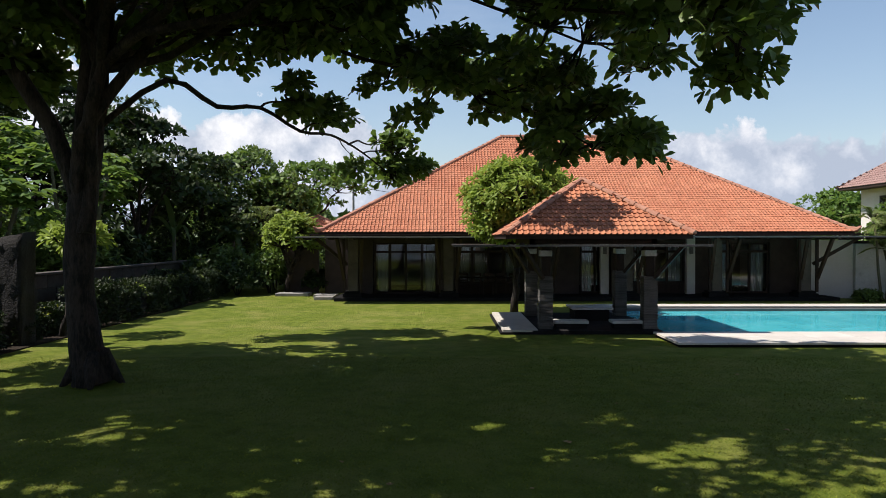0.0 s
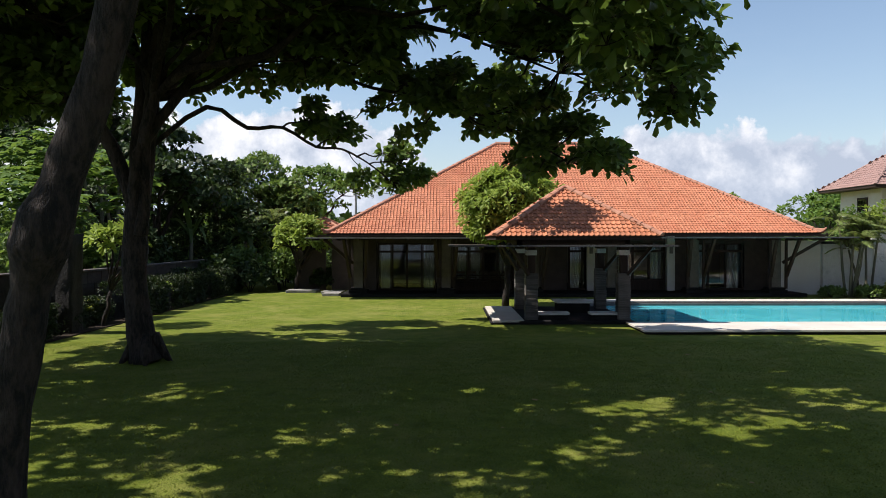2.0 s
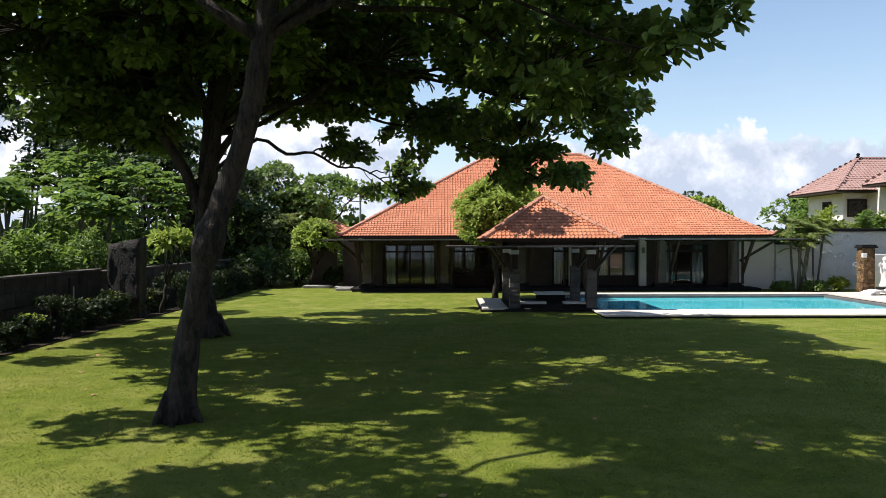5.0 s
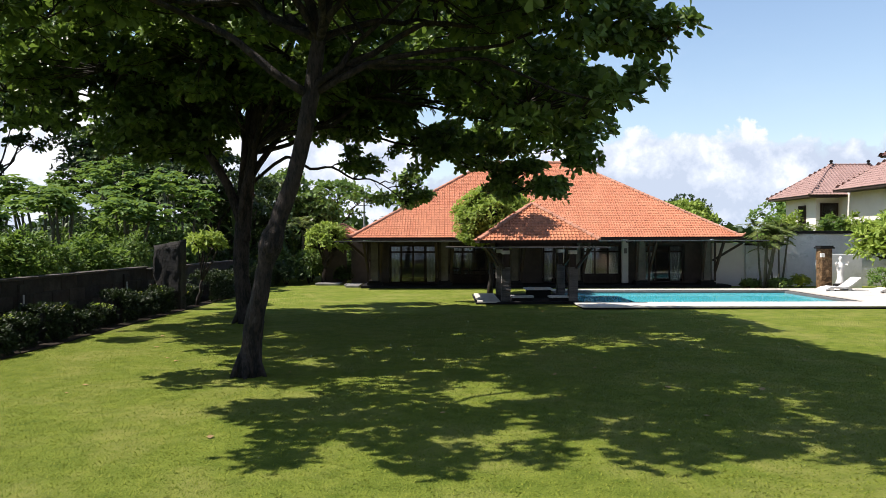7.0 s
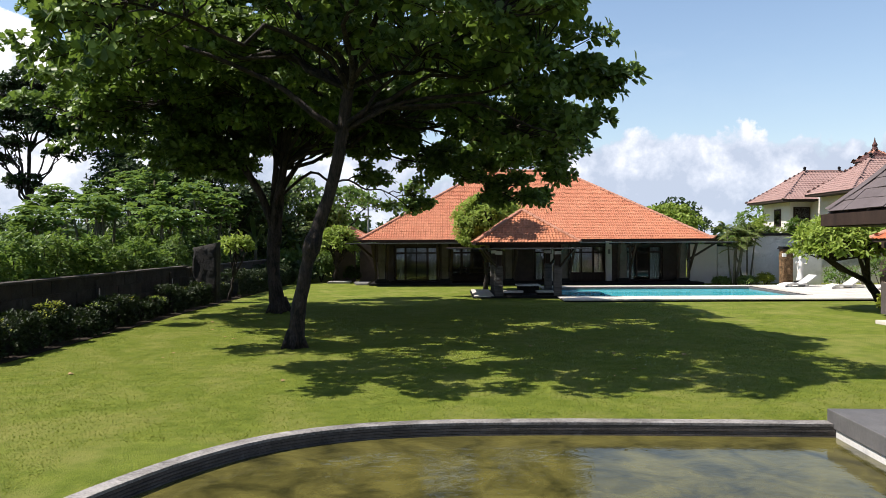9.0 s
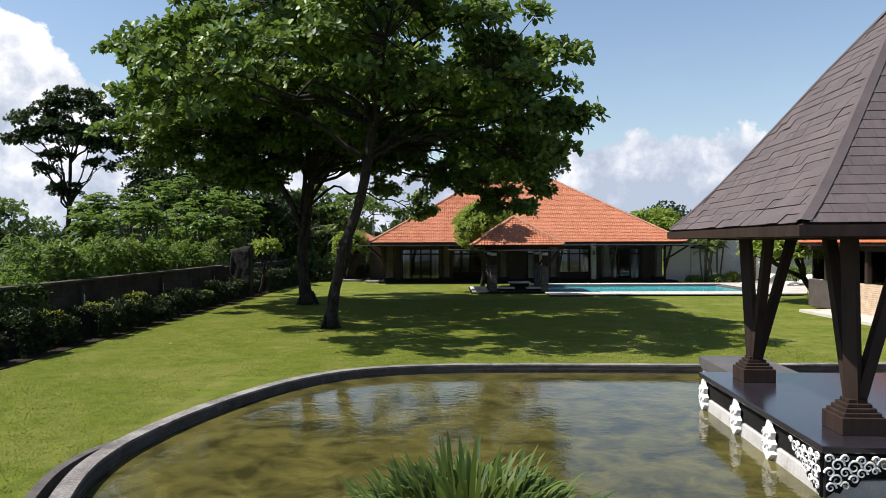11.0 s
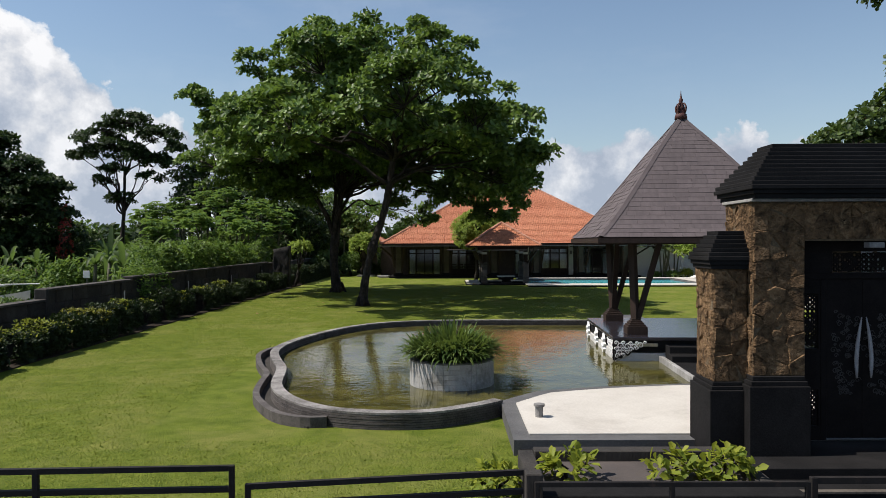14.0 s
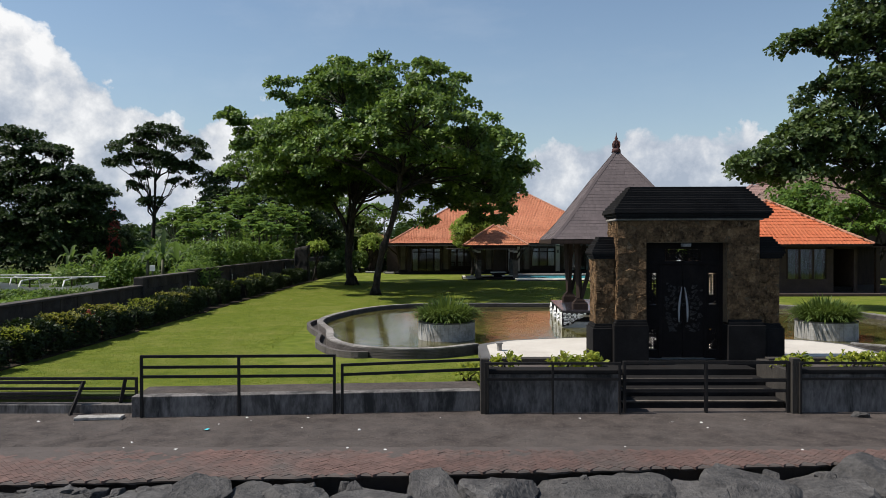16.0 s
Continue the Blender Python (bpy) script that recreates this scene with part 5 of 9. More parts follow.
def make_pavilion():
    """The pyramid-roofed pavilion on a black stage in the pond."""
    p = thing("pond_pavilion", "open pavilion with steep grey shingled roof on black stage", "pavilion", (6.42, -10.55, 0))
    b = 2.13
    TOP = 0.66
    part("stage", boxes([(-b, b, -b, b, 0.02, 0.28)], 0.01, PAV), M_COPING, p, "pale stained concrete stage foot")
    part("stage_side", boxes([(-b + 0.03, b - 0.03, -b + 0.03, b - 0.03, 0.30, 0.575)], 0.0, PAV), M_LAVA, p, "black stone stage side")
    part("floor", box(-b - 0.04, b + 0.04, -b - 0.04, b + 0.04, 0.58, TOP, 0.012, PAV), M_TERRAZZO, p, "polished black floor")
    part("back_landing", box(-1.25, 0.0, b + 0.05, b + 3.15, 0.20, 0.44, 0.012, PAV), M_LAVA_STEP, p, "dark stone landing towards the lawn")
    part("landing_foot", box(-1.22, -0.03, b + 0.05, b + 3.12, 0.02, 0.20, 0.0, PAV), M_COPING, p, "pale stained landing foot")
    # steps to the front and the walkway to the terrace
    part("steps", boxes([(-0.95, 1.1, -b - 0.42, -b - 0.04, 0.02, 0.49), (-1.0, 1.1, -b - 0.82, -b - 0.42, 0.02, 0.34)], 0.008, PAV), M_LAVA, p, "dark stone steps")
    part("walkway", box(-1.0, 1.1, -b - 3.6, -b - 0.82, 0.02, 0.20, 0.01, PAV), M_LAVA, p, "dark stone walkway")
    for x0, x1 in ((-1.1, -1.002), (1.102, 1.2)):
        part("walkway_kerb", box(x0, x1, -b - 3.6, -b - 0.05, 0.02, 0.225, 0.01, PAV), M_CONCRETE, p, "pale concrete kerb")
    # carved white scrolls on the stage's corners and sides
    rng = np.random.default_rng(8)

    def scroll(bm, u, v, r, ux, n, turn=1):
        """A spiral of carved stone in the plane spanned by ux and up."""
        pts = []
        for k in range(15):
            a = k / 14 * math.pi * 2.6
            rr = r * (1 - k / 17)
            pts.append(u + ux * (rr * math.cos(a) * turn) + Vector((0, 0, rr * math.sin(a))) + n * 0.02)
        tube(bm, pts, [0.014 - 0.0006 * k for k in range(15)], 6)
    def plaque(pts, at, ux, n, depth=0.04):
        """A carved plate of the given outline (u, z), standing on a face."""
        bm = bmesh.new()
        a = [bm.verts.new(at + ux * u + Vector((0, 0, w)) + n * 0.004) for u, w in pts]
        c = [bm.verts.new(at + ux * u * 0.88 + Vector((0, 0, w * 0.96 + 0.01)) + n * depth) for u, w in pts]
        bm.faces.new(c)
        for k in range(len(pts)):
            bm.faces.new((a[k], a[(k + 1) % len(pts)], c[(k + 1) % len(pts)], c[k]))
        bmesh.ops.recalc_face_normals(bm, faces=bm.faces[:])
        return bm
    flame = [(-0.10, 0.14), (0.0, 0.06), (0.10, 0.13), (0.17, 0.20), (0.12, 0.24), (0.19, 0.33), (0.13, 0.37), (0.15, 0.47), (0.06, 0.50), (0.0, 0.60), (-0.07, 0.50), (-0.15, 0.46), (-0.12, 0.37), (-0.19, 0.32), (-0.12, 0.24), (-0.17, 0.19)]
    for s in (-1, 1):
        for n, ux, corner in ((Vector((0, -1, 0)), Vector((-s, 0, 0)), Vector((s * b, -b, 0))), (Vector((s, 0, 0)), Vector((0, 1, 0)), Vector((s * b, -b, 0)))):
            bm = plaque([(0.0, 0.10), (0.10, 0.17), (0.17, 0.15), (0.24, 0.25), (0.34, 0.22), (0.40, 0.31), (0.50, 0.33), (0.55, 0.43), (0.50, 0.52), (0.36, 0.56), (0.0, 0.575)], corner, ux, n)
            bm.transform(PAV)
            ground_slab = part("carving_ground", bm, M_LAVA, p, "dark ground of the carving")
            for cu, cv, r, tn in ((0.12, 0.46, 0.075, 1), (0.11, 0.30, 0.07, -1), (0.29, 0.44, 0.08, 1), (0.29, 0.31, 0.055, -1), (0.44, 0.44, 0.065, 1), (0.60, 0.47, 0.075, -1), (0.70, 0.53, 0.04, 1), (0.03, 0.53, 0.05, 1), (0.04, 0.38, 0.06, -1), (0.05, 0.22, 0.06, 1), (0.20, 0.38, 0.06, 1), (0.20, 0.24, 0.05, -1), (0.20, 0.53, 0.045, -1), (0.37, 0.37, 0.06, 1), (0.37, 0.51, 0.05, -1), (0.51, 0.40, 0.045, 1), (0.52, 0.52, 0.04, -1)):
                bm = bmesh.new()
                scroll(bm, corner + ux * cu + Vector((0, 0, cv)) + n * 0.03, 0, r, ux, n, tn)
                bm.transform(PAV)
                part("carved_scroll", bm, M_CARVING, ground_slab)
        for yy in (-0.75, 0.45, b - 0.2):
            at, n, ux = Vector((s * b, yy, 0)), Vector((s, 0, 0)), Vector((0, 1, 0))
            bm = plaque(flame, at, ux, n, 0.06)
            for e in (-1, 1):
                for zz, r in ((0.26, 0.05), (0.40, 0.045)):
                    scroll(bm, at + ux * e * 0.07 + Vector((0, 0, zz)) + n * 0.05, 0, r, ux, n, e)
            bm.transform(PAV)
            part("side_carving", bm, M_CARVING, p, "white carved leaf")
    part("name_plate", boxes([(-1.75, -1.12, -b - 0.025, -b, 0.44, 0.51)] + [(-1.72 + k * 0.085, -1.66 + k * 0.085, -b - 0.04, -b - 0.025, 0.445, 0.505) for k in range(7)], 0, PAV), M_GILT, p, "pale carved stone strip")
    # four stepped feet with three splayed timbers each
    S = 1.51
    for sx in (-1, 1):
        for sy in (-1, 1):
            x, y = sx * S, sy * S
            foot = part("foot", boxes([(x - 0.245 + 0.035 * k, x + 0.245 - 0.035 * k, y - 0.245 + 0.035 * k, y + 0.245 - 0.035 * k, TOP + h0, TOP + h1) for k, (h0, h1) in enumerate(((0, 0.20), (0.20, 0.245), (0.245, 0.29), (0.29, 0.335), (0.335, 0.38)))], 0.006, PAV), M_DARKWOOD, p, "stepped dark timber foot")
            for (tx, ty, w) in ((x + sx * 0.10, y + sy * 0.10, 0.15), (x - sx * 0.62, y, 0.125), (x, y - sy * 0.62, 0.125)):
                bm = bmesh.new()
                a = Vector((x + (tx - x) * 0.08, y + (ty - y) * 0.08, TOP + 0.34))
                beam(bm, a, (tx, ty, 3.02), w, w)
                bm.transform(PAV)
                part("post", bm, M_DARKWOOD, foot, "splayed dark timber post")
    # roof: a steep pyramid whose lower edge kicks outward
    E, ZE, ZT = 2.55, 3.02, 6.24
    prof = [(0.0, ZE), (0.10, ZE + 0.25), (0.22, ZE + 0.61), (0.36, ZE + 1.07), (0.70, ZE + 2.25), (1.0, ZT)]

    def inset(f):
        return E * (1 - f)

    def height(f):
        for (f0, z0), (f1, z1) in zip(prof, prof[1:]):
            if f <= f1:
                return z0 + (z1 - z0) * (f - f0) / (f1 - f0)
        return ZT
    bm = bmesh.new()
    rings = []
    for f, z in [(0.0, ZE - 0.12)] + prof[:-1] + [(0.975, height(0.975))]:
        e = inset(f)
        rings.append([bm.verts.new((sx * e, sy * e, z - 0.02)) for sx, sy in ((-1, -1), (1, -1), (1, 1), (-1, 1))])
    bm.faces.new(list(reversed(rings[0])))
    for a, c in zip(rings, rings[1:]):
        for k in range(4):
            bm.faces.new((a[k], a[(k + 1) % 4], c[(k + 1) % 4], c[k]))
    bm.faces.new(rings[-1])
    bm.transform(PAV)
    roof = part("roof", bm, M_DARKWOOD, p, "steep pyramid roof of grey-brown shingles")
    part("eave_beam", boxes([(-1.95, 1.95, -1.75, -1.58, 2.86, 3.0), (-1.95, 1.95, 1.58, 1.75, 2.86, 3.0), (-1.75, -1.58, -1.58, 1.58, 2.86, 3.0), (1.58, 1.75, -1.58, 1.58, 2.86, 3.0)], 0, PAV), M_DARKWOOD, p)
    for side in range(4):
        part("fascia", box(-E + 0.02, E + 0.03, -E - 0.03, -E + 0.02, ZE - 0.13, ZE - 0.015, 0, PAV @ pose(0, 0, 0, 0, 0, 90 * side)), M_DARKWOOD, p, "dark eave board")
    # shingles in courses of equal slope length
    fs, f = [], 0.0
    while f < 0.965:
        fs.append(f)
        g0, zz = f, height(f)
        while g0 < 1 and math.hypot(inset(f) - inset(g0), height(g0) - zz) < 0.140:
            g0 += 0.002
        f = g0
    w = 0.30
    sh = bpy.data.meshes.new("shingle")
    bm = bmesh.new()
    add_box(bm, -0.5, 0.5, 0.0, 0.155, 0.0, 0.009)
    for vv in bm.verts:
        if vv.co.y < 0.01:
            vv.co.z += 0.006
    bm.to_mesh(sh)
    bm.free()
    sh2 = sh.copy()
    sh.materials.append(M_SHINGLE)
    sh2.materials.append(M_SHINGLE_FIELD)
    count, rest = 0, []
    for side in (3, 0, 1, 2):
        turn = pose(0, 0, 0, 0, 0, 90 * side)
        for i, f in enumerate(fs):
            f2 = fs[i + 1] if i + 1 < len(fs) else 0.975
            a = Vector((0, -inset(f), height(f)))
            up = (Vector((0, -inset(f2), height(f2))) - a).normalized()
            nor = Vector((1, 0, 0)).cross(up)
            base = Matrix((Vector((1, 0, 0)), up, nor)).transposed().to_4x4()
            e = inset(f2) + 0.02
            x = -e - rng.uniform(0, w)
            while x < e:
                ww = w * rng.uniform(0.75, 1.35)
                x0, x1 = max(x, -e), min(x + ww, e)
                if x1 - x0 > 0.03:
                    m = PAV @ turn @ Matrix.Translation(a + Vector(((x0 + x1) / 2, 0, 0)) + nor * (0.004 + rng.uniform(0, 0.004))) @ base @ Matrix.Diagonal((x1 - x0 - 0.004, 1, 1, 1))
                    if count < 298 and side in (0,) :
                        piece("shingle", sh, roof, m)
                        count += 1
                    else:
                        rest.append(m)
                x += ww
    fld = tiles_field(rest, sh2, rng, "shingles", M_SHINGLE_FIELD)
    tagged(fix("shingles", fld, M_SHINGLE_FIELD, roof), kind="stuff")
    for sx, sy in ((-1, -1), (1, -1), (1, 1), (-1, 1)):
        bm = bmesh.new()
        line = [Vector((sx * inset(f), sy * inset(f), height(f) + 0.03)) for f in fs[::1]] + [Vector((sx * 0.04, sy * 0.04, ZT + 0.02))]
        o, sd2 = Vector((sx, sy, 0)).normalized(), Vector((sx, -sy, 0)).normalized() * 0.08
        rows = [[bm.verts.new(p) for p in (a + sd2 - o * 0.06 + Vector((0, 0, 0.0)), a + o * 0.008 + Vector((0, 0, 0.014)), a - sd2 - o * 0.06)] for a in line]
        for r, s2 in zip(rows, rows[1:]):
            bm.faces.new((r[0], r[1], s2[1], s2[0]))
            bm.faces.new((r[1], r[2], s2[2], s2[1]))
        bm.transform(PAV)
        part("hip_capping", bm, M_SHINGLE_FIELD, roof, "shingled hip capping")
    # red carved crown on the tip
    bm = bmesh.new()
    lathe(bm, [(0.17, -0.06), (0.15, 0.06), (0.11, 0.10), (0.10, 0.20), (0.12, 0.24), (0.06, 0.30), (0.045, 0.40), (0.06, 0.45), (0.03, 0.50), (0.012, 0.62), (0.004, 0.70)], (0, 0, ZT - 0.02), 12)
    for k in range(4):
        a = k * math.pi / 2 + math.pi / 4
        o = Vector((math.cos(a), math.sin(a), 0))
        tube(bm, [o * 0.10 + Vector((0, 0, ZT + 0.05)), o * 0.145 + Vector((0, 0, ZT + 0.16)), o * 0.15 + Vector((0, 0, ZT + 0.25)), o * 0.10 + Vector((0, 0, ZT + 0.33)), o * 0.05 + Vector((0, 0, ZT + 0.34))], [0.03, 0.03, 0.026, 0.024, 0.02], 6)
    bm.transform(PAV)
    part("roof_crown", bm, M_RED, p, "dark red carved roof crown", smooth=True)
    return p


make_pavilion()


def make_terrace():
    """The rounded cream terrace between gate and pond."""
    t = thing("gate_terrace", "rounded cream stone terrace edged in dark stone behind the gate", "terrace", (AXIS, -18, 0), kind="structure")
    for name, r, z0, z1, mtl, lab in (("edge", 0.0, 0.0, 0.215, M_LAVA_STEP, "dark stone edge"), ("paving", 0.24, 0.215, 0.24, M_DECK, "cream stone paving")):
        bm = bmesh.new()
        n = 40
        pts = []
        for k in range(n + 1):
            f = k / n * 2 - 1
            x = AXIS + f * (4.9 - r)
            y = -15.85 - 1.0 * abs(f) ** 2.2 - (0.5 * max(0, abs(f) - 0.86) / 0.14) - r
            pts.append((x, y))
        pts += [(AXIS + 4.9 - r, -19.75 + r), (AXIS - 4.9 + r, -19.75 + r)]
        lo = [bm.verts.new((*p, z0)) for p in pts]
        hi = [bm.verts.new((*p, z1)) for p in pts]
        bm.faces.new(hi)
        for k in range(len(pts)):
            bm.faces.new((lo[k], hi[k], hi[(k + 1) % len(pts)], lo[(k + 1) % len(pts)]))
        bmesh.ops.recalc_face_normals(bm, faces=bm.faces[:])
        part(name, bm, mtl, t, lab)


make_terrace()


def rubble_face(owner, name, origin, ux, uz, w, h, seed, cell=0.2, out=None):
    """Uneven field stones fitted to one another over a flat face, with mortar between."""
    rng = np.random.default_rng(seed)
    n, ux, uz, origin = Vector(out), Vector(ux), Vector(uz), Vector(origin)
    nx, nz = max(1, round(w / cell / 1.1)), max(1, round(h / cell))
    sites = [((i + 0.5 + rng.uniform(-0.42, 0.42)) * w / nx, (j + 0.5 + rng.uniform(-0.42, 0.42)) * h / nz) for j in range(nz) for i in range(nx)]
    for k, (sx, sz) in enumerate(sites):
        poly = [(0.0, 0.0), (w, 0.0), (w, h), (0.0, h)]
        for j, (tx, tz) in enumerate(sites):
            if j == k or (tx - sx) ** 2 + (tz - sz) ** 2 > (4 * cell) ** 2:
                continue
            ax, az = tx - sx, tz - sz
            mid = (ax * (sx + tx) + az * (sz + tz)) / 2
            cut = []
            for p, q in zip(poly, poly[1:] + poly[:1]):
                dp, dq = ax * p[0] + az * p[1] - mid, ax * q[0] + az * q[1] - mid
                if dp <= 0:
                    cut.append(p)
                if (dp < 0) != (dq < 0) and abs(dp - dq) > 1e-9:
                    f = dp / (dp - dq)
                    cut.append((p[0] + (q[0] - p[0]) * f, p[1] + (q[1] - p[1]) * f))
            poly = cut
            if len(poly) < 3:
                break
        if len(poly) < 3:
            continue
        cx, cz = sum(p[0] for p in poly) / len(poly), sum(p[1] for p in poly) / len(poly)
        size = max(0.04, max(math.hypot(p[0] - cx, p[1] - cz) for p in poly))
        tight = 1 - 0.0015 / size
        d = rng.uniform(0.006, 0.026)
        tx, tz = rng.normal(0, 0.07), rng.normal(0, 0.07)
        bm = bmesh.new()
        back, mid_, top = [], [], []
        for px, pz in poly:
            ex, ez = (px - cx) * tight, (pz - cz) * tight
            c = origin + ux * cx + uz * cz
            back.append(bm.verts.new(c + ux * ex + uz * ez))
            mid_.append(bm.verts.new(c + ux * ex * 0.98 + uz * ez * 0.98 + n * d * 0.6))
            top.append(bm.verts.new(c + ux * ex * 0.86 + uz * ez * 0.86 + n * (d + ex * tx + ez * tz + rng.uniform(-0.003, 0.003))))
        m = len(poly)
        for i in range(m):
            o = (i + 1) % m
            bm.faces.new((back[i], back[o], mid_[o], mid_[i]))
            bm.faces.new((mid_[i], mid_[o], top[o], top[i]))
        bm.faces.new(top)
        bmesh.ops.recalc_face_normals(bm, faces=bm.faces[:])
        part(name, bm, M_YELLOWSTONE, owner)


def cornice(rows, m=None):
    """Stacked slabs that step in or out."""
    return boxes(rows, 0.008, m)


def make_gate():
    g = thing("gate", "tall yellow field stone gateway with black stepped cornice", "gate", (5.75, -20.1, 0.0))
    x0, x1, y0, y1 = 4.12, 7.30, -20.36, -19.50
    PL = 0.20
    ox0, ox1, oz = 4.78, 6.58, 2.92
    body = part("masonry", boxes([(x0, ox0, y0 + 0.03, y1, PL, 3.42), (ox1, x1, y0 + 0.03, y1, PL, 3.42), (ox0, ox1, y0 + 0.03, y1, oz, 3.42)]), M_STONEJOINT, g, "mortared stone masonry")
    wing = part("wing_masonry", boxes([(3.67, 4.10, -20.20, -19.62, PL, 2.56), (7.32, 7.80, -20.20, -19.62, PL, 2.56)]), M_STONEJOINT, g, "lower side piers of stone")
    # black stepped feet
    for r in [(x0 - 0.09, ox0 + 0.02, y0 - 0.10, y1 + 0.08, 0.0, 1.08), (x0 - 0.06, ox0, y0 - 0.07, y1 + 0.06, 1.08, 1.14), (x0 - 0.03, ox0 - 0.02, y0 - 0.04, y1 + 0.04, 1.14, 1.20), (ox1 - 0.02, x1 + 0.09, y0 - 0.10, y1 + 0.08, 0.0, 1.08), (ox1, x1 + 0.06, y0 - 0.07, y1 + 0.06, 1.08, 1.14), (ox1 + 0.02, x1 + 0.03, y0 - 0.04, y1 + 0.04, 1.14, 1.20)]:
        part("foot_block", box(*r, 0.008), M_LAVA, g, "black stone foot block")
    for r in [(3.59, x0 - 0.092, -20.30, -19.54, 0.0, 1.00), (3.62, x0 - 0.092, -20.27, -19.57, 1.00, 1.05), (3.645, x0 - 0.092, -20.235, -19.60, 1.05, 1.10), (x1 + 0.092, 7.88, -20.30, -19.54, 0.0, 1.00), (x1 + 0.092, 7.85, -20.27, -19.57, 1.00, 1.05), (x1 + 0.092, 7.825, -20.235, -19.60, 1.05, 1.10)]:
        part("wing_foot_block", box(*r, 0.008), M_LAVA, g, "black stone foot block")
    # cornice and stepped roof
    roof = [(x0 - 0.05, x1 + 0.05, y0 - 0.05, y1 + 0.05, 3.42, 3.46)]
    part("string_course", boxes(roof, 0.006), M_GREYSTONE, g, "grey stone band")
    rows, z, o = [], 3.46, 0.14
    for k in range(3):
        rows.append((x0 - o + 0.10, x1 + o, y0 - o, y1 + o, z, z + 0.055))
        z += 0.055
        o += 0.035
    for k in range(10):
        o -= 0.047
        rows.append((x0 - o + 0.10, x1 + o, y0 - o * 0.9, y1 + o * 0.9, z, z + 0.056))
        z += 0.056
    for r in rows:
        part("roof_slab", box(*r, 0.008), M_LAVA, g, "black stone roof slab")
    for s, (a, b) in enumerate(((3.67, 4.10), (7.32, 7.80))):
        rows, z, o = [], 2.56, 0.05
        for k in range(3):
            rows.append((a - o if s == 0 else x1 + 0.004, x0 - 0.004 if s == 0 else b + o, -20.20 - o, -19.62 + o, z, z + 0.055))
            z += 0.055
            o += 0.025
        for k in range(6):
            o -= 0.036
            rows.append((a - o if s == 0 else x1 + 0.004, x0 - 0.004 if s == 0 else b + o, -20.20 - o, -19.62 + o, z, z + 0.055))
            z += 0.055
        for r in rows:
            part("cap_slab", box(*r, 0.008), M_LAVA, g, "black stone pier slab")
    # stones, set into the faces that show
    sd = 31
    for ow, ox, oy, w, h, ux, nn, z in ((body, x0, y0 + 0.03, ox0 - x0, 2.2, (1, 0, 0), (0, -1, 0), 1.2), (body, ox1, y0 + 0.03, x1 - ox1, 2.2, (1, 0, 0), (0, -1, 0), 1.2), (body, ox0, y0 + 0.03, ox1 - ox0, 0.48, (1, 0, 0), (0, -1, 0), 2.94), (body, x0, y1, y1 - y0 - 0.03, 0.9, (0, -1, 0), (-1, 0, 0), 2.52), (body, x0, -20.205, 0.12, 1.4, (0, -1, 0), (-1, 0, 0), 1.15), (wing, 3.67, -20.20, 0.43, 1.46, (1, 0, 0), (0, -1, 0), 1.1), (wing, 7.32, -20.20, 0.48, 1.46, (1, 0, 0), (0, -1, 0), 1.1), (wing, 3.67, -19.62, 0.58, 1.46, (0, -1, 0), (-1, 0, 0), 1.1)):
        sd += 1
        rubble_face(ow, "stone", (ox, oy, z), ux, (0, 0, 1), w, h, sd, 0.19, nn)
    # the carved door set back in its opening
    door = thing("door_1", "closed black carved double door with fretwork side lights and tusk handles", "door", (5.65, -19.95, 0.3), kind="structure")
    yd = -20.02
    part("door_frame", boxes([(ox0, ox0 + 0.10, yd - 0.06, yd + 0.1, 0.3, 2.92), (ox1 - 0.10, ox1, yd - 0.06, yd + 0.1, 0.3, 2.92), (ox0 + 0.1, ox1 - 0.1, yd - 0.06, yd + 0.1, 2.78, 2.92), (ox0 + 0.1, ox1 - 0.1, yd - 0.058, yd + 0.1, 2.42, 2.50), (ox0 + 0.34, ox0 + 0.42, yd - 0.058, yd + 0.1, 0.3, 2.42), (ox1 - 0.42, ox1 - 0.34, yd - 0.058, yd + 0.1, 0.3, 2.42), (ox0 + 0.1, ox0 + 0.34, yd - 0.055, yd + 0.1, 0.96, 1.5), (ox1 - 0.34, ox1 - 0.1, yd - 0.055, yd + 0.1, 0.96, 1.5), (ox0 + 0.1, ox0 + 0.34, yd - 0.055, yd + 0.1, 0.3, 0.48), (ox1 - 0.34, ox1 - 0.1, yd - 0.055, yd + 0.1, 0.3, 0.48), (ox0 + 0.1, ox0 + 0.34, yd - 0.055, yd + 0.1, 2.22, 2.42), (ox1 - 0.34, ox1 - 0.1, yd - 0.055, yd + 0.1, 2.22, 2.42), (ox0 + 0.1, 5.28, yd - 0.055, yd + 0.1, 2.5, 2.78), (6.07, ox1 - 0.1, yd - 0.055, yd + 0.1, 2.5, 2.78), (ox0 + 0.1, ox0 + 0.13, yd - 0.05, yd + 0.05, 0.48, 2.22), (ox0 + 0.31, ox0 + 0.34, yd - 0.05, yd + 0.05, 0.48, 2.22), (ox1 - 0.13, ox1 - 0.1, yd - 0.05, yd + 0.05, 0.48, 2.22), (ox1 - 0.34, ox1 - 0.31, yd - 0.05, yd + 0.05, 0.48, 2.22)], 0.006), M_DOOR, door)
    rng = np.random.default_rng(5)

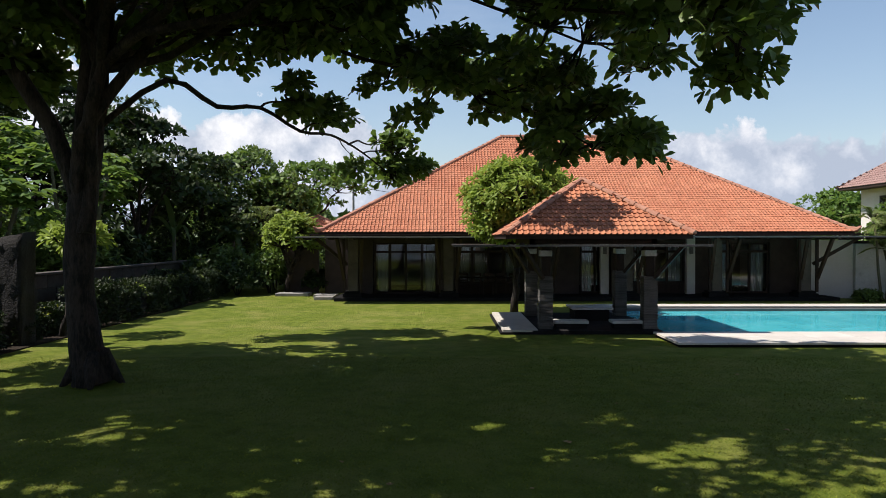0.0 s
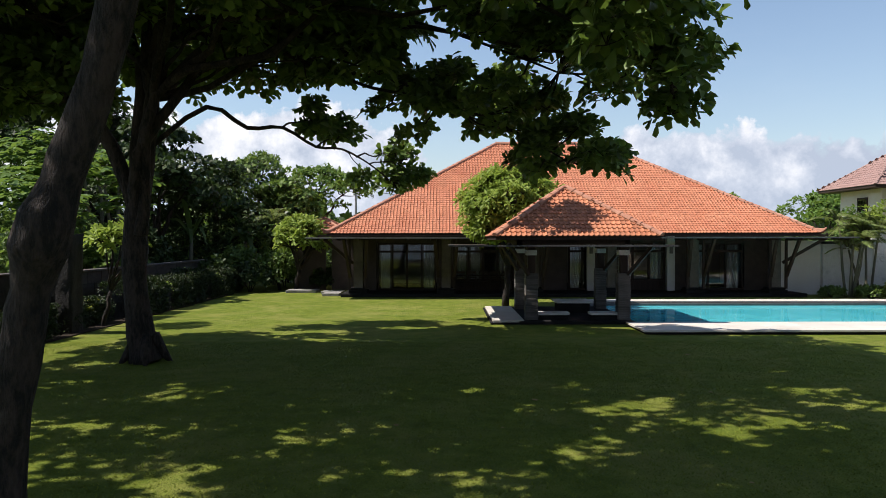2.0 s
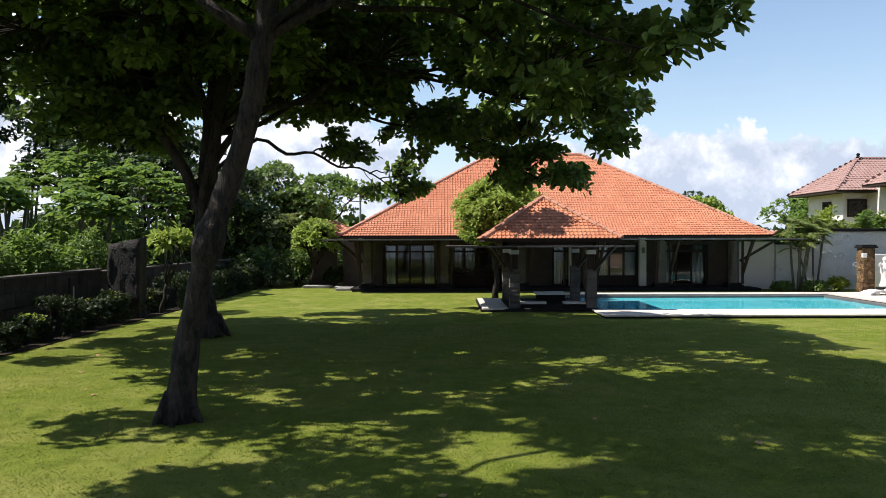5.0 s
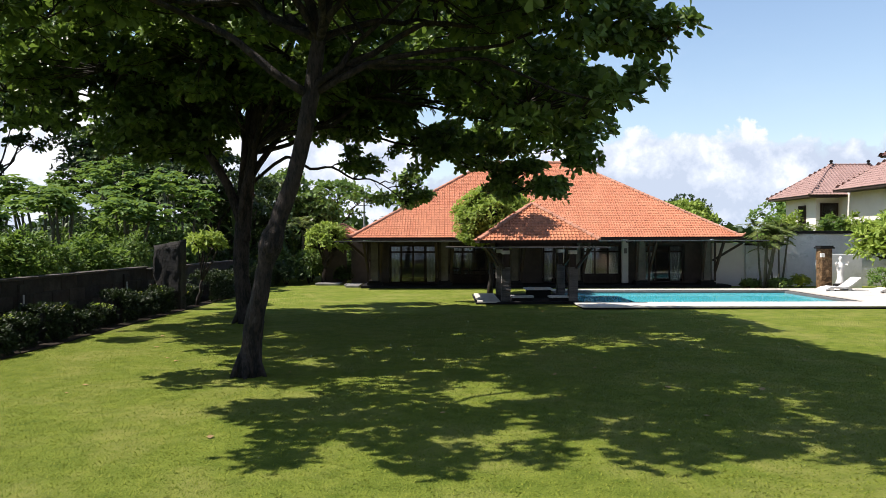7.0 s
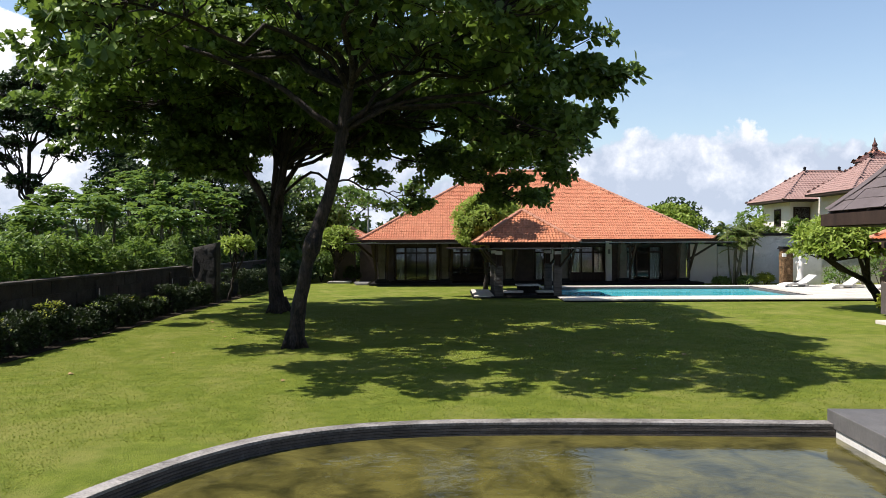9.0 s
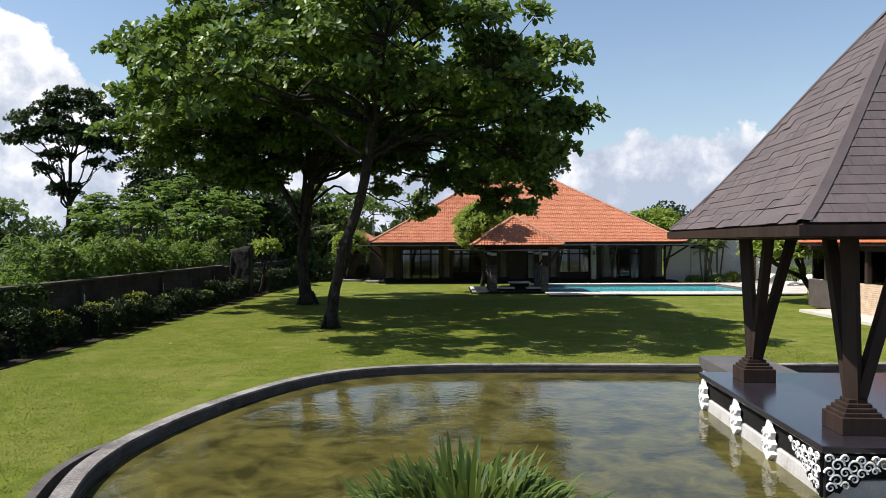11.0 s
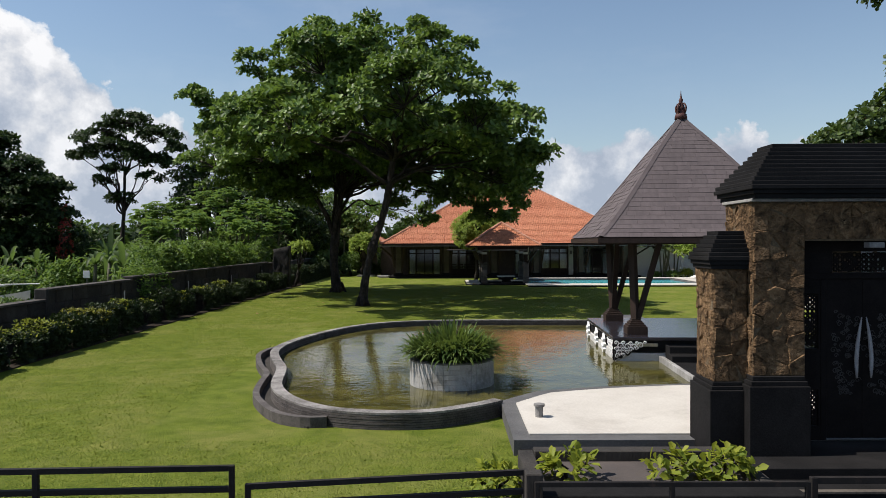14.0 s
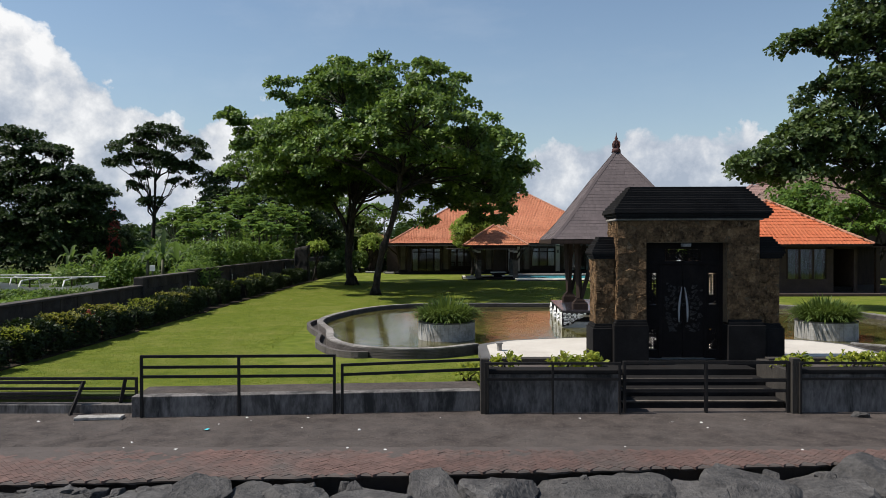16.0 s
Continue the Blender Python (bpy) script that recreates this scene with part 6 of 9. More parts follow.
    def lattice(xa, xb, za, zb):
        """Open fretwork of dark carved rings."""
        bm = bmesh.new()
        nx, nz = max(2, round((xb - xa) / 0.06)), max(2, round((zb - za) / 0.06))
        dx, dz = (xb - xa) / nx, (zb - za) / nz
        for i in range(nx):
            for j in range(nz):
                cx, cz = xa + (i + 0.5) * dx, za + (j + 0.5) * dz
                r = 0.030 * rng.uniform(0.75, 1.1)
                tube(bm, [(cx + r * math.cos(t * 1.05), yd - 0.02, cz + r * math.sin(t * 1.05)) for t in range(7)], [0.014] * 7, 4)
                if rng.uniform() < 0.3:
                    add_box(bm, cx - 0.03, cx + 0.03, yd - 0.03, yd - 0.01, cz - 0.03, cz + 0.03)
        return bm
    for xa, xb in ((ox0 + 0.13, ox0 + 0.31), (ox1 - 0.31, ox1 - 0.13)):
        part("lattice", lattice(xa, xb, 1.55, 2.20), M_DOOR, door, "open carved fretwork")
        part("lattice", lattice(xa, xb, 0.50, 0.95), M_DOOR, door, "open carved fretwork")
    part("lattice", lattice(5.30, 6.05, 2.52, 2.76), M_DOOR, door, "open carved fretwork")
    for s in (-1, 1):
        xa, xb = (5.198, 5.678) if s < 0 else (5.682, 6.162)
        leaf = part("leaf", box(xa, xb, yd - 0.03, yd + 0.03, 0.32, 2.42, 0.005), M_DOOR, door, "black carved door leaf")
        bm = bmesh.new()
        for k in range(70):
            cx, cz = (xa + xb) / 2 + rng.normal(0, 0.09), rng.uniform(0.9, 2.0)
            r = rng.uniform(0.02, 0.05)
            tube(bm, [(cx + r * (1 - t / 9) * math.cos(t * 1.0), yd - 0.038, cz + r * (1 - t / 9) * math.sin(t * 1.0)) for t in range(8)], [0.0065] * 8, 4)
        part("carving", bm, M_CARVE, leaf, "raised floral carving")
        bm = bmesh.new()
        pts = [(5.68 + s * (0.030 + 0.070 * math.sin(min(1.0, f * 1.25) * math.pi / 2) - 0.03 * max(0, f - 0.75)), yd - 0.07, 1.92 - f * 0.80) for f in (0, 0.12, 0.25, 0.4, 0.55, 0.7, 0.85, 1.0)]
        tube(bm, pts, [0.006, 0.014, 0.020, 0.025, 0.027, 0.026, 0.022, 0.012], 8)
        part("handle", bm, M_IVORY, leaf, "pale curved tusk handle", smooth=True)
    part("lamp", box(5.55, 5.75, -20.42, -20.30, 2.83, 2.90, 0.01), M_GREYSTONE, g, "small grey lintel lamp")
    return g


make_gate()


def make_steps():
    s = thing("gate_steps", "broad flight of dark stone steps up to the gate", "steps", (5.6, -21.5, -0.33), kind="structure")
    part("landing", box(3.62, 6.97, -20.93, -19.75, -0.4, 0.20, 0.01), M_LAVA, s, "dark stone landing")
    for k in range(3):
        z = 0.07 - 0.133 * k
        y1 = -20.935 - 0.44 * k
        x0, x1 = 3.63, 6.96
        st = part("step", box(x0, x1, y1 - 0.44, y1 + 0.002, -0.42, z, 0.01), M_LAVA, s, "dark stone step")
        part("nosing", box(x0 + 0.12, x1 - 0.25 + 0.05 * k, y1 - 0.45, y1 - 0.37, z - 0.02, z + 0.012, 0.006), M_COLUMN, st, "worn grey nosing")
    part("paving_strip", boxes([(1.2, 3.615, -20.89, -19.76, 0.0, 0.10), (6.975, 10.8, -20.89, -19.76, 0.0, 0.10)]), M_LAVA, s, "dark stone paving strip")
    # planter boxes of blackened concrete on both sides
    for x0, x1, nm in ((1.06, 3.62, "west"), (6.98, 13.5, "east")):
        b = thing("planter_box", "blackened concrete planter wall beside the gate steps", "planter", ((x0 + x1) / 2, -22.3, -0.33), "planter walls by the gate")
        part("front_wall", box(x0, x1, -22.62, -22.40, -0.36, 0.42, 0.015), M_DRIP, b)
        part("coping", box(x0 - 0.03, x1 + 0.03, -22.68, -22.34, 0.42, 0.50, 0.015), M_LAVA, b, "black stone coping")
        part("side_wall", boxes([(x0, x0 + 0.18, -22.40, -20.9, -0.3, 0.42), (x1 - 0.18, x1, -22.40, -20.9, -0.3, 0.42), (x0 + 0.18, x1 - 0.18, -21.1, -20.9, -0.3, 0.46)], 0.01), M_DARKCONC, b)
        part("soil", box(x0 + 0.18, x1 - 0.18, -22.40, -21.1, -0.3, 0.34), M_MORTAR, b)
        part("corner_post", boxes([(x0 - 0.10, x0 + 0.06, -22.72, -22.56, -0.33, 0.72)], 0.01), M_DARKCONC, b, "stained concrete corner post")
    return s


make_steps()


def rail_panel(name, label, x0, x1, y, z0, heights, posts, group, tilt=0.0, t=0.06):
    r = thing(name, label, "railing", ((x0 + x1) / 2, y, z0), group)
    for i in range(posts):
        x = x0 + (x1 - x0) * i / (posts - 1)
        part("post", box(x - t / 2, x + t / 2, y - t / 2, y + t / 2, z0, heights[-1] + tilt * i / (posts - 1), 0.006), M_BLACKIRON, r)
    for h in heights:
        bm = bmesh.new()
        beam(bm, (x0 - 0.02, y, h - t / 2), (x1 + 0.02, y, h - t / 2 + tilt), t * 0.9, t)
        part("rail", bm, M_BLACKIRON, r)
    return r


def turned(ob, at, degrees):
    """Swings a thing about an upright line through at."""
    m = Matrix.Translation(at) @ pose(0, 0, 0, 0, 0, degrees) @ Matrix.Translation(-Vector(at))
    ob.matrix_basis = m @ Matrix.Translation(ob.location)


def make_street_edge():
    hinge = (-2.4, -22.62, 0.0)
    w = thing("retaining_wall", "low stained concrete retaining wall along the lane", "wall", (-2, -22.6, -0.33), kind="structure")
    part("wall_body", box(-5.62, 1.0, -22.72, -22.45, -0.36, 0.06, 0.012), M_DRIP, w, "stained concrete")
    part("gravel_strip", box(-5.6, 1.0, -22.45, -21.75, -0.1, 0.055), M_ROAD, w, "gravel strip")
    lo = thing("retaining_wall_low", "low concrete kerb wall, broken at its end", "wall", (-9, -22.6, -0.33), kind="structure")
    part("wall_body", box(-40, -5.7, -22.66, -22.42, -0.36, -0.16, 0.012), M_DRIP, lo, "stained concrete kerb")
    part("verge_strip", box(-40, -5.66, -22.42, -22.0, -0.3, -0.012), M_FIELD, lo, "worn earth verge")
    r1 = rail_panel("railing", "black painted wooden rail fence before a low wall", -5.42, -1.84, -22.757, -0.34, (0.465, 0.645, 0.845), 3, "rail fences along the lane", tilt=-0.035, t=0.052)
    r2 = rail_panel("railing", "black painted wooden rail fence before a low wall", -1.69, 0.98, -22.757, -0.34, (0.445, 0.63), 2, "rail fences along the lane", tilt=0.065, t=0.052)
    for ob in (w, r1, r2):
        turned(ob, hinge, 4.6)
    back = rail_panel("railing", "weathered rail fence standing on a low kerb", -12.4, -5.74, -22.45, -0.33, (-0.05, 0.13, 0.33), 3, "rail fences along the lane", t=0.05)
    for name, a, b in (("leaning_post", (-6.03, -22.5, -0.16), (-5.95, -22.45, 0.31)),):
        bm = bmesh.new()
        beam(bm, a, b, 0.06, 0.06)
        part(name, bm, M_BLACKIRON, back, "slanting post")
    broken = thing("broken_railing", "broken rail fence that leans out over the lane", "railing", (-6.86, -22.78, -0.33), "rail fences along the lane")
    for name, a, b in (("post", (-6.86, -22.8, -0.34), (-6.70, -22.58, 0.28)), ("rail", (-12.3, -22.52, 0.24), (-6.68, -22.58, 0.255)), ("rail", (-12.3, -22.56, -0.02), (-6.74, -22.63, 0.06)), ("post", (-12.2, -22.6, -0.34), (-12.2, -22.52, 0.27))):
        bm = bmesh.new()
        beam(bm, a, b, 0.055, 0.055)
        part(name, bm, M_BLACKIRON, broken)
    part("kerb_slab", box(-6.6, -5.75, -22.9, -22.68, -0.33, -0.27, 0.015), M_CONCRETE, w, "pale broken concrete slab")
    rail_panel("gate_barrier", "black iron rail barrier before the gate steps", 3.72, 6.84, -22.62, -0.33, (0.12, 0.32, 0.66), 3, "barriers")
    rail_panel("railing", "rusty iron rail fence before the planter wall", 7.02, 13.4, -22.75, -0.33, (0.36, 0.66), 4, "rail fences along the lane", t=0.045)
    rail_panel("railing", "rusty iron rail fence before the planter wall", 1.06, 3.6, -22.75, -0.33, (0.36, 0.66), 3, "rail fences along the lane", t=0.045)


make_street_edge()

# ---- boundary wall on the west side ----


SLITS = (-3.8, 2.55, 8.9, 15.25)


def make_west_wall():
    w = thing("wall_west", "dark weathered boundary wall with a pale sloped coping", "wall", (-11.7, 5, 0), kind="structure")
    rng = np.random.default_rng(33)
    for y0, y1, h, courses in ((-22.4, -8.6, 1.30, 3), (-8.6, -3.0, 1.60, 4), (-3.0, 17.2, 1.70, 4), (17.2, 33.5, 1.62, 4)):
        body = part("wall_body", box(-11.85, -11.6, y0, y1, -0.2, h - 0.07, 0.01), M_DARKCONC, w, "blackened masonry")
        part("coping", box(-11.93, -11.52, y0, y1, h - 0.07, h, 0.015), M_OLDCOPING, body, "grey stained coping")
        n = int((y1 - y0) / 0.92)
        ch, cw = (h - 0.07) / courses, (y1 - y0) / n
        me = bpy.data.meshes.new("block")
        bm = box(-0.01, 0.028, -cw / 2 + 0.012, cw / 2 - 0.012, 0.012, ch - 0.012, 0.008)
        bm.to_mesh(me)
        bm.free()
        me.materials.append(M_WALLBLOCK)
        for j in range(courses):
            for i in range(n):
                y = y0 + (i + 0.5) * cw + (cw / 2 if j % 2 else 0)
                if y < y1 - cw * 0.4:
                    piece("block", me, body, pose(-11.6 + rng.uniform(-0.006, 0.008), y, j * ch))
    bm = box(-11.2, -10.15, 16.9, 17.5, -0.1, 2.62)
    bmesh.ops.subdivide_edges(bm, edges=bm.edges[:], cuts=9, use_grid_fill=True)
    for v in bm.verts:
        if v.co.z > -0.05:
            v.co += Vector((noise.noise(v.co * 3.1), noise.noise(v.co * 3.3 + Vector((9, 0, 0))), noise.noise(v.co * 2.2 + Vector((0, 9, 0))))) * 0.07
            v.co.z += 0.55 * max(0.0, v.co.z - 2.2) * (v.co.x + 10.75)
    part("tall_pier", bm, M_PIERSTONE, w, "tall rough dark stone pier", smooth=True)
    for y in SLITS:
        pil = part("pilaster", box(-11.6, -11.50, y - 0.16, y + 0.16, 0.0, 1.5, 0.01), M_WALLBLOCK, w, "shallow wall pilaster")
        part("slit_lamp", box(-11.5, -11.485, y - 0.035, y + 0.035, 0.80, 1.22, 0.004), M_COPING, pil, "pale slit wall lamp")
    part("near_pier", boxes([(-11.9, -11.5, -8.75, -8.5, -0.1, 1.60)], 0.03), M_DARKCONC, w, "stone pier")
    return w


make_west_wall()

# ---- the two great shade trees ----
A_TRUNK = [(-3.74, 3.5, 0, 0.27), (-3.69, 3.5, 0.5, 0.21), (-3.60, 3.5, 1.2, 0.18), (-3.39, 3.5, 2.2, 0.165), (-3.31, 3.45, 2.55, 0.225), (-3.22, 3.44, 2.8, 0.215), (-3.13, 3.5, 3.1, 0.165), (-2.88, 3.5, 3.8, 0.165), (-2.58, 3.5, 4.9, 0.16), (-2.38, 3.5, 6.2, 0.16), (-2.1, 3.4, 7.6, 0.11)]
A_BLOBS = [(-2.5, 3, 11.4, 3.0, 3, 1.9), (0.0, 3.2, 10.4, 2.2, 2.5, 1.8), (2.6, 4.2, 8.0, 2.0, 2.4, 1.5), (-5.3, 2.7, 11.0, 2.6, 2.7, 1.9), (-8, 2.6, 8.4, 2.4, 2.6, 1.7), (-1.5, -0.7, 8.8, 2.7, 2.0, 1.5), (-6.1, -0.8, 7.9, 2.7, 1.9, 1.4), (1.4, 0.1, 8.0, 2.2, 2.0, 1.4), (1.3, 6.6, 8.2, 2.4, 2.2, 1.7), (-0.5, 3.5, 7.9, 2.6, 2.6, 1.2), (4.3, 4.8, 7.1, 1.1, 1.3, 0.75), (-4.4, 5.4, 8.4, 2.6, 2.4, 1.4), (3.7, 4.2, 5.7, 0.9, 1.0, 0.5), (2.6, 7.0, 6.2, 1.7, 1.7, 0.9)]
A_BLOBS += [(-7.4, 6.2, 8.6, 2.4, 2.2, 1.2), (-6.4, 8.6, 7.8, 2.0, 2.0, 1.0)]
A_BLOBS += [(-9.6, 6.0, 8.0, 1.7, 1.6, 0.8)]
A_FORK, A_FORK2, A_LOW = (-2.28, 3.45, 6.7), (-2.12, 3.4, 7.5), (-2.46, 3.5, 5.6)
A_LIMBS = [(A_FORK2, 0.11), (A_FORK2, 0.10), (A_LOW, 0.085), (A_FORK, 0.12), (A_LOW, 0.10), (A_FORK, 0.09), (A_FORK, 0.09), (A_FORK, 0.08), (A_FORK, 0.09), (A_LOW, 0.08), (A_LOW, 0.07), (A_FORK, 0.09), (A_LOW, 0.06), (A_LOW, 0.07), (A_FORK, 0.09), (A_FORK, 0.07), (A_FORK, 0.07)]
broad_tree("shade_tree", "tall broad-leaved shade tree with a leaning trunk on the lawn", A_TRUNK, A_LIMBS, A_BLOBS, M_LEAF, 3, 0.37, 0.265, 8, pad=0.50, whorls=15, group="shade trees on the lawn")
B_TRUNK = [(-6.3, 12.6, 0, 0.36), (-6.4, 12.6, 0.6, 0.28), (-6.5, 12.6, 1.6, 0.25), (-6.5, 12.6, 2.6, 0.26), (-6.4, 12.6, 3.4, 0.24), (-6.2, 12.6, 5.0, 0.17), (-5.9, 12.6, 7.5, 0.12)]
B_LEFT = (-7.6, 12.5, 6.7)
B_FORK, B_MID, B_ARM = (-6.45, 12.6, 3.1), (-6.1, 12.6, 5.6), (-6.25, 12.6, 4.5)
B_BLOBS = [(-6.5, 12.5, 12.2, 3.2, 3.2, 2.1), (-2.6, 12, 11, 3, 3, 2.0), (0.8, 12.5, 8.8, 2.8, 2.8, 1.8), (2.8, 14.5, 6.9, 2.2, 2.4, 1.3), (-9.6, 12, 10.7, 2.8, 2.8, 1.7), (-12.6, 12.2, 10.0, 2.0, 2.2, 1.1), (-9.5, 9.5, 8, 2.6, 2.4, 1.7), (-3.2, 15.5, 8, 2.8, 2.6, 1.7), (0.6, 15.5, 6.0, 2.2, 2.2, 1.0), (3.0, 14.8, 4.7, 1.3, 1.6, 0.65), (-12.6, 10, 7.4, 2.0, 2, 1.3), (-4, 9, 8.7, 2.8, 2.4, 1.6), (-1.6, 20, 4.5, 0.5, 0.5, 0.35), (-7.5, 17, 8.5, 2.8, 2.6, 1.8), (-1.4, 10.5, 7.4, 2.4, 2.2, 1.0), (-10.8, 13.5, 7.6, 2.4, 2.4, 1.3)]
B_HIGH = (-5.98, 12.6, 6.9)
B_LIMBS = [(B_MID, 0.14), (B_FORK, 0.13), (B_MID, 0.10), (B_HIGH, 0.08), (B_FORK, 0.17), (B_LEFT, 0.09), (B_LEFT, 0.08), (B_MID, 0.10), (B_HIGH, 0.07), (B_HIGH, 0.06, [(-4.9, 12.9, 7.2), (-3.4, 13.3, 6.7), (-1.6, 13.9, 6.1), (0.2, 14.5, 5.9), (1.6, 14.7, 5.3)]), (B_LEFT, 0.07), (B_MID, 0.10), (B_ARM, 0.062, [(-5.1, 13.0, 5.5), (-4.5, 14.0, 5.2), (-3.9, 15.0, 5.36), (-3.3, 16.2, 5.04), (-2.8, 17.5, 5.14), (-2.2, 19.0, 4.88)]), (B_MID, 0.10), (B_MID, 0.09), (B_LEFT, 0.08)]
B_BLOBS += [(2.6, 9.8, 7.0, 2.2, 2.0, 1.2), (4.0, 9.8, 5.4, 0.8, 1.0, 0.6), (3.8, 12.0, 6.6, 1.6, 1.6, 1.0)]
B_LIMBS += [(B_MID, 0.09), ((1.0, 10.2, 6.9), 0.05), (B_MID, 0.08)]
B_BLOBS += [(-8.8, 12.8, 6.7, 2.0, 2.0, 0.9), (-10.8, 15.0, 6.9, 2.0, 2.0, 0.9), (-7.0, 13.0, 10.2, 1.6, 1.6, 1.0), (-5.5, 12.1, 9.6, 1.5, 1.5, 1.0)]
B_LIMBS += [(B_LEFT, 0.06), (B_LEFT, 0.06), (B_FORK, 0.15), ((-6.3, 12.4, 2.7), 0.15)]
B_BLOBS += [(-8.2, 11.5, 7.3, 2.0, 1.8, 1.1), (-6.6, 10.9, 7.7, 2.0, 1.6, 1.1), (-4.2, 11.5, 7.4, 2.0, 1.8, 1.0), (-2.4, 13.0, 6.8, 1.8, 1.6, 0.7), (-4.6, 14.6, 7.0, 1.8, 1.8, 0.9)]
B_LIMBS += [(B_LEFT, 0.06), (B_MID, 0.06), (B_MID, 0.06), (B_MID, 0.05), (B_MID, 0.05)]
B_BLOBS += [(0.9, 19.6, 7.0, 1.3, 0.8, 0.5), (-2.7, 17.0, 5.5, 0.45, 0.5, 0.3), (-1.3, 19.9, 5.2, 0.5, 0.5, 0.3), (-2.3, 18.4, 4.55, 0.3, 0.4, 0.22), (-0.9, 20.6, 4.7, 0.4, 0.4, 0.25), (-3.3, 15.6, 5.7, 0.5, 0.5, 0.3)]
B_LIMBS += [(B_HIGH, 0.08), ((-3.3, 16.2, 5.04), 0.028), ((-2.5, 18.2, 5.0), 0.028), ((-2.8, 17.5, 5.12), 0.022), ((-2.2, 19.0, 4.88), 0.024), ((-3.9, 15.0, 5.36), 0.03)]
B_BLOBS += [(-8.3, 13.2, 5.8, 1.3, 1.3, 0.5), (-9.8, 13.4, 6.1, 1.4, 1.4, 0.6)]
B_LIMBS += [(B_LEFT, 0.05), (B_LEFT, 0.05)]
B_BLOBS += [(-10.7, 11.0, 13.1, 1.1, 1.0, 0.9), (-13.8, 11.2, 11.4, 1.1, 1.0, 0.4)]
B_LIMBS += [((-9.0, 11.8, 9.6), 0.07), ((-10.8, 11.8, 9.8), 0.05)]
broad_tree("shade_tree", "tall broad-leaved shade tree with several upright stems on the lawn", B_TRUNK, B_LIMBS, B_BLOBS, M_LEAF, 4, 0.50, 0.265, 8, pad=0.50, whorls=15, group="shade trees on the lawn")

# ---- plants ----


def blob_tree(name, label, x, y, height, spread, leaf, seed, trunk_r=0.18, bole=0.45, lobes=7, leaf_size=0.35, density=1.0, flat=0.55, group="", leaves=7, lean=0.0, pad=0.8, whorls=12):
    """A tree of the surroundings: forked trunk and a handful of leaf masses."""
    rng = np.random.default_rng(seed)
    top = height * bole
    trunk = [(x, y, -0.1, trunk_r * 1.3), (x + rng.normal(0, 0.1), y, top * 0.4, trunk_r), (x + lean * 0.5, y, top * 0.75, trunk_r * 0.85), (x + lean, y, top, trunk_r * 0.6)]
    blobs, limbs = [], []
    for k in range(lobes):
        a = k * math.tau / max(1, lobes - 2) + rng.uniform(-0.4, 0.4)
        r = spread * (rng.uniform(0.45, 0.72) if k < lobes - 2 else rng.uniform(0, 0.3))
        s = spread * rng.uniform(0.34, 0.5)
        cz = top + (height - top) * (rng.uniform(0.3, 0.6) if k < lobes - 2 else rng.uniform(0.65, 0.8))
        blobs.append((x + lean + r * math.cos(a), y + r * math.sin(a), cz, s, s, s * flat))
        limbs.append(((x + lean, y, top * rng.uniform(0.75, 1.0)), trunk_r * 0.55))
    return broad_tree(name, label, trunk, limbs, blobs, leaf, seed, density, leaf_size, leaves, group=group, twig=0.018, pad=pad, whorls=whorls, shape=(LEAF1_V, LEAF1_Q))


def shrub(name, label, x, y, w, d, h, leaf, seed, size=0.12, count=420, z=0.0, group="", category="shrub", wide=0.6, flower=None):
    """A bush: several stems and a rough dome of small leaves."""
    rng = np.random.default_rng(seed)
    s = thing(name, label, category, (x, y, z), group)
    bm = bmesh.new()
    for k in range(5):
        a = rng.uniform(0, math.tau)
        e = Vector((x + math.cos(a) * w * 0.3, y + math.sin(a) * d * 0.3, z + h * 0.7))
        tube(bm, bent((x + math.cos(a) * 0.05, y + math.sin(a) * 0.05, z - 0.02), e, 0.05, 3, rng, 0.03), [0.025, 0.02, 0.014, 0.008], 5)
    part("stem", bm, M_BARK, s)
    n = count // 6
    dr = rng.normal(0, 1, (n, 3))
    dr /= np.linalg.norm(dr, axis=1, keepdims=True)
    dr[:, 2] = np.abs(dr[:, 2]) * 1.0 - 0.25
    lump = 1 + 0.18 * np.sin(dr[:, 0:1] * 7 + seed) * np.cos(dr[:, 1:2] * 6 - seed)
    rad = rng.uniform(0.45, 1.05, (n, 1)) ** 0.5 * lump
    tips = np.array([x, y, z + h * 0.42]) + dr * rad * np.array([w / 2, d / 2, h * 0.58])
    tips[:, 2] = np.maximum(tips[:, 2], z + 0.06)
    out = dr + np.array([0, 0, 0.5])
    v, q = rosettes(rng, tips, out, 6, size, wide)
    fix("foliage", fast_mesh("foliage", v, q), leaf, s)
    if flower:
        k = max(4, n // 7)
        idx = rng.choice(n, k, replace=False)
        v, q = rosettes(rng, tips[idx] + np.array([0, 0, 0.03]), out[idx], 5, size * 0.8, 0.9)
        tagged(fix("flower", fast_mesh("flower", v, q), flower, s), "leaves in a brighter, sunlit tone", kind="stuff")
    return s


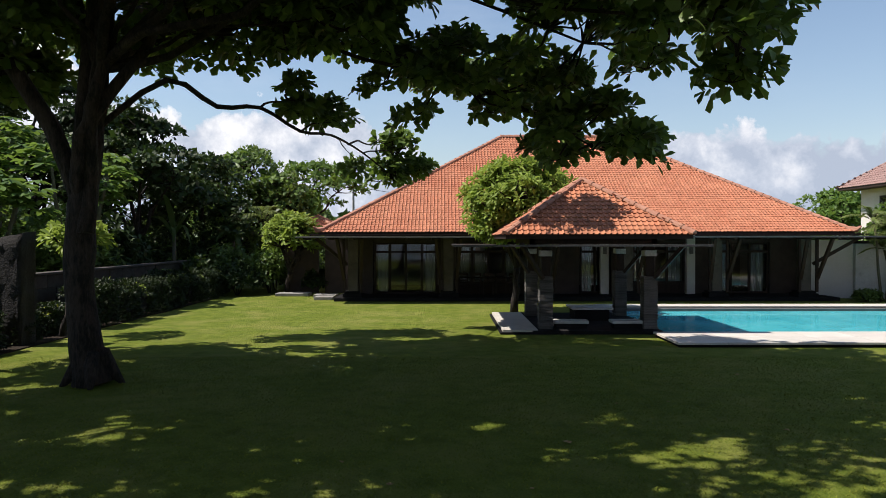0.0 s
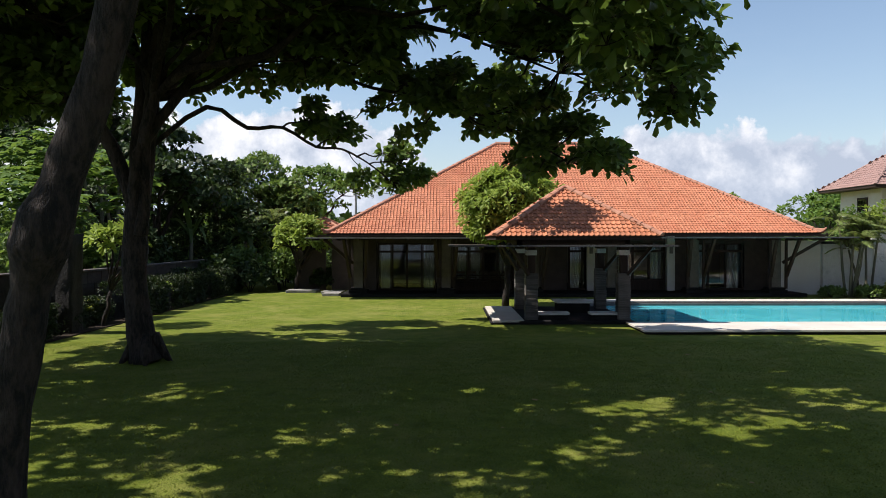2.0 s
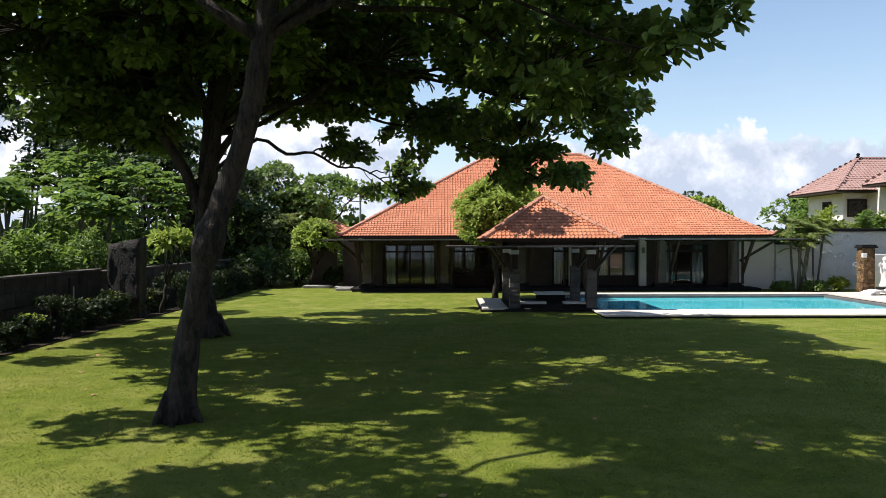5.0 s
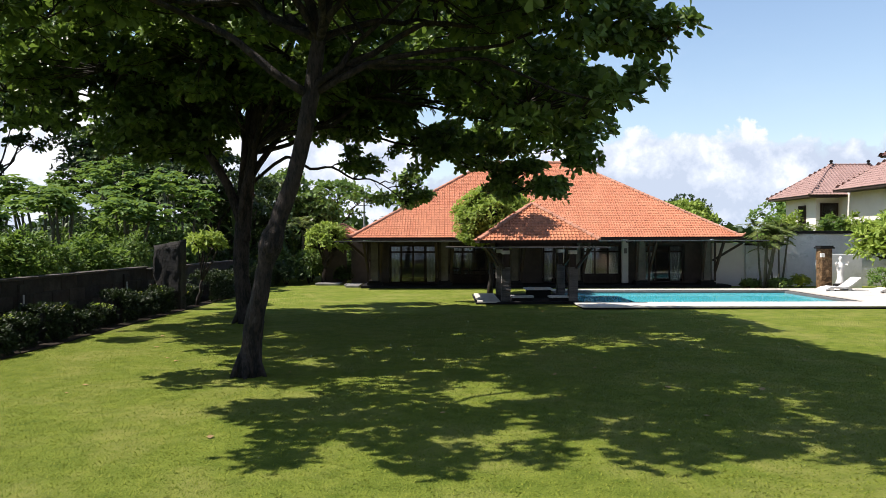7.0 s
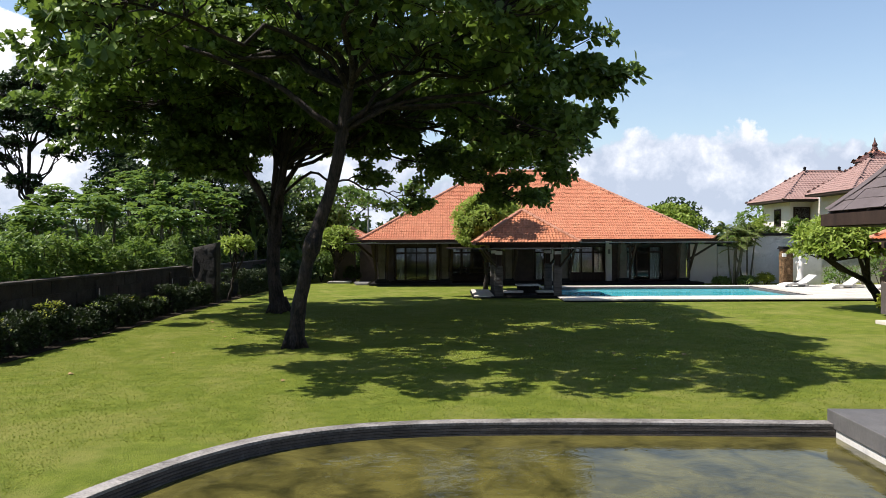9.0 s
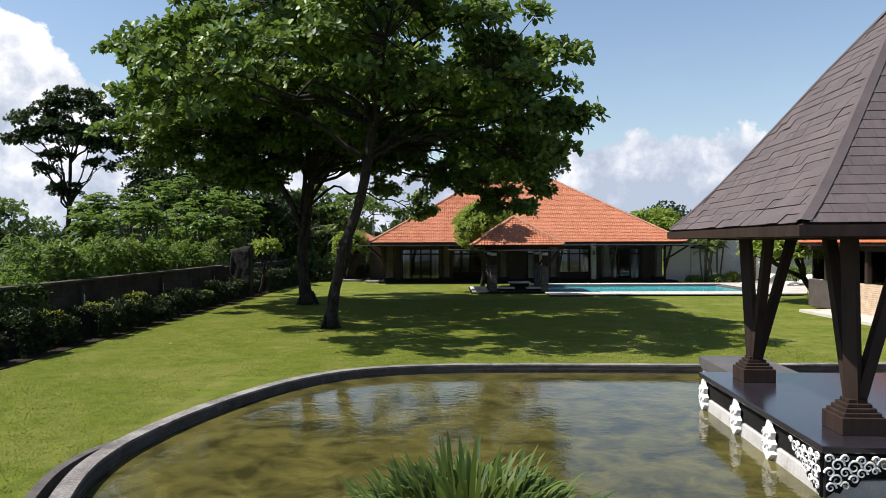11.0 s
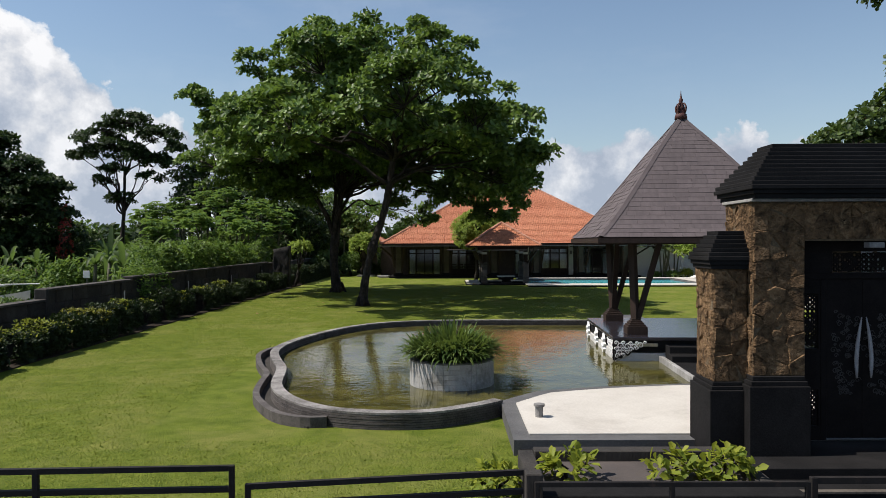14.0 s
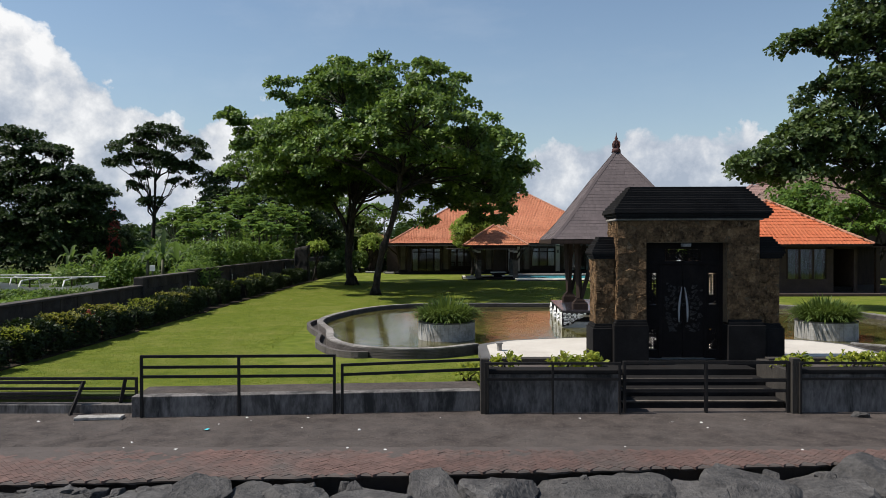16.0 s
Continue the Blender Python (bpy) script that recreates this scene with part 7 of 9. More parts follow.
def banana(x, y, h, seed, z=-0.1):
    rng = np.random.default_rng(seed)
    b = thing("banana_plant", "banana plant with long arching torn leaves", "plant", (x, y, z), "banana plants")
    bm = bmesh.new()
    tube(bm, [(x, y, z), (x + 0.05, y, z + h * 0.3), (x + 0.08, y, z + h * 0.55)], [0.14, 0.11, 0.07], 9)
    part("stem", bm, M_STEM, b, smooth=True)
    n = 9
    head = np.arange(n) * 2.4 + rng.uniform(0, 6)
    base = np.tile(np.array([x + 0.06, y, z + h * 0.5]), (n, 1))
    v, q = ribbons(rng, base, head, rng.uniform(0.40, 0.72, n) * h, rng.uniform(0.18, 0.30, n), rng.uniform(0.75, 1.45, n), rng.uniform(0.3, 1.25, n), 8, 0.3)
    fix("leaves", fast_mesh("leaves", v, q), M_LEAF_BANANA, b)
    return b


def palm(x, y, h, seed, fronds=14, length=2.2, label="feathery palm with arching fronds", z=0.0, trunk_r=0.09, group="palms", stems=1, leaf=M_LEAF_PALM):
    rng = np.random.default_rng(seed)
    p = thing("palm_tree", label, "palm", (x, y, z), group)
    chunks, bm = [], bmesh.new()
    for s in range(stems):
        ox, oy = (rng.uniform(-0.7, 0.7), rng.uniform(-0.5, 0.5)) if stems > 1 else (0, 0)
        hh = h * (rng.uniform(0.55, 1.0) if s else 1.0)
        tip = Vector((x + ox * 1.5, y + oy * 1.5, z + hh))
        tube(bm, bent((x + ox * 0.4, y + oy * 0.4, z - 0.05), tip, 0.0, 5, rng, 0.02), [trunk_r * 1.25, trunk_r, trunk_r, trunk_r * 0.9, trunk_r * 0.85, trunk_r * 0.8], 8)
        for k in range(fronds):
            a = k * 2.4 + rng.uniform(-0.2, 0.2)
            L = length * rng.uniform(0.75, 1.1)
            rise, droop = rng.uniform(0.25, 1.25), rng.uniform(0.35, 0.75)
            f = np.linspace(0.12, 1, 17)
            c = np.stack([tip.x + np.cos(a) * L * f * math.cos(rise), tip.y + np.sin(a) * L * f * math.cos(rise), tip.z + L * (f * math.sin(rise) - droop * f * f)], 1)
            tan = np.gradient(c, axis=0)
            tan /= np.linalg.norm(tan, axis=1, keepdims=True)
            sidev = np.array([-math.sin(a), math.cos(a), 0])
            for sg in (-1, 1):
                dr = tan * 0.75 + sidev * sg * 0.8 + np.array([0, 0, -0.25])
                ll = L * 0.30 * np.sin(np.pi * (0.15 + 0.8 * f))
                chunks.append(scatter(c, dr, np.tile([0, 0, 1.0], (17, 1)) + rng.normal(0, 0.15, (17, 3)), ll, np.full(17, 0.05), BLADE_V, BLADE_Q))
            tube(bm, [tuple(r) for r in c[::4]], [0.022, 0.018, 0.014, 0.010, 0.005][:len(c[::4])], 4, cap=False)
    part("trunk", bm, M_STEM, p, smooth=True)
    fix("fronds", fast_mesh("fronds", *join_arrays(chunks)), leaf, p)
    return p


def frangipani(name, label, x, y, cx, cy, z0, zc, r, rz, seed, leaf=M_LEAF_LIGHT, tips_n=170, size=0.30, trunk_r=0.13, group="", low=-0.3):
    """A frangipani: stubby grey forking branches that end in whorls of long leaves."""
    rng = np.random.default_rng(seed)
    t = thing(name, label, "tree", (x, y, z0), group)
    bm = bmesh.new()
    fork = Vector((x + (cx - x) * 0.45, y + (cy - y) * 0.45, z0 + (zc - z0) * 0.42))
    tube(bm, bent((x, y, z0 - 0.05), fork, 0.05, 4, rng, 0.03), [trunk_r * 1.2, trunk_r, trunk_r * 0.95, trunk_r * 0.9, trunk_r * 0.8], 10)
    tips, outs = [], []
    arms = 7
    for k in range(arms):
        a = k * math.tau / arms + rng.uniform(-0.3, 0.3)
        e1 = Vector((cx + math.cos(a) * r * 0.45, cy + math.sin(a) * r * 0.45, zc - rz * rng.uniform(0.1, 0.5)))
        tube(bm, bent(fork, e1, -0.08, 3, rng, 0.05), [trunk_r * 0.65, trunk_r * 0.5, trunk_r * 0.42, trunk_r * 0.36], 7)
        for j in range(tips_n // arms):
            d = rng.normal(0, 1, 3)
            d /= np.linalg.norm(d)
            d[2] = d[2] if d[2] > low else -d[2]
            tip = Vector((cx, cy, zc)) + Vector((d[0] * r, d[1] * r, d[2] * rz)) * rng.uniform(0.6, 1.0)
            if j % 3 == 0:
                tube(bm, bent(e1, tip, -0.04, 2, rng, 0.04), [0.04, 0.03, 0.022], 5)
            tips.append(tuple(tip))
            outs.append((d[0], d[1], d[2] + 0.5))
    part("trunk", bm, M_BARK, t, "smooth grey forking trunk", smooth=True)
    v, q = rosettes(rng, tips, outs, 11, size, 0.42, 0.2)
    fix("crown", fast_mesh("crown", v, q), leaf, t)
    return t


# beside the house and the pool
frangipani("frangipani_tree", "round-headed frangipani tree with fresh green leaves beside the gazebo", 2.4, 24.8, 2.6, 24.6, 0.0, 3.75, 2.05, 1.6, 51, tips_n=1000, size=0.27, group="frangipani trees", low=-0.85)
frangipani("frangipani_tree", "spreading frangipani tree leaning over the paving", 17.8, 13.6, 15.9, 12.9, 0.05, 2.5, 2.0, 1.15, 52, tips_n=420, size=0.28, trunk_r=0.17, group="frangipani trees")
frangipani("frangipani_tree", "small frangipani tree beside the house corner", -7.4, 33.0, -7.0, 32.6, 0.0, 2.55, 1.35, 1.2, 53, tips_n=240, size=0.30, leaf=M_LEAF_LIGHT, group="frangipani trees")
frangipani("frangipani_tree", "small frangipani tree with few branches beside the wall", -10.1, 18.6, -9.7, 18.8, 0.0, 2.55, 0.85, 0.5, 54, tips_n=38, size=0.32, trunk_r=0.07, group="frangipani trees")
palm(17.9, 28.9, 3.3, 61, 11, 1.45, "clump of feathery palms with ringed stems", stems=5, trunk_r=0.055)
palm(18.9, 29.3, 3.2, 62, 10, 1.35, "clump of feathery palms with ringed stems", stems=3, trunk_r=0.055)
palm(-9.6, 37.5, 3.4, 63, 13, 2.4, "young coconut palm with drooping fronds")
palm(24.5, 26.5, 2.4, 64, 12, 2.2, "low palm with upright fronds beside the wall")
for k, (x, y, w, h) in enumerate(((18.6, 28.4, 1.2, 0.6), (19.6, 28.3, 1.1, 0.8), (17.2, 28.9, 1.0, 0.5), (22.6, 25.5, 1.8, 1.5), (24.2, 24.2, 2.4, 2.2), (25.6, 22.6, 2.4, 2.6))):
    shrub("garden_shrub", "low green garden shrub beside the pool wall", x, y, w, w * 0.8, h, (M_LEAF, M_LEAF_YELLOW, M_LEAF, M_LEAF_FRESH, M_LEAF_FRESH, M_LEAF_FRESH)[k], 70 + k, 0.17, 700, group="garden shrubs")
shrub("croton_bush", "yellow-leaved bush in front of the guest house", 16.3, 10.6, 0.9, 0.9, 1.3, M_LEAF_YELLOW, 80, 0.15, 500)

# dark earth strip along the west wall, added to stand in for hedge shade
bm = box(-11.56, -9.95, -22.0, 31.0, -0.05, 0.03)
bmesh.ops.subdivide_edges(bm, edges=[e for e in bm.edges if abs(e.verts[0].co.y - e.verts[1].co.y) > 1], cuts=150)
for v in bm.verts:
    if v.co.x > -10.5:
        v.co.x += 0.10 * noise.noise(Vector((0, v.co.y * 0.7, 0))) + 0.05 * noise.noise(Vector((3, v.co.y * 2.3, 0)))
tagged(part("planting_bed", bm, M_SHADE_STRIP), "dark earth strip added for the shade along the boundary wall", "flower bed", kind="structure")


def hedge_block(label, x0, x1, y0, y1, h, seed, crest=M_LEAF_YELLOW, thin=1.0, spare=0.15):
    """A length of clipped hedge: flat lumpy top, upright face coloured as if in shade, leaves coloured as if sunlit
    along the top.
    """
    rng = np.random.default_rng(seed)
    s = thing("hedge_shrub", label, "shrub", ((x0 + x1) / 2, (y0 + y1) / 2, 0.03), "hedge along the wall")
    for k in range(int((y1 - y0) * 3) + 2):
        x, y = rng.uniform(x0 + 0.2, x1 - 0.15), rng.uniform(y0 + 0.1, y1 - 0.1)
        bm = bmesh.new()
        tube(bm, bent((x, y, 0.01), (x + rng.normal(0, 0.1), y + rng.normal(0, 0.1), h * 0.8), 0.02, 3, rng, 0.03), [0.022, 0.018, 0.012, 0.006], 5)
        part("stem", bm, M_BARK, s)
    n = int((y1 - y0) * (x1 - x0 + h) * 190 * thin)
    y = rng.uniform(y0, y1, n)
    # heights waver along the row and drop towards both ends
    edge = np.clip(np.minimum(y - y0, y1 - y) / 0.25, 0.0, 1.0) ** 0.5
    top = h * (0.80 + 0.20 * edge) + 0.09 * np.sin(y * 3.1 + seed) + 0.06 * np.sin(y * 7.3 + seed * 2)
    on_top = rng.uniform(0, 1, n) < (x1 - x0) / (x1 - x0 + h)
    u = rng.uniform(0, 1, n)
    x = np.where(on_top, x0 + (x1 - x0) * u, x1 + rng.normal(-0.05, 0.06, n) + 0.06 * np.sin(y * 4.3 + seed))
    z = np.where(on_top, top - np.abs(rng.normal(0, 0.07, n)), 0.06 + (top - 0.1) * u)
    z = np.where(on_top & (x > x1 - 0.18), z - (x - x1 + 0.18) * 0.6, z)
    tips = np.stack([x, y, z], 1)
    out = np.where(on_top[:, None], np.array([0.1, 0, 1.0]), np.array([0.8, 0, 0.35])) + rng.normal(0, 0.35, (n, 3))
    v, q = rosettes(rng, tips, out, 6, 0.115, 0.55, 0.1)
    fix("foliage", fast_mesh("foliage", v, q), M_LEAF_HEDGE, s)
    # brighter copies of the top leaves paint the sunlit crest
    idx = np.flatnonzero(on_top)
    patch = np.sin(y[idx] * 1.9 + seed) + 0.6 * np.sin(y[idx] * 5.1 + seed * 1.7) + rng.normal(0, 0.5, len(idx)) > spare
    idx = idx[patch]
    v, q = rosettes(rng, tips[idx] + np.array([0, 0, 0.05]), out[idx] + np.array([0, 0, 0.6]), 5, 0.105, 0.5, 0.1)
    tagged(fix("flower", fast_mesh("flower", v, q), crest, s), "leaves in a brighter, sunlit tone", kind="stuff")
    return s


rng_h = np.random.default_rng(17)
yy, k = -21.9, 0
while yy < -7.6:
    w = rng_h.uniform(1.7, 2.3)
    hedge_block("clipped hedge shrub with sunlit-toned yellow-green leaves on top", -11.0, -10.05, yy, yy + w, 0.80 + rng_h.uniform(-0.05, 0.08), 100 + k, (M_LEAF_CREST, M_LEAF_YELLOW, M_LEAF_CREST)[k % 3], 1.0, 0.05)
    yy += w + (0.16 if k % 3 else 0.5)
    k += 1
while yy < 19.0:
    w = rng_h.uniform(0.8, 1.5)
    hedge_block("dark green hedge shrub with a few yellow-green tips before the wall", -11.1, -10.25 + rng_h.uniform(-0.2, 0.1), yy, yy + w, rng_h.uniform(0.65, 1.05), 100 + k, M_LEAF_YELLOW if k % 3 else M_LEAF_LIGHT, 0.75, 1.3)
    yy += w + rng_h.uniform(0.1, 0.8)
    k += 1
while yy < 30.5:
    w = rng_h.uniform(1.4, 2.2)
    hedge_block("tall dark hedge shrub before the wall", -11.1, -9.95, yy, yy + w, rng_h.uniform(1.0, 1.4), 100 + k, M_LEAF_LIGHT, 0.7, 1.5)
    yy += w + rng_h.uniform(0.0, 0.4)
    k += 1
shrub("croton_bush", "red-leaved bush in the hedge", -10.55, -14.9, 0.7, 0.7, 0.95, M_LEAF_RED, 90, 0.14, 300)
# shrubs in the planter walls by the gate
for k, x in enumerate((1.55, 2.7, 3.2, 7.4, 8.5, 8.95, 9.4, 11.5, 0.75)):
    shrub("planter_shrub", "low shrub with glossy yellow-green leaves in the planter wall", x, -21.75 if x > 1 else -21.2, 0.62, 0.50, 0.34, M_LEAF_YELLOW, 130 + k, 0.15, 120, z=0.33 if x > 1 else 0.0, group="shrubs in the planter walls")

# beyond the west wall: rough growth, papayas, bananas and trees
rng_w = np.random.default_rng(23)
for k in range(44):
    x, y = rng_w.uniform(-25, -12.9), rng_w.uniform(-12, 34)
    if y < 6 and x < -15:
        continue
    near = x > -15.5
    h = rng_w.uniform(1.2, 2.2) if near else rng_w.uniform(1.5, 3.0)
    if y < 7:
        h *= 0.38 if y < -5 else 0.62
    shrub("wild_shrub", "wild green shrub in the rough ground beyond the wall", x, y, rng_w.uniform(2.0, 3.2), rng_w.uniform(2.0, 3.2), h, (M_LEAF_FRESH, M_LEAF, M_LEAF_FRESH, M_LEAF_PALM)[k % 4], 200 + k, rng_w.uniform(0.18, 0.28), 950, z=-0.1, group="wild shrubs beyond the wall")


for k in range(22):
    x, y = rng_w.uniform(-21, -14.0), rng_w.uniform(9, 24)
    shrub("wild_shrub", "leafy green shrub in the rough growth beyond the wall", x, y, rng_w.uniform(1.8, 2.8), rng_w.uniform(1.8, 2.8), rng_w.uniform(2.2, 3.6), M_LEAF_FRESH if k % 4 else M_LEAF, 960 + k, rng_w.uniform(0.22, 0.32), 1300, z=-0.1, group="wild shrubs beyond the wall", wide=0.5)
for k in range(40):
    x = rng_w.uniform(-28, -13.2)
    y = rng_w.uniform(17, 36)
    shrub("wild_bush", "tall leafy wild bush beyond the wall", x, y, rng_w.uniform(2.6, 3.8), rng_w.uniform(2.6, 3.8), rng_w.uniform(2.8, 5.2) * (0.75 if y < 22 else 1.0), (M_LEAF, M_LEAF_FRESH, M_LEAF_DARK)[k % 3], 800 + k, rng_w.uniform(0.24, 0.34), 1300, z=-0.1, group="wild bushes beyond the wall")
for k, (x, y, w, h) in enumerate(((-10.6, 34.5, 2.4, 2.6), (-12.8, 36.5, 3.0, 4.0), (-9.2, 39.5, 3.0, 3.6), (-11.5, 39.0, 3.0, 4.4), (-7.0, 41.0, 2.6, 3.4), (-14.5, 35.0, 3.0, 4.6), (-8.6, 35.8, 1.8, 1.8), (-6.4, 37.5, 2.0, 2.2), (-16.0, 38.0, 3.4, 5.0), (-13.5, 41.5, 3.2, 5.0), (-10.0, 43.5, 3.2, 4.6), (-9.6, 32.6, 2.2, 1.7), (-7.3, 35.6, 2.4, 2.6), (-6.3, 34.2, 1.4, 1.3), (-11.0, 31.2, 1.8, 1.9), (-8.4, 33.8, 2.2, 2.4))):
    shrub("garden_bush", "dense dark bush at the end of the garden", x, y, w, w, h, M_LEAF_DARK if k % 3 else M_LEAF, 850 + k, 0.24, 1600, group="bushes at the end of the garden")
# a long belt of far woods
rng_f = np.random.default_rng(71)
n = 5200
ang = rng_f.uniform(radians(20), radians(165), n)
dist = rng_f.uniform(105, 190, n)
pos = np.stack([np.cos(ang) * dist, np.sin(ang) * dist, rng_f.uniform(0.2, 1.0, n) ** 0.8 * (4.5 + 2.2 * np.sin(ang * 31) + 1.5 * np.sin(ang * 77 + 1))], 1)
v, q = rosettes(rng_f, pos, rng_f.normal(0, 0.6, (n, 3)) + np.array([0, 0, 0.8]), 6, 1.7, 0.9, 0.15, LEAF1_V, LEAF1_Q)
tagged(fix("far_woods", fast_mesh("far_woods", v, q), M_LEAF_DARK), "belt of far green woods on the plain", "woods", kind="stuff")


def papaya(x, y, h, seed):
    rng = np.random.default_rng(seed)
    t = thing("papaya_tree", "slender papaya tree with a head of lobed leaves", "tree", (x, y, -0.1), "papaya trees")
    bm = bmesh.new()
    heads = []
    for s in range(3):
        tip = Vector((x + rng.uniform(-0.9, 0.9), y + rng.uniform(-0.9, 0.9), h * rng.uniform(0.75, 1.0)))
        tube(bm, bent((x, y, -0.15), tip, 0, 4, rng, 0.05), [0.10, 0.09, 0.08, 0.07, 0.05], 7)
        heads.append(tip)
    part("trunk", bm, M_STEM, t, "pale scarred trunk", smooth=True)
    chunks = []
    for tip in heads:
        n = 26
        a, e = rng.uniform(0, math.tau, n), rng.uniform(-0.35, 1.1, n)
        L = rng.uniform(0.5, 1.0, n)
        c = np.array(tip) + np.stack([np.cos(a) * np.cos(e) * L, np.sin(a) * np.cos(e) * L, np.sin(e) * L], 1)
        for j in range(7):
            b = a + (j - 3) * 0.55
            d = np.stack([np.cos(b), np.sin(b), rng.uniform(-0.45, 0.0, n)], 1)
            chunks.append(scatter(c, d, np.tile([0, 0, 1.0], (n, 1)) + rng.normal(0, 0.2, (n, 3)), rng.uniform(0.35, 0.5, n), rng.uniform(0.18, 0.26, n)))
    fix("crown", fast_mesh("crown", *join_arrays(chunks)), M_LEAF_FRESH, t)


for k, (x, y, h) in enumerate(((-14.5, 22, 4.6), (-16.5, 26, 5.8), (-18.5, 29, 6.8), (-20.5, 32, 7.2), (-17.5, 22, 5.0), (-20, 25, 5.6), (-22.5, 28, 6.0), (-15.2, 30, 6.2), (-23.5, 33, 6.6), (-13.8, 26.5, 5.2), (-25.5, 30, 5.6), (-19, 19, 4.2))):
    papaya(x, y, h, 300 + k)
for k, (x, y, h) in enumerate(((-14.0, 14.5, 3.4), (-19.0, 12.5, 4.0), (-16.8, 14.5, 4.0), (-25.5, 12.0, 3.6), (-12.9, 33.5, 5.4), (-11.0, 36.5, 5.0), (-18.2, 17.0, 4.4), (-21.5, 16.0, 4.3), (-20.2, 19.0, 4.6), (-14.4, 5.6, 4.0), (-15.2, 7.4, 3.8), (-14.2, 9.0, 3.6), (-16.4, 9.2, 4.1), (-15.6, 11.2, 3.8), (-14.3, 12.2, 3.3), (-17.6, 11.4, 4.1), (-18.6, 8.2, 3.7), (-14.9, 3.4, 3.6), (-16.6, 5.6, 4.0), (-23.6, 11.4, 3.4))):
    banana(x, y, h, 330 + k)
# tall weeds close behind the wall
yy, k = 0.8, 0
while yy < 19.2:
    w = rng_w.uniform(1.3, 2.0)
    shrub("wall_weed", "tall leafy weed growing close behind the boundary wall", -12.75 + rng_w.uniform(-0.2, 0.2), yy + w / 2, 1.6, w * 1.25, rng_w.uniform(2.7, 3.8), (M_LEAF_FRESH, M_LEAF, M_LEAF_FRESH)[k % 3], 900 + k, rng_w.uniform(0.18, 0.26), 1500, z=-0.1, group="weeds behind the wall", wide=0.5)
    yy += w * 1.1
    k += 1
# a bush that leans over the wall where it steps down
for k, (x, y, w, h) in enumerate(((-12.1, -1.9, 1.8, 2.5), (-12.1, -0.3, 1.7, 2.6))):
    shrub("overhanging_bush", "fresh green bush spilling over the coping of the wall", x, y, w, 2.2, h, M_LEAF_FRESH, 870 + k, 0.20, 1300, z=-0.1, group="bushes over the wall", wide=0.34)
FT = (-31.4, 17.4, 3.6)
FIELD_BLOBS = [(-32.0, 17.5, 10.9, 1.7, 1.8, 0.8), (-29.9, 17.2, 9.7, 1.5, 1.6, 0.6), (-33.8, 17.4, 9.4, 1.9, 1.8, 0.8), (-31.6, 17.4, 8.3, 2.4, 2.2, 0.9), (-28.4, 17.0, 8.0, 1.9, 2.0, 0.8), (-26.4, 16.8, 6.6, 1.7, 1.7, 0.7), (-30.0, 17.0, 6.5, 2.4, 2.4, 0.9), (-34.2, 17.2, 6.6, 2.4, 2.4, 1.0), (-27.5, 16.6, 5.1, 2.0, 2.0, 0.9), (-31.7, 16.4, 4.7, 2.6, 2.4, 1.0), (-25.7, 16.8, 3.9, 1.3, 1.3, 0.8), (-28.8, 16.3, 3.2, 2.2, 2.0, 1.1), (-34.6, 16.5, 4.0, 2.4, 2.4, 1.1), (-32.0, 16.0, 2.6, 2.2, 2.0, 1.0), (-25.9, 16.8, 5.2, 1.5, 1.5, 0.8), (-26.6, 17.0, 2.8, 1.7, 1.7, 1.0), (-29.4, 15.8, 5.0, 1.9, 1.8, 0.9), (-30.4, 15.8, 1.7, 2.2, 1.8, 1.0), (-33.2, 16.6, 7.9, 1.8, 1.8, 0.8), (-27.6, 17.6, 6.6, 2.0, 2.0, 0.9), (-34.4, 15.6, 2.0, 2.0, 1.8, 1.0)]
broad_tree("field_tree", "dark dense tree with layered foliage standing in the field", [(-31.8, 17.5, -0.1, 0.34), (-31.6, 17.5, 1.6, 0.28), (-31.4, 17.4, 3.6, 0.22), (-31.8, 17.4, 8.6, 0.10)], [((-31.7, 17.4, 7.5) if b[2] > 7.5 else FT if b[2] > 4 else (-31.6, 17.5, 1.8), 0.09) for b in FIELD_BLOBS], FIELD_BLOBS, M_LEAF_DARK, 401, 1.05, 0.27, 8, twig=0.018, pad=0.62, whorls=12, shape=(LEAF1_V, LEAF1_Q), group="field trees")
OPEN_BLOBS = [(-28.8, 34.5, 14.0, 1.9, 1.7, 0.75), (-32.2, 34.5, 12.3, 1.2, 1.4, 0.8), (-25.7, 34.5, 12.7, 1.7, 1.6, 0.8), (-29.8, 34.6, 12.0, 1.5, 1.5, 0.6), (-27.2, 34.4, 10.6, 1.5, 1.5, 0.5), (-32.9, 34.5, 10.9, 1.1, 1.2, 0.4), (-31.1, 34.5, 8.6, 0.9, 1.0, 0.35), (-29.3, 34.5, 7.0, 1.1, 1.1, 0.5), (-26.4, 34.3, 8.9, 0.9, 1.0, 0.4), (-30.6, 34.6, 13.2, 1.4, 1.4, 0.7), (-27.2, 34.6, 12.9, 1.6, 1.5, 0.8), (-24.7, 34.5, 11.5, 1.1, 1.2, 0.6), (-28.4, 34.3, 11.2, 1.6, 1.5, 0.7), (-31.4, 34.6, 11.2, 1.3, 1.3, 0.6), (-26.0, 34.7, 10.4, 1.4, 1.4, 0.6), (-29.8, 34.4, 9.7, 1.0, 1.1, 0.4)]
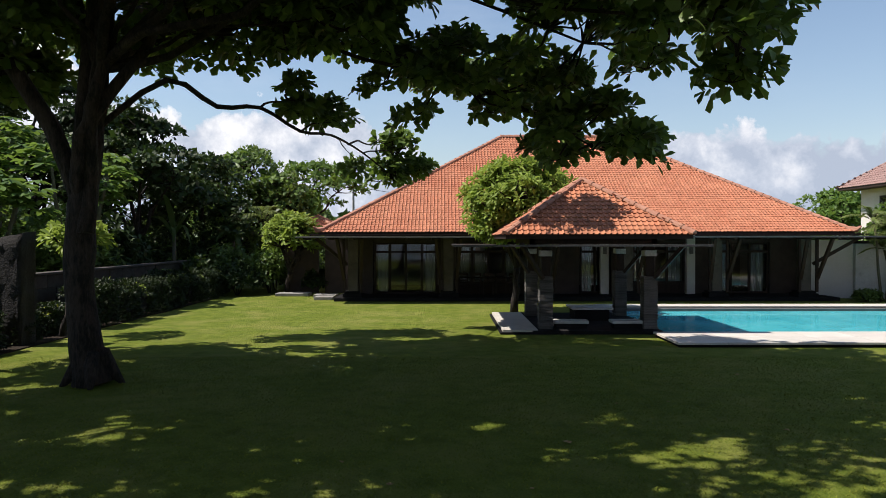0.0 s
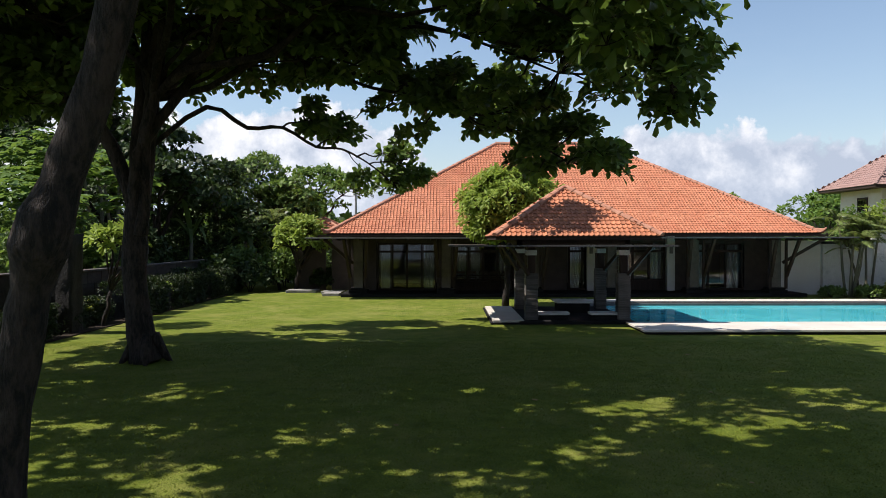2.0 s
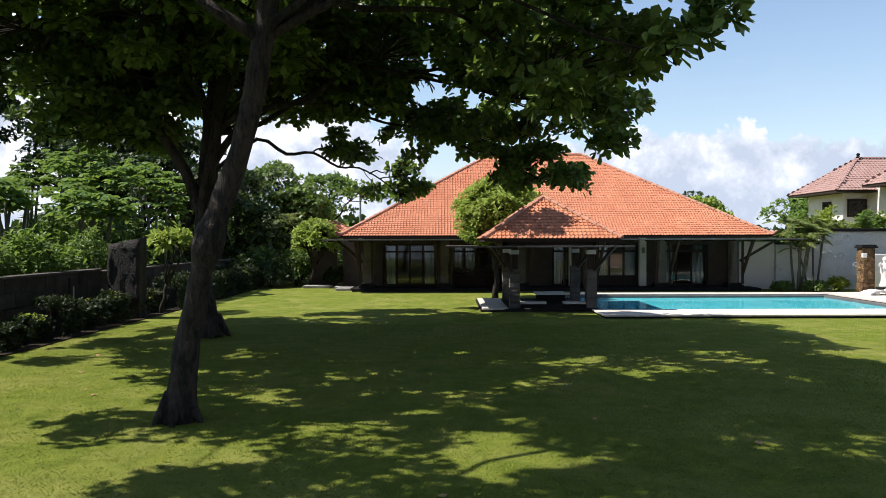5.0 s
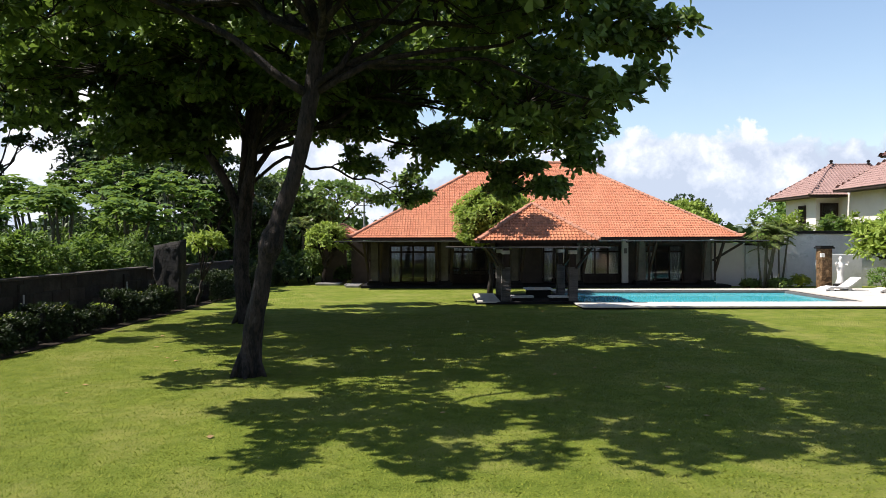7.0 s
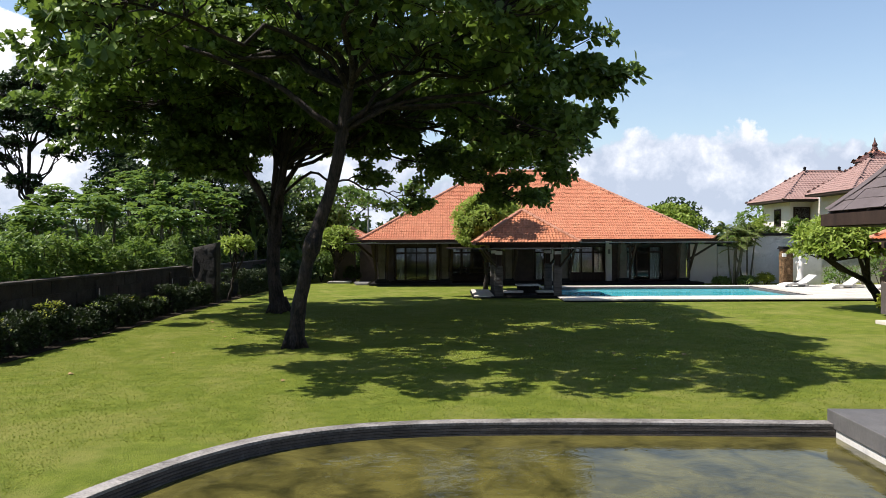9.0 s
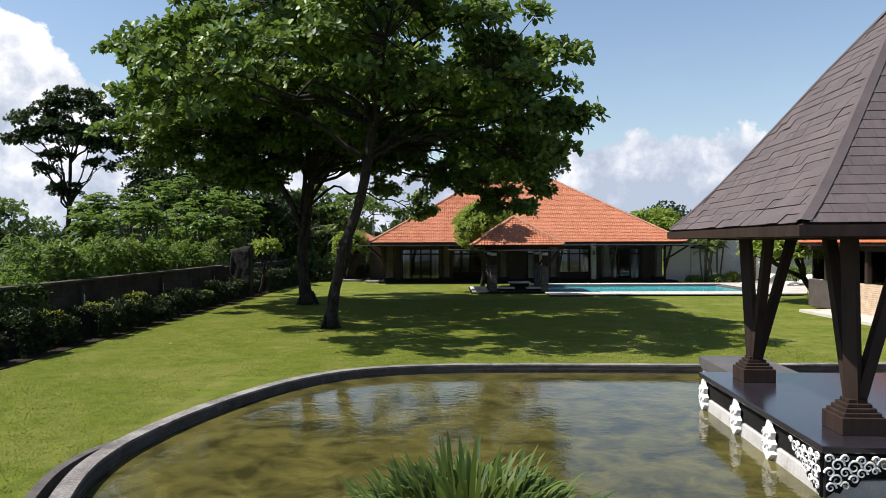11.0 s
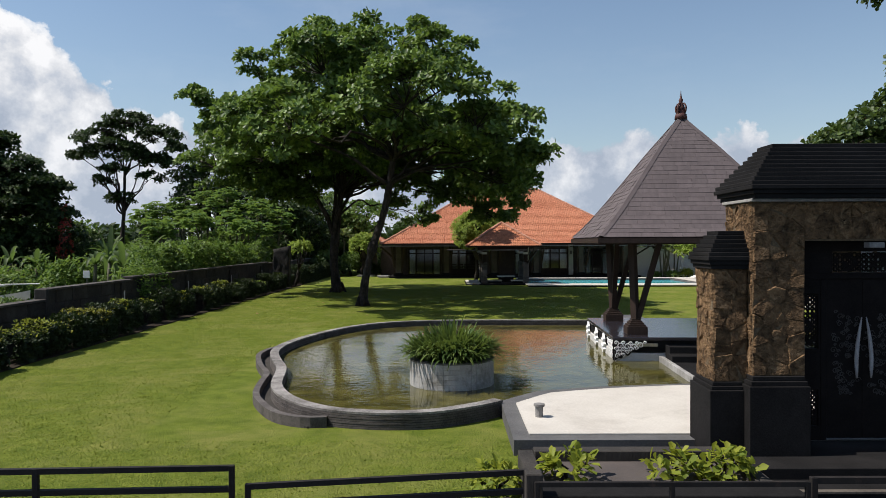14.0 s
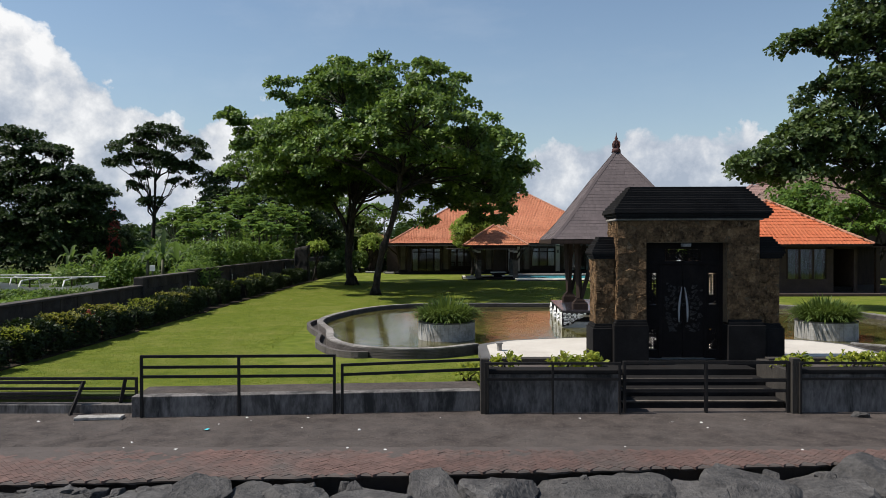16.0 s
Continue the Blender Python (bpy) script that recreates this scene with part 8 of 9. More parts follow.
broad_tree("field_tree", "tall open-crowned tree with slender forked trunks", [(-29.2, 34.5, -0.1, 0.26), (-29.2, 34.5, 3.0, 0.20), (-29.0, 34.5, 6.0, 0.15), (-28.9, 34.5, 9.5, 0.09)], [((-28.95, 34.5, 9.0) if 11 < b[2] and b[0] > -30.5 else (-29.0, 34.5, 5.6), 0.085) for b in OPEN_BLOBS], OPEN_BLOBS, M_LEAF_DARK, 402, 0.58, 0.27, 8, twig=0.018, pad=0.55, whorls=12, shape=(LEAF1_V, LEAF1_Q), group="field trees")
shrub("flowering_bush", "tall dark bush with a head of red flowers in the field", -24.3, 17.4, 2.2, 2.0, 4.9, M_LEAF_DARK, 418, 0.24, 1400, z=-0.1)
shrub("red_bougainvillea", "red-flowering climber over a dark bush", -24.3, 15.9, 0.9, 0.8, 6.2, M_LEAF_RED, 419, 0.15, 560, z=-0.1, category="climber")
for k, (x, y, h) in enumerate(((-39, 21, 5.0), (-36, 20.2, 4.6), (-33.4, 21, 4.8), (-30.4, 20.4, 4.4), (-27.6, 20.8, 4.8), (-25.2, 21.4, 4.6), (-41, 17, 4.0), (-37.2, 17.2, 3.8))):
    shrub("wild_bush", "tall dark bush under the field trees", x, y, 3.8, 3.2, h, M_LEAF_DARK, 1080 + k, 0.30, 1500, z=-0.1, group="wild bushes beyond the wall")
for k, (x, y) in enumerate(((-20.0, 2.6), (-21.4, 2.0), (-22.8, 1.7), (-24.2, 1.6), (-25.6, 2.4), (-24.4, 5.6), (-26.2, 5.2), (-27.8, 5.0), (-22.6, 5.9))):
    shrub("field_creeper", "low green creeper spreading over the rough field", x, y, 1.9, 1.2, 0.62, M_LEAF_FRESH if k % 3 else M_LEAF, 1090 + k, 0.15, 800, z=-0.1, group="creepers in the field")
for k in range(30):
    x, y = rng_w.uniform(-37, -18.5), rng_w.uniform(8.6, 15.4)
    shrub("field_creeper", "low green creeper spreading over the rough field", x, y, rng_w.uniform(2.2, 3.6), rng_w.uniform(1.8, 2.8), rng_w.uniform(0.7, 1.35), M_LEAF_FRESH if k % 3 else M_LEAF, 1010 + k, 0.20, 800, z=-0.1, group="creepers in the field")
for k in range(16):
    x, y = rng_w.uniform(-31, -17.0), rng_w.uniform(-3.5, 2.4)
    shrub("field_creeper", "low green creeper spreading over the rough field", x, y, rng_w.uniform(1.8, 2.8), rng_w.uniform(1.4, 2.2), rng_w.uniform(0.35, 0.62), M_LEAF_FRESH if k % 3 else M_LEAF, 1050 + k, 0.16, 700, z=-0.1, group="creepers in the field")
blob_tree("field_tree", "dark tree with spreading crown behind the wall", -19.5, 38.5, 9.8, 4.6, M_LEAF_DARK, 403, 0.22, 0.35, 8, 0.29, 0.8, 0.55, "field trees")
blob_tree("field_tree", "tall dark tree standing behind the wild bushes", -21.5, 37.0, 13.2, 4.4, M_LEAF_DARK, 415, 0.22, 0.28, 11, 0.29, 0.8, 0.5, "field trees")
blob_tree("field_tree", "dark leafy tree behind the wall", -14.6, 33.5, 9.4, 3.2, M_LEAF_DARK, 404, 0.2, 0.3, 7, 0.34, 0.8, 0.7, "field trees")
blob_tree("garden_tree", "dense round tree beside the villa", -11.6, 41.5, 8.4, 3.8, M_LEAF, 405, 0.2, 0.22, 8, 0.30, 0.9, 0.7, "garden trees")
blob_tree("garden_tree", "dense round tree beside the villa", -8.8, 43.5, 8.0, 3.4, M_LEAF_FRESH, 406, 0.2, 0.25, 7, 0.30, 0.9, 0.65, "garden trees")
blob_tree("garden_tree", "dark dense tree by the boundary wall", -13.2, 38.0, 7.6, 3.2, M_LEAF_DARK, 407, 0.2, 0.2, 7, 0.30, 0.9, 0.7, "garden trees")
blob_tree("garden_tree", "round-crowned tree behind the villa roof", 24.3, 61, 7.3, 3.0, M_LEAF_LIGHT, 408, 0.22, 0.35, 8, 0.36, 0.9, 0.6, "garden trees")
BT = (19.5, -6.0, 4.2)
broad_tree("beach_tree", "big tree with spreading leafy limbs beyond the gate", [(20.2, -6, -0.1, 0.42), (20.0, -6, 1.5, 0.34), (19.6, -6, 4.2, 0.28), (19.3, -6, 8.0, 0.16)], [(BT, 0.07), (BT, 0.08), (BT, 0.10), ((19.3, -6, 7.8), 0.08), ((19.3, -6, 7.8), 0.12), (BT, 0.12), ((19.3, -6, 7.8), 0.12), ((19.3, -6, 7.8), 0.1), (BT, 0.06), (BT, 0.05), (BT, 0.05), (BT, 0.05), (BT, 0.05), (BT, 0.08), (BT, 0.07), ((19.3, -6, 7.8), 0.07)], [(13.6, -6, 6.2, 1.4, 1.3, 0.6), (15.7, -6, 6.7, 1.8, 1.8, 1.2), (17.7, -6, 8.7, 2.1, 2.2, 1.7), (15.9, -6, 11.3, 1.5, 1.3, 0.45), (18.5, -6, 11.4, 2.1, 2.2, 1.5), (20.2, -6, 6.0, 2.4, 2.6, 1.6), (21, -6, 9, 2.8, 2.8, 2.2), (20, -6, 13.2, 2.8, 2.6, 1.5), (20.4, -5, 4.8, 1.6, 1.6, 0.8), (15.2, -5.5, 5.95, 1.5, 1.5, 0.55), (17.4, -6, 6.5, 1.7, 1.8, 0.8), (18.9, -6.8, 5.5, 1.3, 1.2, 0.5), (20.8, -6.9, 4.6, 1.5, 1.2, 0.7), (21.5, -6, 5.2, 2.2, 2.0, 1.4), (16.4, -6, 7.6, 1.7, 1.6, 0.9), (20.4, -6, 11.0, 2.4, 2.2, 1.4)], M_LEAF_SEA, 409, 0.8, 0.225, 9, pad=0.6, group="beach trees")
blob_tree("garden_tree", "leafy tree behind the guest house", 25.8, 16.0, 7.2, 3.8, M_LEAF_FRESH, 410, 0.2, 0.25, 7, 0.30, 0.9, 0.65, "garden trees")
blob_tree("garden_tree", "leafy tree behind the guest house", 30.0, 13.0, 7.6, 4.2, M_LEAF_FRESH, 411, 0.2, 0.25, 7, 0.30, 0.9, 0.65, "garden trees")
for k, (x, y, h, s) in enumerate(((-52, 60, 8, 6), (-40, 75, 8, 6), (-64, 48, 9, 7), (-24, 70, 7, 5), (-78, 66, 9, 7), (-34, 92, 8, 6), (-13, 62, 7, 4), (36, 96, 9, 6), (47, 84, 9, 6), (-50, 30, 6, 5), (-44, 6, 5, 4.5), (-60, 18, 7, 6), (60, 70, 9, 6), (44, 40, 8, 5))):
    blob_tree("far_tree", "far green tree on the plain", x, y, h, s, (M_LEAF, M_LEAF_DARK, M_LEAF_FRESH)[k % 3], 420 + k, 0.25, 0.2, 7, 0.6, 0.7, 0.6, "far trees", leaves=6, pad=1.3, whorls=9)

# ---- east side: guest house, relief wall, loungers, statue, neighbour ----


def hung_curtain(x0, x1, y, z0, z1):
    """A curtain that hangs in folds."""
    bm = bmesh.new()
    n = 36
    rows = [[bm.verts.new((x0 + (x1 - x0) * k / n, y + 0.035 * math.sin(k * 1.3 + 0.4 * math.sin(k * 0.7)), z)) for k in range(n + 1)] for z in (z0, (z0 + z1) / 2, z1)]
    for a, b in zip(rows, rows[1:]):
        for k in range(n):
            bm.faces.new((a[k], a[k + 1], b[k + 1], b[k]))
    bmesh.ops.solidify(bm, geom=bm.faces[:], thickness=0.006)
    tagged(part("curtain", bm, M_CURTAIN_DIM, smooth=True), "curtain in a dimmed grey-green behind the guest house window", "curtain", "guest house curtains")


def make_guest_house():
    h = thing("guest_house", "low guest house with orange tiled roof and pale brick walls", "house", (19.4, 6.5, 0))
    hip_roof(h, 15.12, 23.3, 2.2, 9.95, 2.78, 5.35, 0.21, 0.33, 0, 12, horn=0.0, ridge_axis="y", field=M_TILE_GUEST, single=M_TILE_GUEST)
    part("terrace", box(14.25, 16.9, 1.15, 8.3, 0.0, 0.12, 0.01), M_DECK, h, "cream stone terrace")
    part("porch_floor", box(16.9, 28.0, 1.6, 11.0, 0.0, 0.13, 0.01), M_GUESTWALL, h, "brown stone porch floor")
    part("porch_canopy", boxes([(23.2, 28.4, 2.15, 9.9, 2.66, 2.74), (23.2, 28.4, 2.1, 2.15, 2.60, 2.78)]), M_DARKWOOD, h, "flat dark porch canopy")
    part("porch_wall", box(23.0, 28.2, 9.7, 9.9, 0.13, 2.66), M_DARKWOOD, h, "dark timber porch wall")
    for x in (23.6, 27.9):
        part("porch_post", box(x - 0.1, x + 0.1, 2.3, 2.5, 0.13, 2.66, 0.01), M_DARKWOOD, h)
    st = part("step", boxes([(14.5, 16.6, 1.45, 3.0, 0.12, 0.30), (15.2, 16.6, 1.8, 3.0, 0.30, 0.46)], 0.008), M_DECK, h, "cream stone steps")
    part("side_base", box(15.6, 15.8, 3.0, 10.2, 0.12, 1.25), M_PALEBRICK, h, "pale brick side wall")
    part("wall", boxes([(15.8, 23.0, 10.0, 10.2, 0.12, 2.7), (22.8, 23.0, 3.2, 10.0, 0.12, 2.7), (17.3, 21.6, 3.05, 3.2, 0.12, 0.85), (17.3, 19.0, 3.05, 3.2, 0.85, 2.7), (21.25, 21.6, 3.05, 3.2, 0.85, 2.7)]), M_GUESTWALL, h, "plastered walls")
    part("upper_wall", boxes([(15.6, 15.8, 3.0, 10.2, 2.45, 2.72), (15.8, 23.0, 3.05, 3.2, 2.5, 2.72)]), M_DARKWOOD, h)
    rng = np.random.default_rng(9)
    me = bpy.data.meshes.new("brick")
    bm = box(-0.02, 0.012, -0.118, 0.118, 0.003, 0.071)
    bm.to_mesh(me)
    bm.free()
    me.materials.append(M_PALEBRICK)
    side = part("brick_base", box(15.588, 15.6, 3.0, 10.2, 0.12, 1.25), M_MORTAR, h, "pale brick base wall")
    for j in range(15):
        for i in range(20):
            y = 3.12 + i * 0.242 + (0.121 if j % 2 else 0)
            piece("brick", me, side, pose(15.585 + rng.uniform(-0.003, 0.003), y, 0.12 + j * 0.075))
    for k, y in enumerate((3.2, 4.6, 6.0, 7.4, 8.8)):
        part("window_post", box(15.56, 15.84, y - 0.09, y + 0.09, 1.25, 2.45, 0.005), M_DARKWOOD, h)
        g = part("pane", box(15.69, 15.7, y + 0.09, y + 1.31, 1.25, 2.45), M_GLASS, h)
        g.visible_shadow = False
        tagged(part("curtain", box(15.9, 15.93, y + 0.25, y + 1.0, 1.0, 2.45), M_CURTAIN), "pale curtain behind the guest house window", "curtain")
    part("red_column", box(15.5, 15.75, 2.72, 2.97, 0.46, 2.7, 0.01), M_RED, h, "dark red timber column")
    part("column_foot", box(15.44, 15.81, 2.66, 2.99, 0.46, 0.66, 0.02), M_REDBRICK, h, "brick column foot")
    for x0, x1 in ((16.0, 17.3), (19.0, 21.25)):
        part("window_frame", boxes([(x0, x0 + 0.08, 3.04, 3.16, 0.85, 2.5), (x1 - 0.08, x1, 3.04, 3.16, 0.85, 2.5), ((x0 * 2 + x1) / 3 - 0.05, (x0 * 2 + x1) / 3 + 0.05, 3.05, 3.15, 0.85, 2.5), ((x0 + x1 * 2) / 3 - 0.05, (x0 + x1 * 2) / 3 + 0.05, 3.05, 3.15, 0.85, 2.5)]), M_DARKWOOD, h)
        g = part("pane", box(x0, x1, 3.095, 3.105, 0.85, 2.5), M_GLASS, h)
        g.visible_shadow = False
        for i in range(3):
            a, b = x0 + (x1 - x0) * i / 3 + 0.08, x0 + (x1 - x0) * (i + 1) / 3 - 0.1
            hung_curtain(a + (0.0 if i else 0.12), b, 3.36, 0.41, 2.49)
    part("floor", box(15.85, 22.75, 3.25, 9.9, 0.125, 0.4), M_LAVA, h)
    part("fascia", box(14.7, 23.3, 2.1, 2.2, 2.66, 2.78), M_DARKWOOD, h)
    part("gutter", box(23.3, 24.6, 2.1, 2.2, 2.66, 2.78), M_WHITE, h, "pale gutter")
    bm = bmesh.new()
    beam(bm, (15.35, 2.9, 2.5), (14.95, 2.2, 3.35), 0.08, 0.08)
    part("roof_bracket", bm, M_DARKWOOD, h)


make_guest_house()


def make_east_wall():
    w = thing("wall_east", "tall pale relief-carved garden wall with a dark coping", "wall", (21, 29, 0), kind="structure")
    body = part("wall_body", boxes([(17.5, 19.8, 30.3, 30.55, 0, 2.35), (19.8, 29.5, 30.2, 30.5, 0, 3.02)], 0.01), M_GREYWALL, w, "pale rendered wall")
    part("coping", boxes([(17.5, 19.75, 30.2, 30.65, 2.35, 2.47), (19.75, 29.6, 30.08, 30.62, 3.02, 3.18)], 0.01), M_LAVA, body, "dark stone coping")
    rng = np.random.default_rng(77)
    for k in range(16):
        cx, cz, r = rng.uniform(20.0, 22.6), rng.uniform(1.0, 2.8), rng.uniform(0.12, 0.3)
        bm = bmesh.new()
        s = rng.choice((-1, 1))
        tube(bm, [(cx + r * (1 - t / 16) * math.cos(t * 0.55) * s, 30.19, cz + r * (1 - t / 16) * math.sin(t * 0.55)) for t in range(15)], [0.028] * 15, 5)
        part("relief_scroll", bm, M_GREYWALL, body, "raised scroll relief")
    p = part("stone_pier", box(20.05, 20.62, 26.9, 27.4, 0, 2.2, 0.02), M_STONEJOINT, w, "yellow stone pier")
    part("pier_cap", boxes([(19.95, 20.72, 26.8, 27.5, 2.2, 2.28), (20.0, 20.67, 26.85, 27.45, 2.28, 2.36)], 0.01), M_LAVA, p, "black pier cap")
    rubble_face(p, "stone", (20.05, 26.9, 0.1), (1, 0, 0), (0, 0, 1), 0.57, 2.1, 78, 0.2, (0, -1, 0))
    rubble_face(p, "stone", (20.05, 27.4, 0.1), (0, -1, 0), (0, 0, 1), 0.5, 2.1, 79, 0.2, (-1, 0, 0))
    part("lamp", box(19.95, 20.15, 26.72, 26.86, 1.75, 1.95, 0.01), M_WHITE, p, "white lamp")
    part("white_panel", box(21.3, 23.2, 28.62, 28.88, 0, 1.85, 0.01), M_WHITE, w, "white plaster panel")
    part("house_end_wall", box(15.65, 17.5, 30.5, 30.7, 0, 2.5), M_CREAMWALL, w, "cream plaster wall")
    part("wall_return", boxes([(29.5, 29.75, 16.0, 30.2, 0, 2.2)], 0.01), M_DARKCONC, w, "dark boundary wall")


make_east_wall()
# a white garden figure on a plinth, kept plain
bm = bmesh.new()
lathe(bm, [(0.22, 0.0), (0.24, 0.06), (0.16, 0.3), (0.15, 0.55), (0.19, 0.75), (0.17, 0.95), (0.13, 1.1), (0.05, 1.18), (0.09, 1.25), (0.10, 1.33), (0.06, 1.42), (0.01, 1.45)], (20.9, 26.6, 0.35), 12)
for a in (-1, 1):
    tube(bm, [(20.9 + a * 0.13, 26.6, 1.42), (20.9 + a * 0.33, 26.5, 1.34), (20.9 + a * 0.30, 26.42, 1.52)], [0.055, 0.045, 0.03], 6)
tagged(part("garden_statue", bm, M_WHITE, smooth=True), "white stone garden statue by the pool wall", "statue")
tagged(part("statue_plinth", box(20.63, 21.2, 26.3, 26.88, 0.0, 0.35, 0.02), M_LAVA), "dark stone plinth under the white statue", "plinth")


def lounger(x, y, turn):
    """A moulded white lounger: a low wave that rises to a back."""
    l = thing("sun_lounger", "white moulded sun lounger with raised back on the pool deck", "sun lounger", (x, y, 0.125), "sun loungers by the pool")
    m = pose(x, y, 0.125, 0, 0, turn)
    prof = [(-1.0, 0.10), (-0.75, 0.20), (-0.4, 0.24), (0.0, 0.18), (0.3, 0.20), (0.6, 0.36), (0.95, 0.60), (1.05, 0.65)]
    bm = bmesh.new()
    rows = []
    for px, pz in prof:
        rows.append([bm.verts.new(m @ Vector((px, s * 0.33, pz + dz))) for s, dz in ((-1, 0), (1, 0), (1, -0.09), (-1, -0.09))])
    for a, b in zip(rows, rows[1:]):
        for k in range(4):
            bm.faces.new((a[k], a[(k + 1) % 4], b[(k + 1) % 4], b[k]))
    bm.faces.new(list(reversed(rows[0])))
    bm.faces.new(rows[-1])
    bmesh.ops.recalc_face_normals(bm, faces=bm.faces[:])
    part("shell", bm, M_WHITE, l)
    for px in (-0.6, 0.45):
        part("foot", box(px - 0.12, px + 0.12, -0.28, 0.28, 0.0, 0.14, 0, m), M_WHITE, l)


lounger(19.9, 25.0, 12)
lounger(21.7, 23.6, 14)
lounger(23.5, 22.4, 10)


def make_neighbour():
    n = thing("neighbour_house", "two-storey cream house with faded brown hipped roofs", "house", (33, 46, 0))
    part("wall", box(29.0, 37.0, 44.7, 49.6, -0.1, 6.05), M_CREAMWALL, n, "cream plaster wall")
    part("wall_wing", box(30.8, 41.0, 37.6, 44.69, -0.1, 6.3), M_CREAMWALL, n, "cream plaster wing")
    hip_roof(n, 27.9, 38.0, 43.55, 50.6, 6.1, 8.7, 0.27, 0.30, 0, 13, drop=0.18, field=M_PINKROOF, single=M_PINKROOF, cap_r=0.09, capping=M_PINKROOF)
    hip_roof(n, 29.5, 42.0, 36.5, 43.2, 6.4, 9.0, 0.27, 0.30, 0, 14, drop=0.18, field=M_PINKROOF, single=M_PINKROOF, cap_r=0.09, capping=M_PINKROOF)
    for x0, x1, y0, y1, z0, z1 in ((28.93, 29.0, 46.2, 47.4, 3.9, 5.4), (29.3, 30.7, 44.63, 44.7, 4.2, 5.5)):
        wn = part("window", box(x0, x1, y0, y1, z0, z1), M_DARKWOOD, n, "dark timber window")
        part("pane", box(x0 - 0.02 if x1 - x0 < 0.5 else x0 + 0.12, x0 if x1 - x0 < 0.5 else x1 - 0.12, y0 + 0.12 if x1 - x0 < 0.5 else y0 - 0.02, y1 - 0.12 if x1 - x0 < 0.5 else y0, z0 + 0.12, z1 - 0.12), M_GLASS, wn)
    for x, y, z in ((31.45, 47.07, 8.7), (34.45, 47.07, 8.7), (32.9, 39.85, 9.0)):
        bm = bmesh.new()
        lathe(bm, [(0.14, 0), (0.17, 0.1), (0.09, 0.2), (0.15, 0.32), (0.05, 0.42)], (x, y, z), 8)
        part("ridge_ornament", bm, M_LAVA, n, "dark ridge ornament")
    t = thing("shrine_tower", "small tiered shrine with a red carved roof", "shrine", (40.5, 52, 0))
    hip_roof(t, 39.2, 41.8, 50.7, 53.3, 10.1, 11.2, 0.4, 0.45, 0, 15, field=M_RED, single=M_RED, cap_r=0.1, horn=0.3)
    part("shaft", box(39.9, 41.1, 51.4, 52.6, -0.1, 10.1), M_RED, t)
    bm = bmesh.new()
    lathe(bm, [(0.3, 0), (0.2, 0.3), (0.25, 0.5), (0.08, 0.8), (0.02, 1.2)], (40.5, 52, 11.15), 8)
    part("roof_crown", bm, M_RED, t)


make_neighbour()


def make_brown_house():
    h = thing("brown_house", "large house with a broad dull brown roof behind the trees", "house", (33, 24, 0))
    part("wall", box(26.4, 40.0, 20.6, 28.0, -0.1, 4.9), M_GUESTWALL, h, "brown plastered wall")
    hip_roof(h, 25.2, 41.2, 19.6, 29.2, 4.9, 8.7, 0.30, 0.36, 0, 17, drop=0.2, field=M_BROWNROOF, single=M_BROWNROOF, cap_r=0.1, capping=M_BROWNROOF)


make_brown_house()
for k in range(9):
    shrub("climbing_shrub", "dense green climber spilling over the garden wall", 19.6 + k * 1.15, 31.5, 2.2, 1.6, 4.5 + 0.4 * math.sin(k * 2.2), M_LEAF_LIGHT if k % 3 else M_LEAF_FRESH, 470 + k, 0.24, 3000, group="climbers on the wall")

# ---- far bits ----
pole = thing("utility_pole", "thin concrete utility pole with wires behind the villa", "pole", (-9.6, 74, 0))
bm = bmesh.new()
tube(bm, [(-9.6, 74, -0.1), (-9.6, 74, 8.4)], [0.16, 0.11], 8)
part("shaft", bm, M_CONCRETE, pole)
part("cross_arm", box(-10.3, -8.9, 73.95, 74.05, 7.9, 8.02), M_DARKWOOD, pole)
bm = bmesh.new()
tube(bm, bent((-9.6, 74, 8.0), (12, 80, 7.2), -0.7, 12, np.random.default_rng(1)), [0.025] * 13, 4)
part("wire", bm, M_BLACKIRON, pole)
mast = thing("radio_mast", "thin lattice radio mast on the skyline", "mast", (-7.5, 110, 0))
bm = bmesh.new()
tube(bm, [(-7.5, 110, -0.1), (-7.5, 110, 10.4)], [0.14, 0.05], 6)
for z in (8.6, 9.3):
    add_box(bm, -8.0, -7.0, 109.95, 110.05, z, z + 0.12)
part("shaft", bm, M_GREYWALL, mast)
sign = thing("field_sign", "small white board on a stake in the field", "sign", (-14.8, 0.0, -0.1))
part("board", box(-14.95, -14.67, -0.02, 0.02, 1.5, 1.80, 0.01), M_WHITE, sign)
part("stake", box(-14.84, -14.78, 0.02, 0.07, -0.1, 1.5), M_STEM, sign)


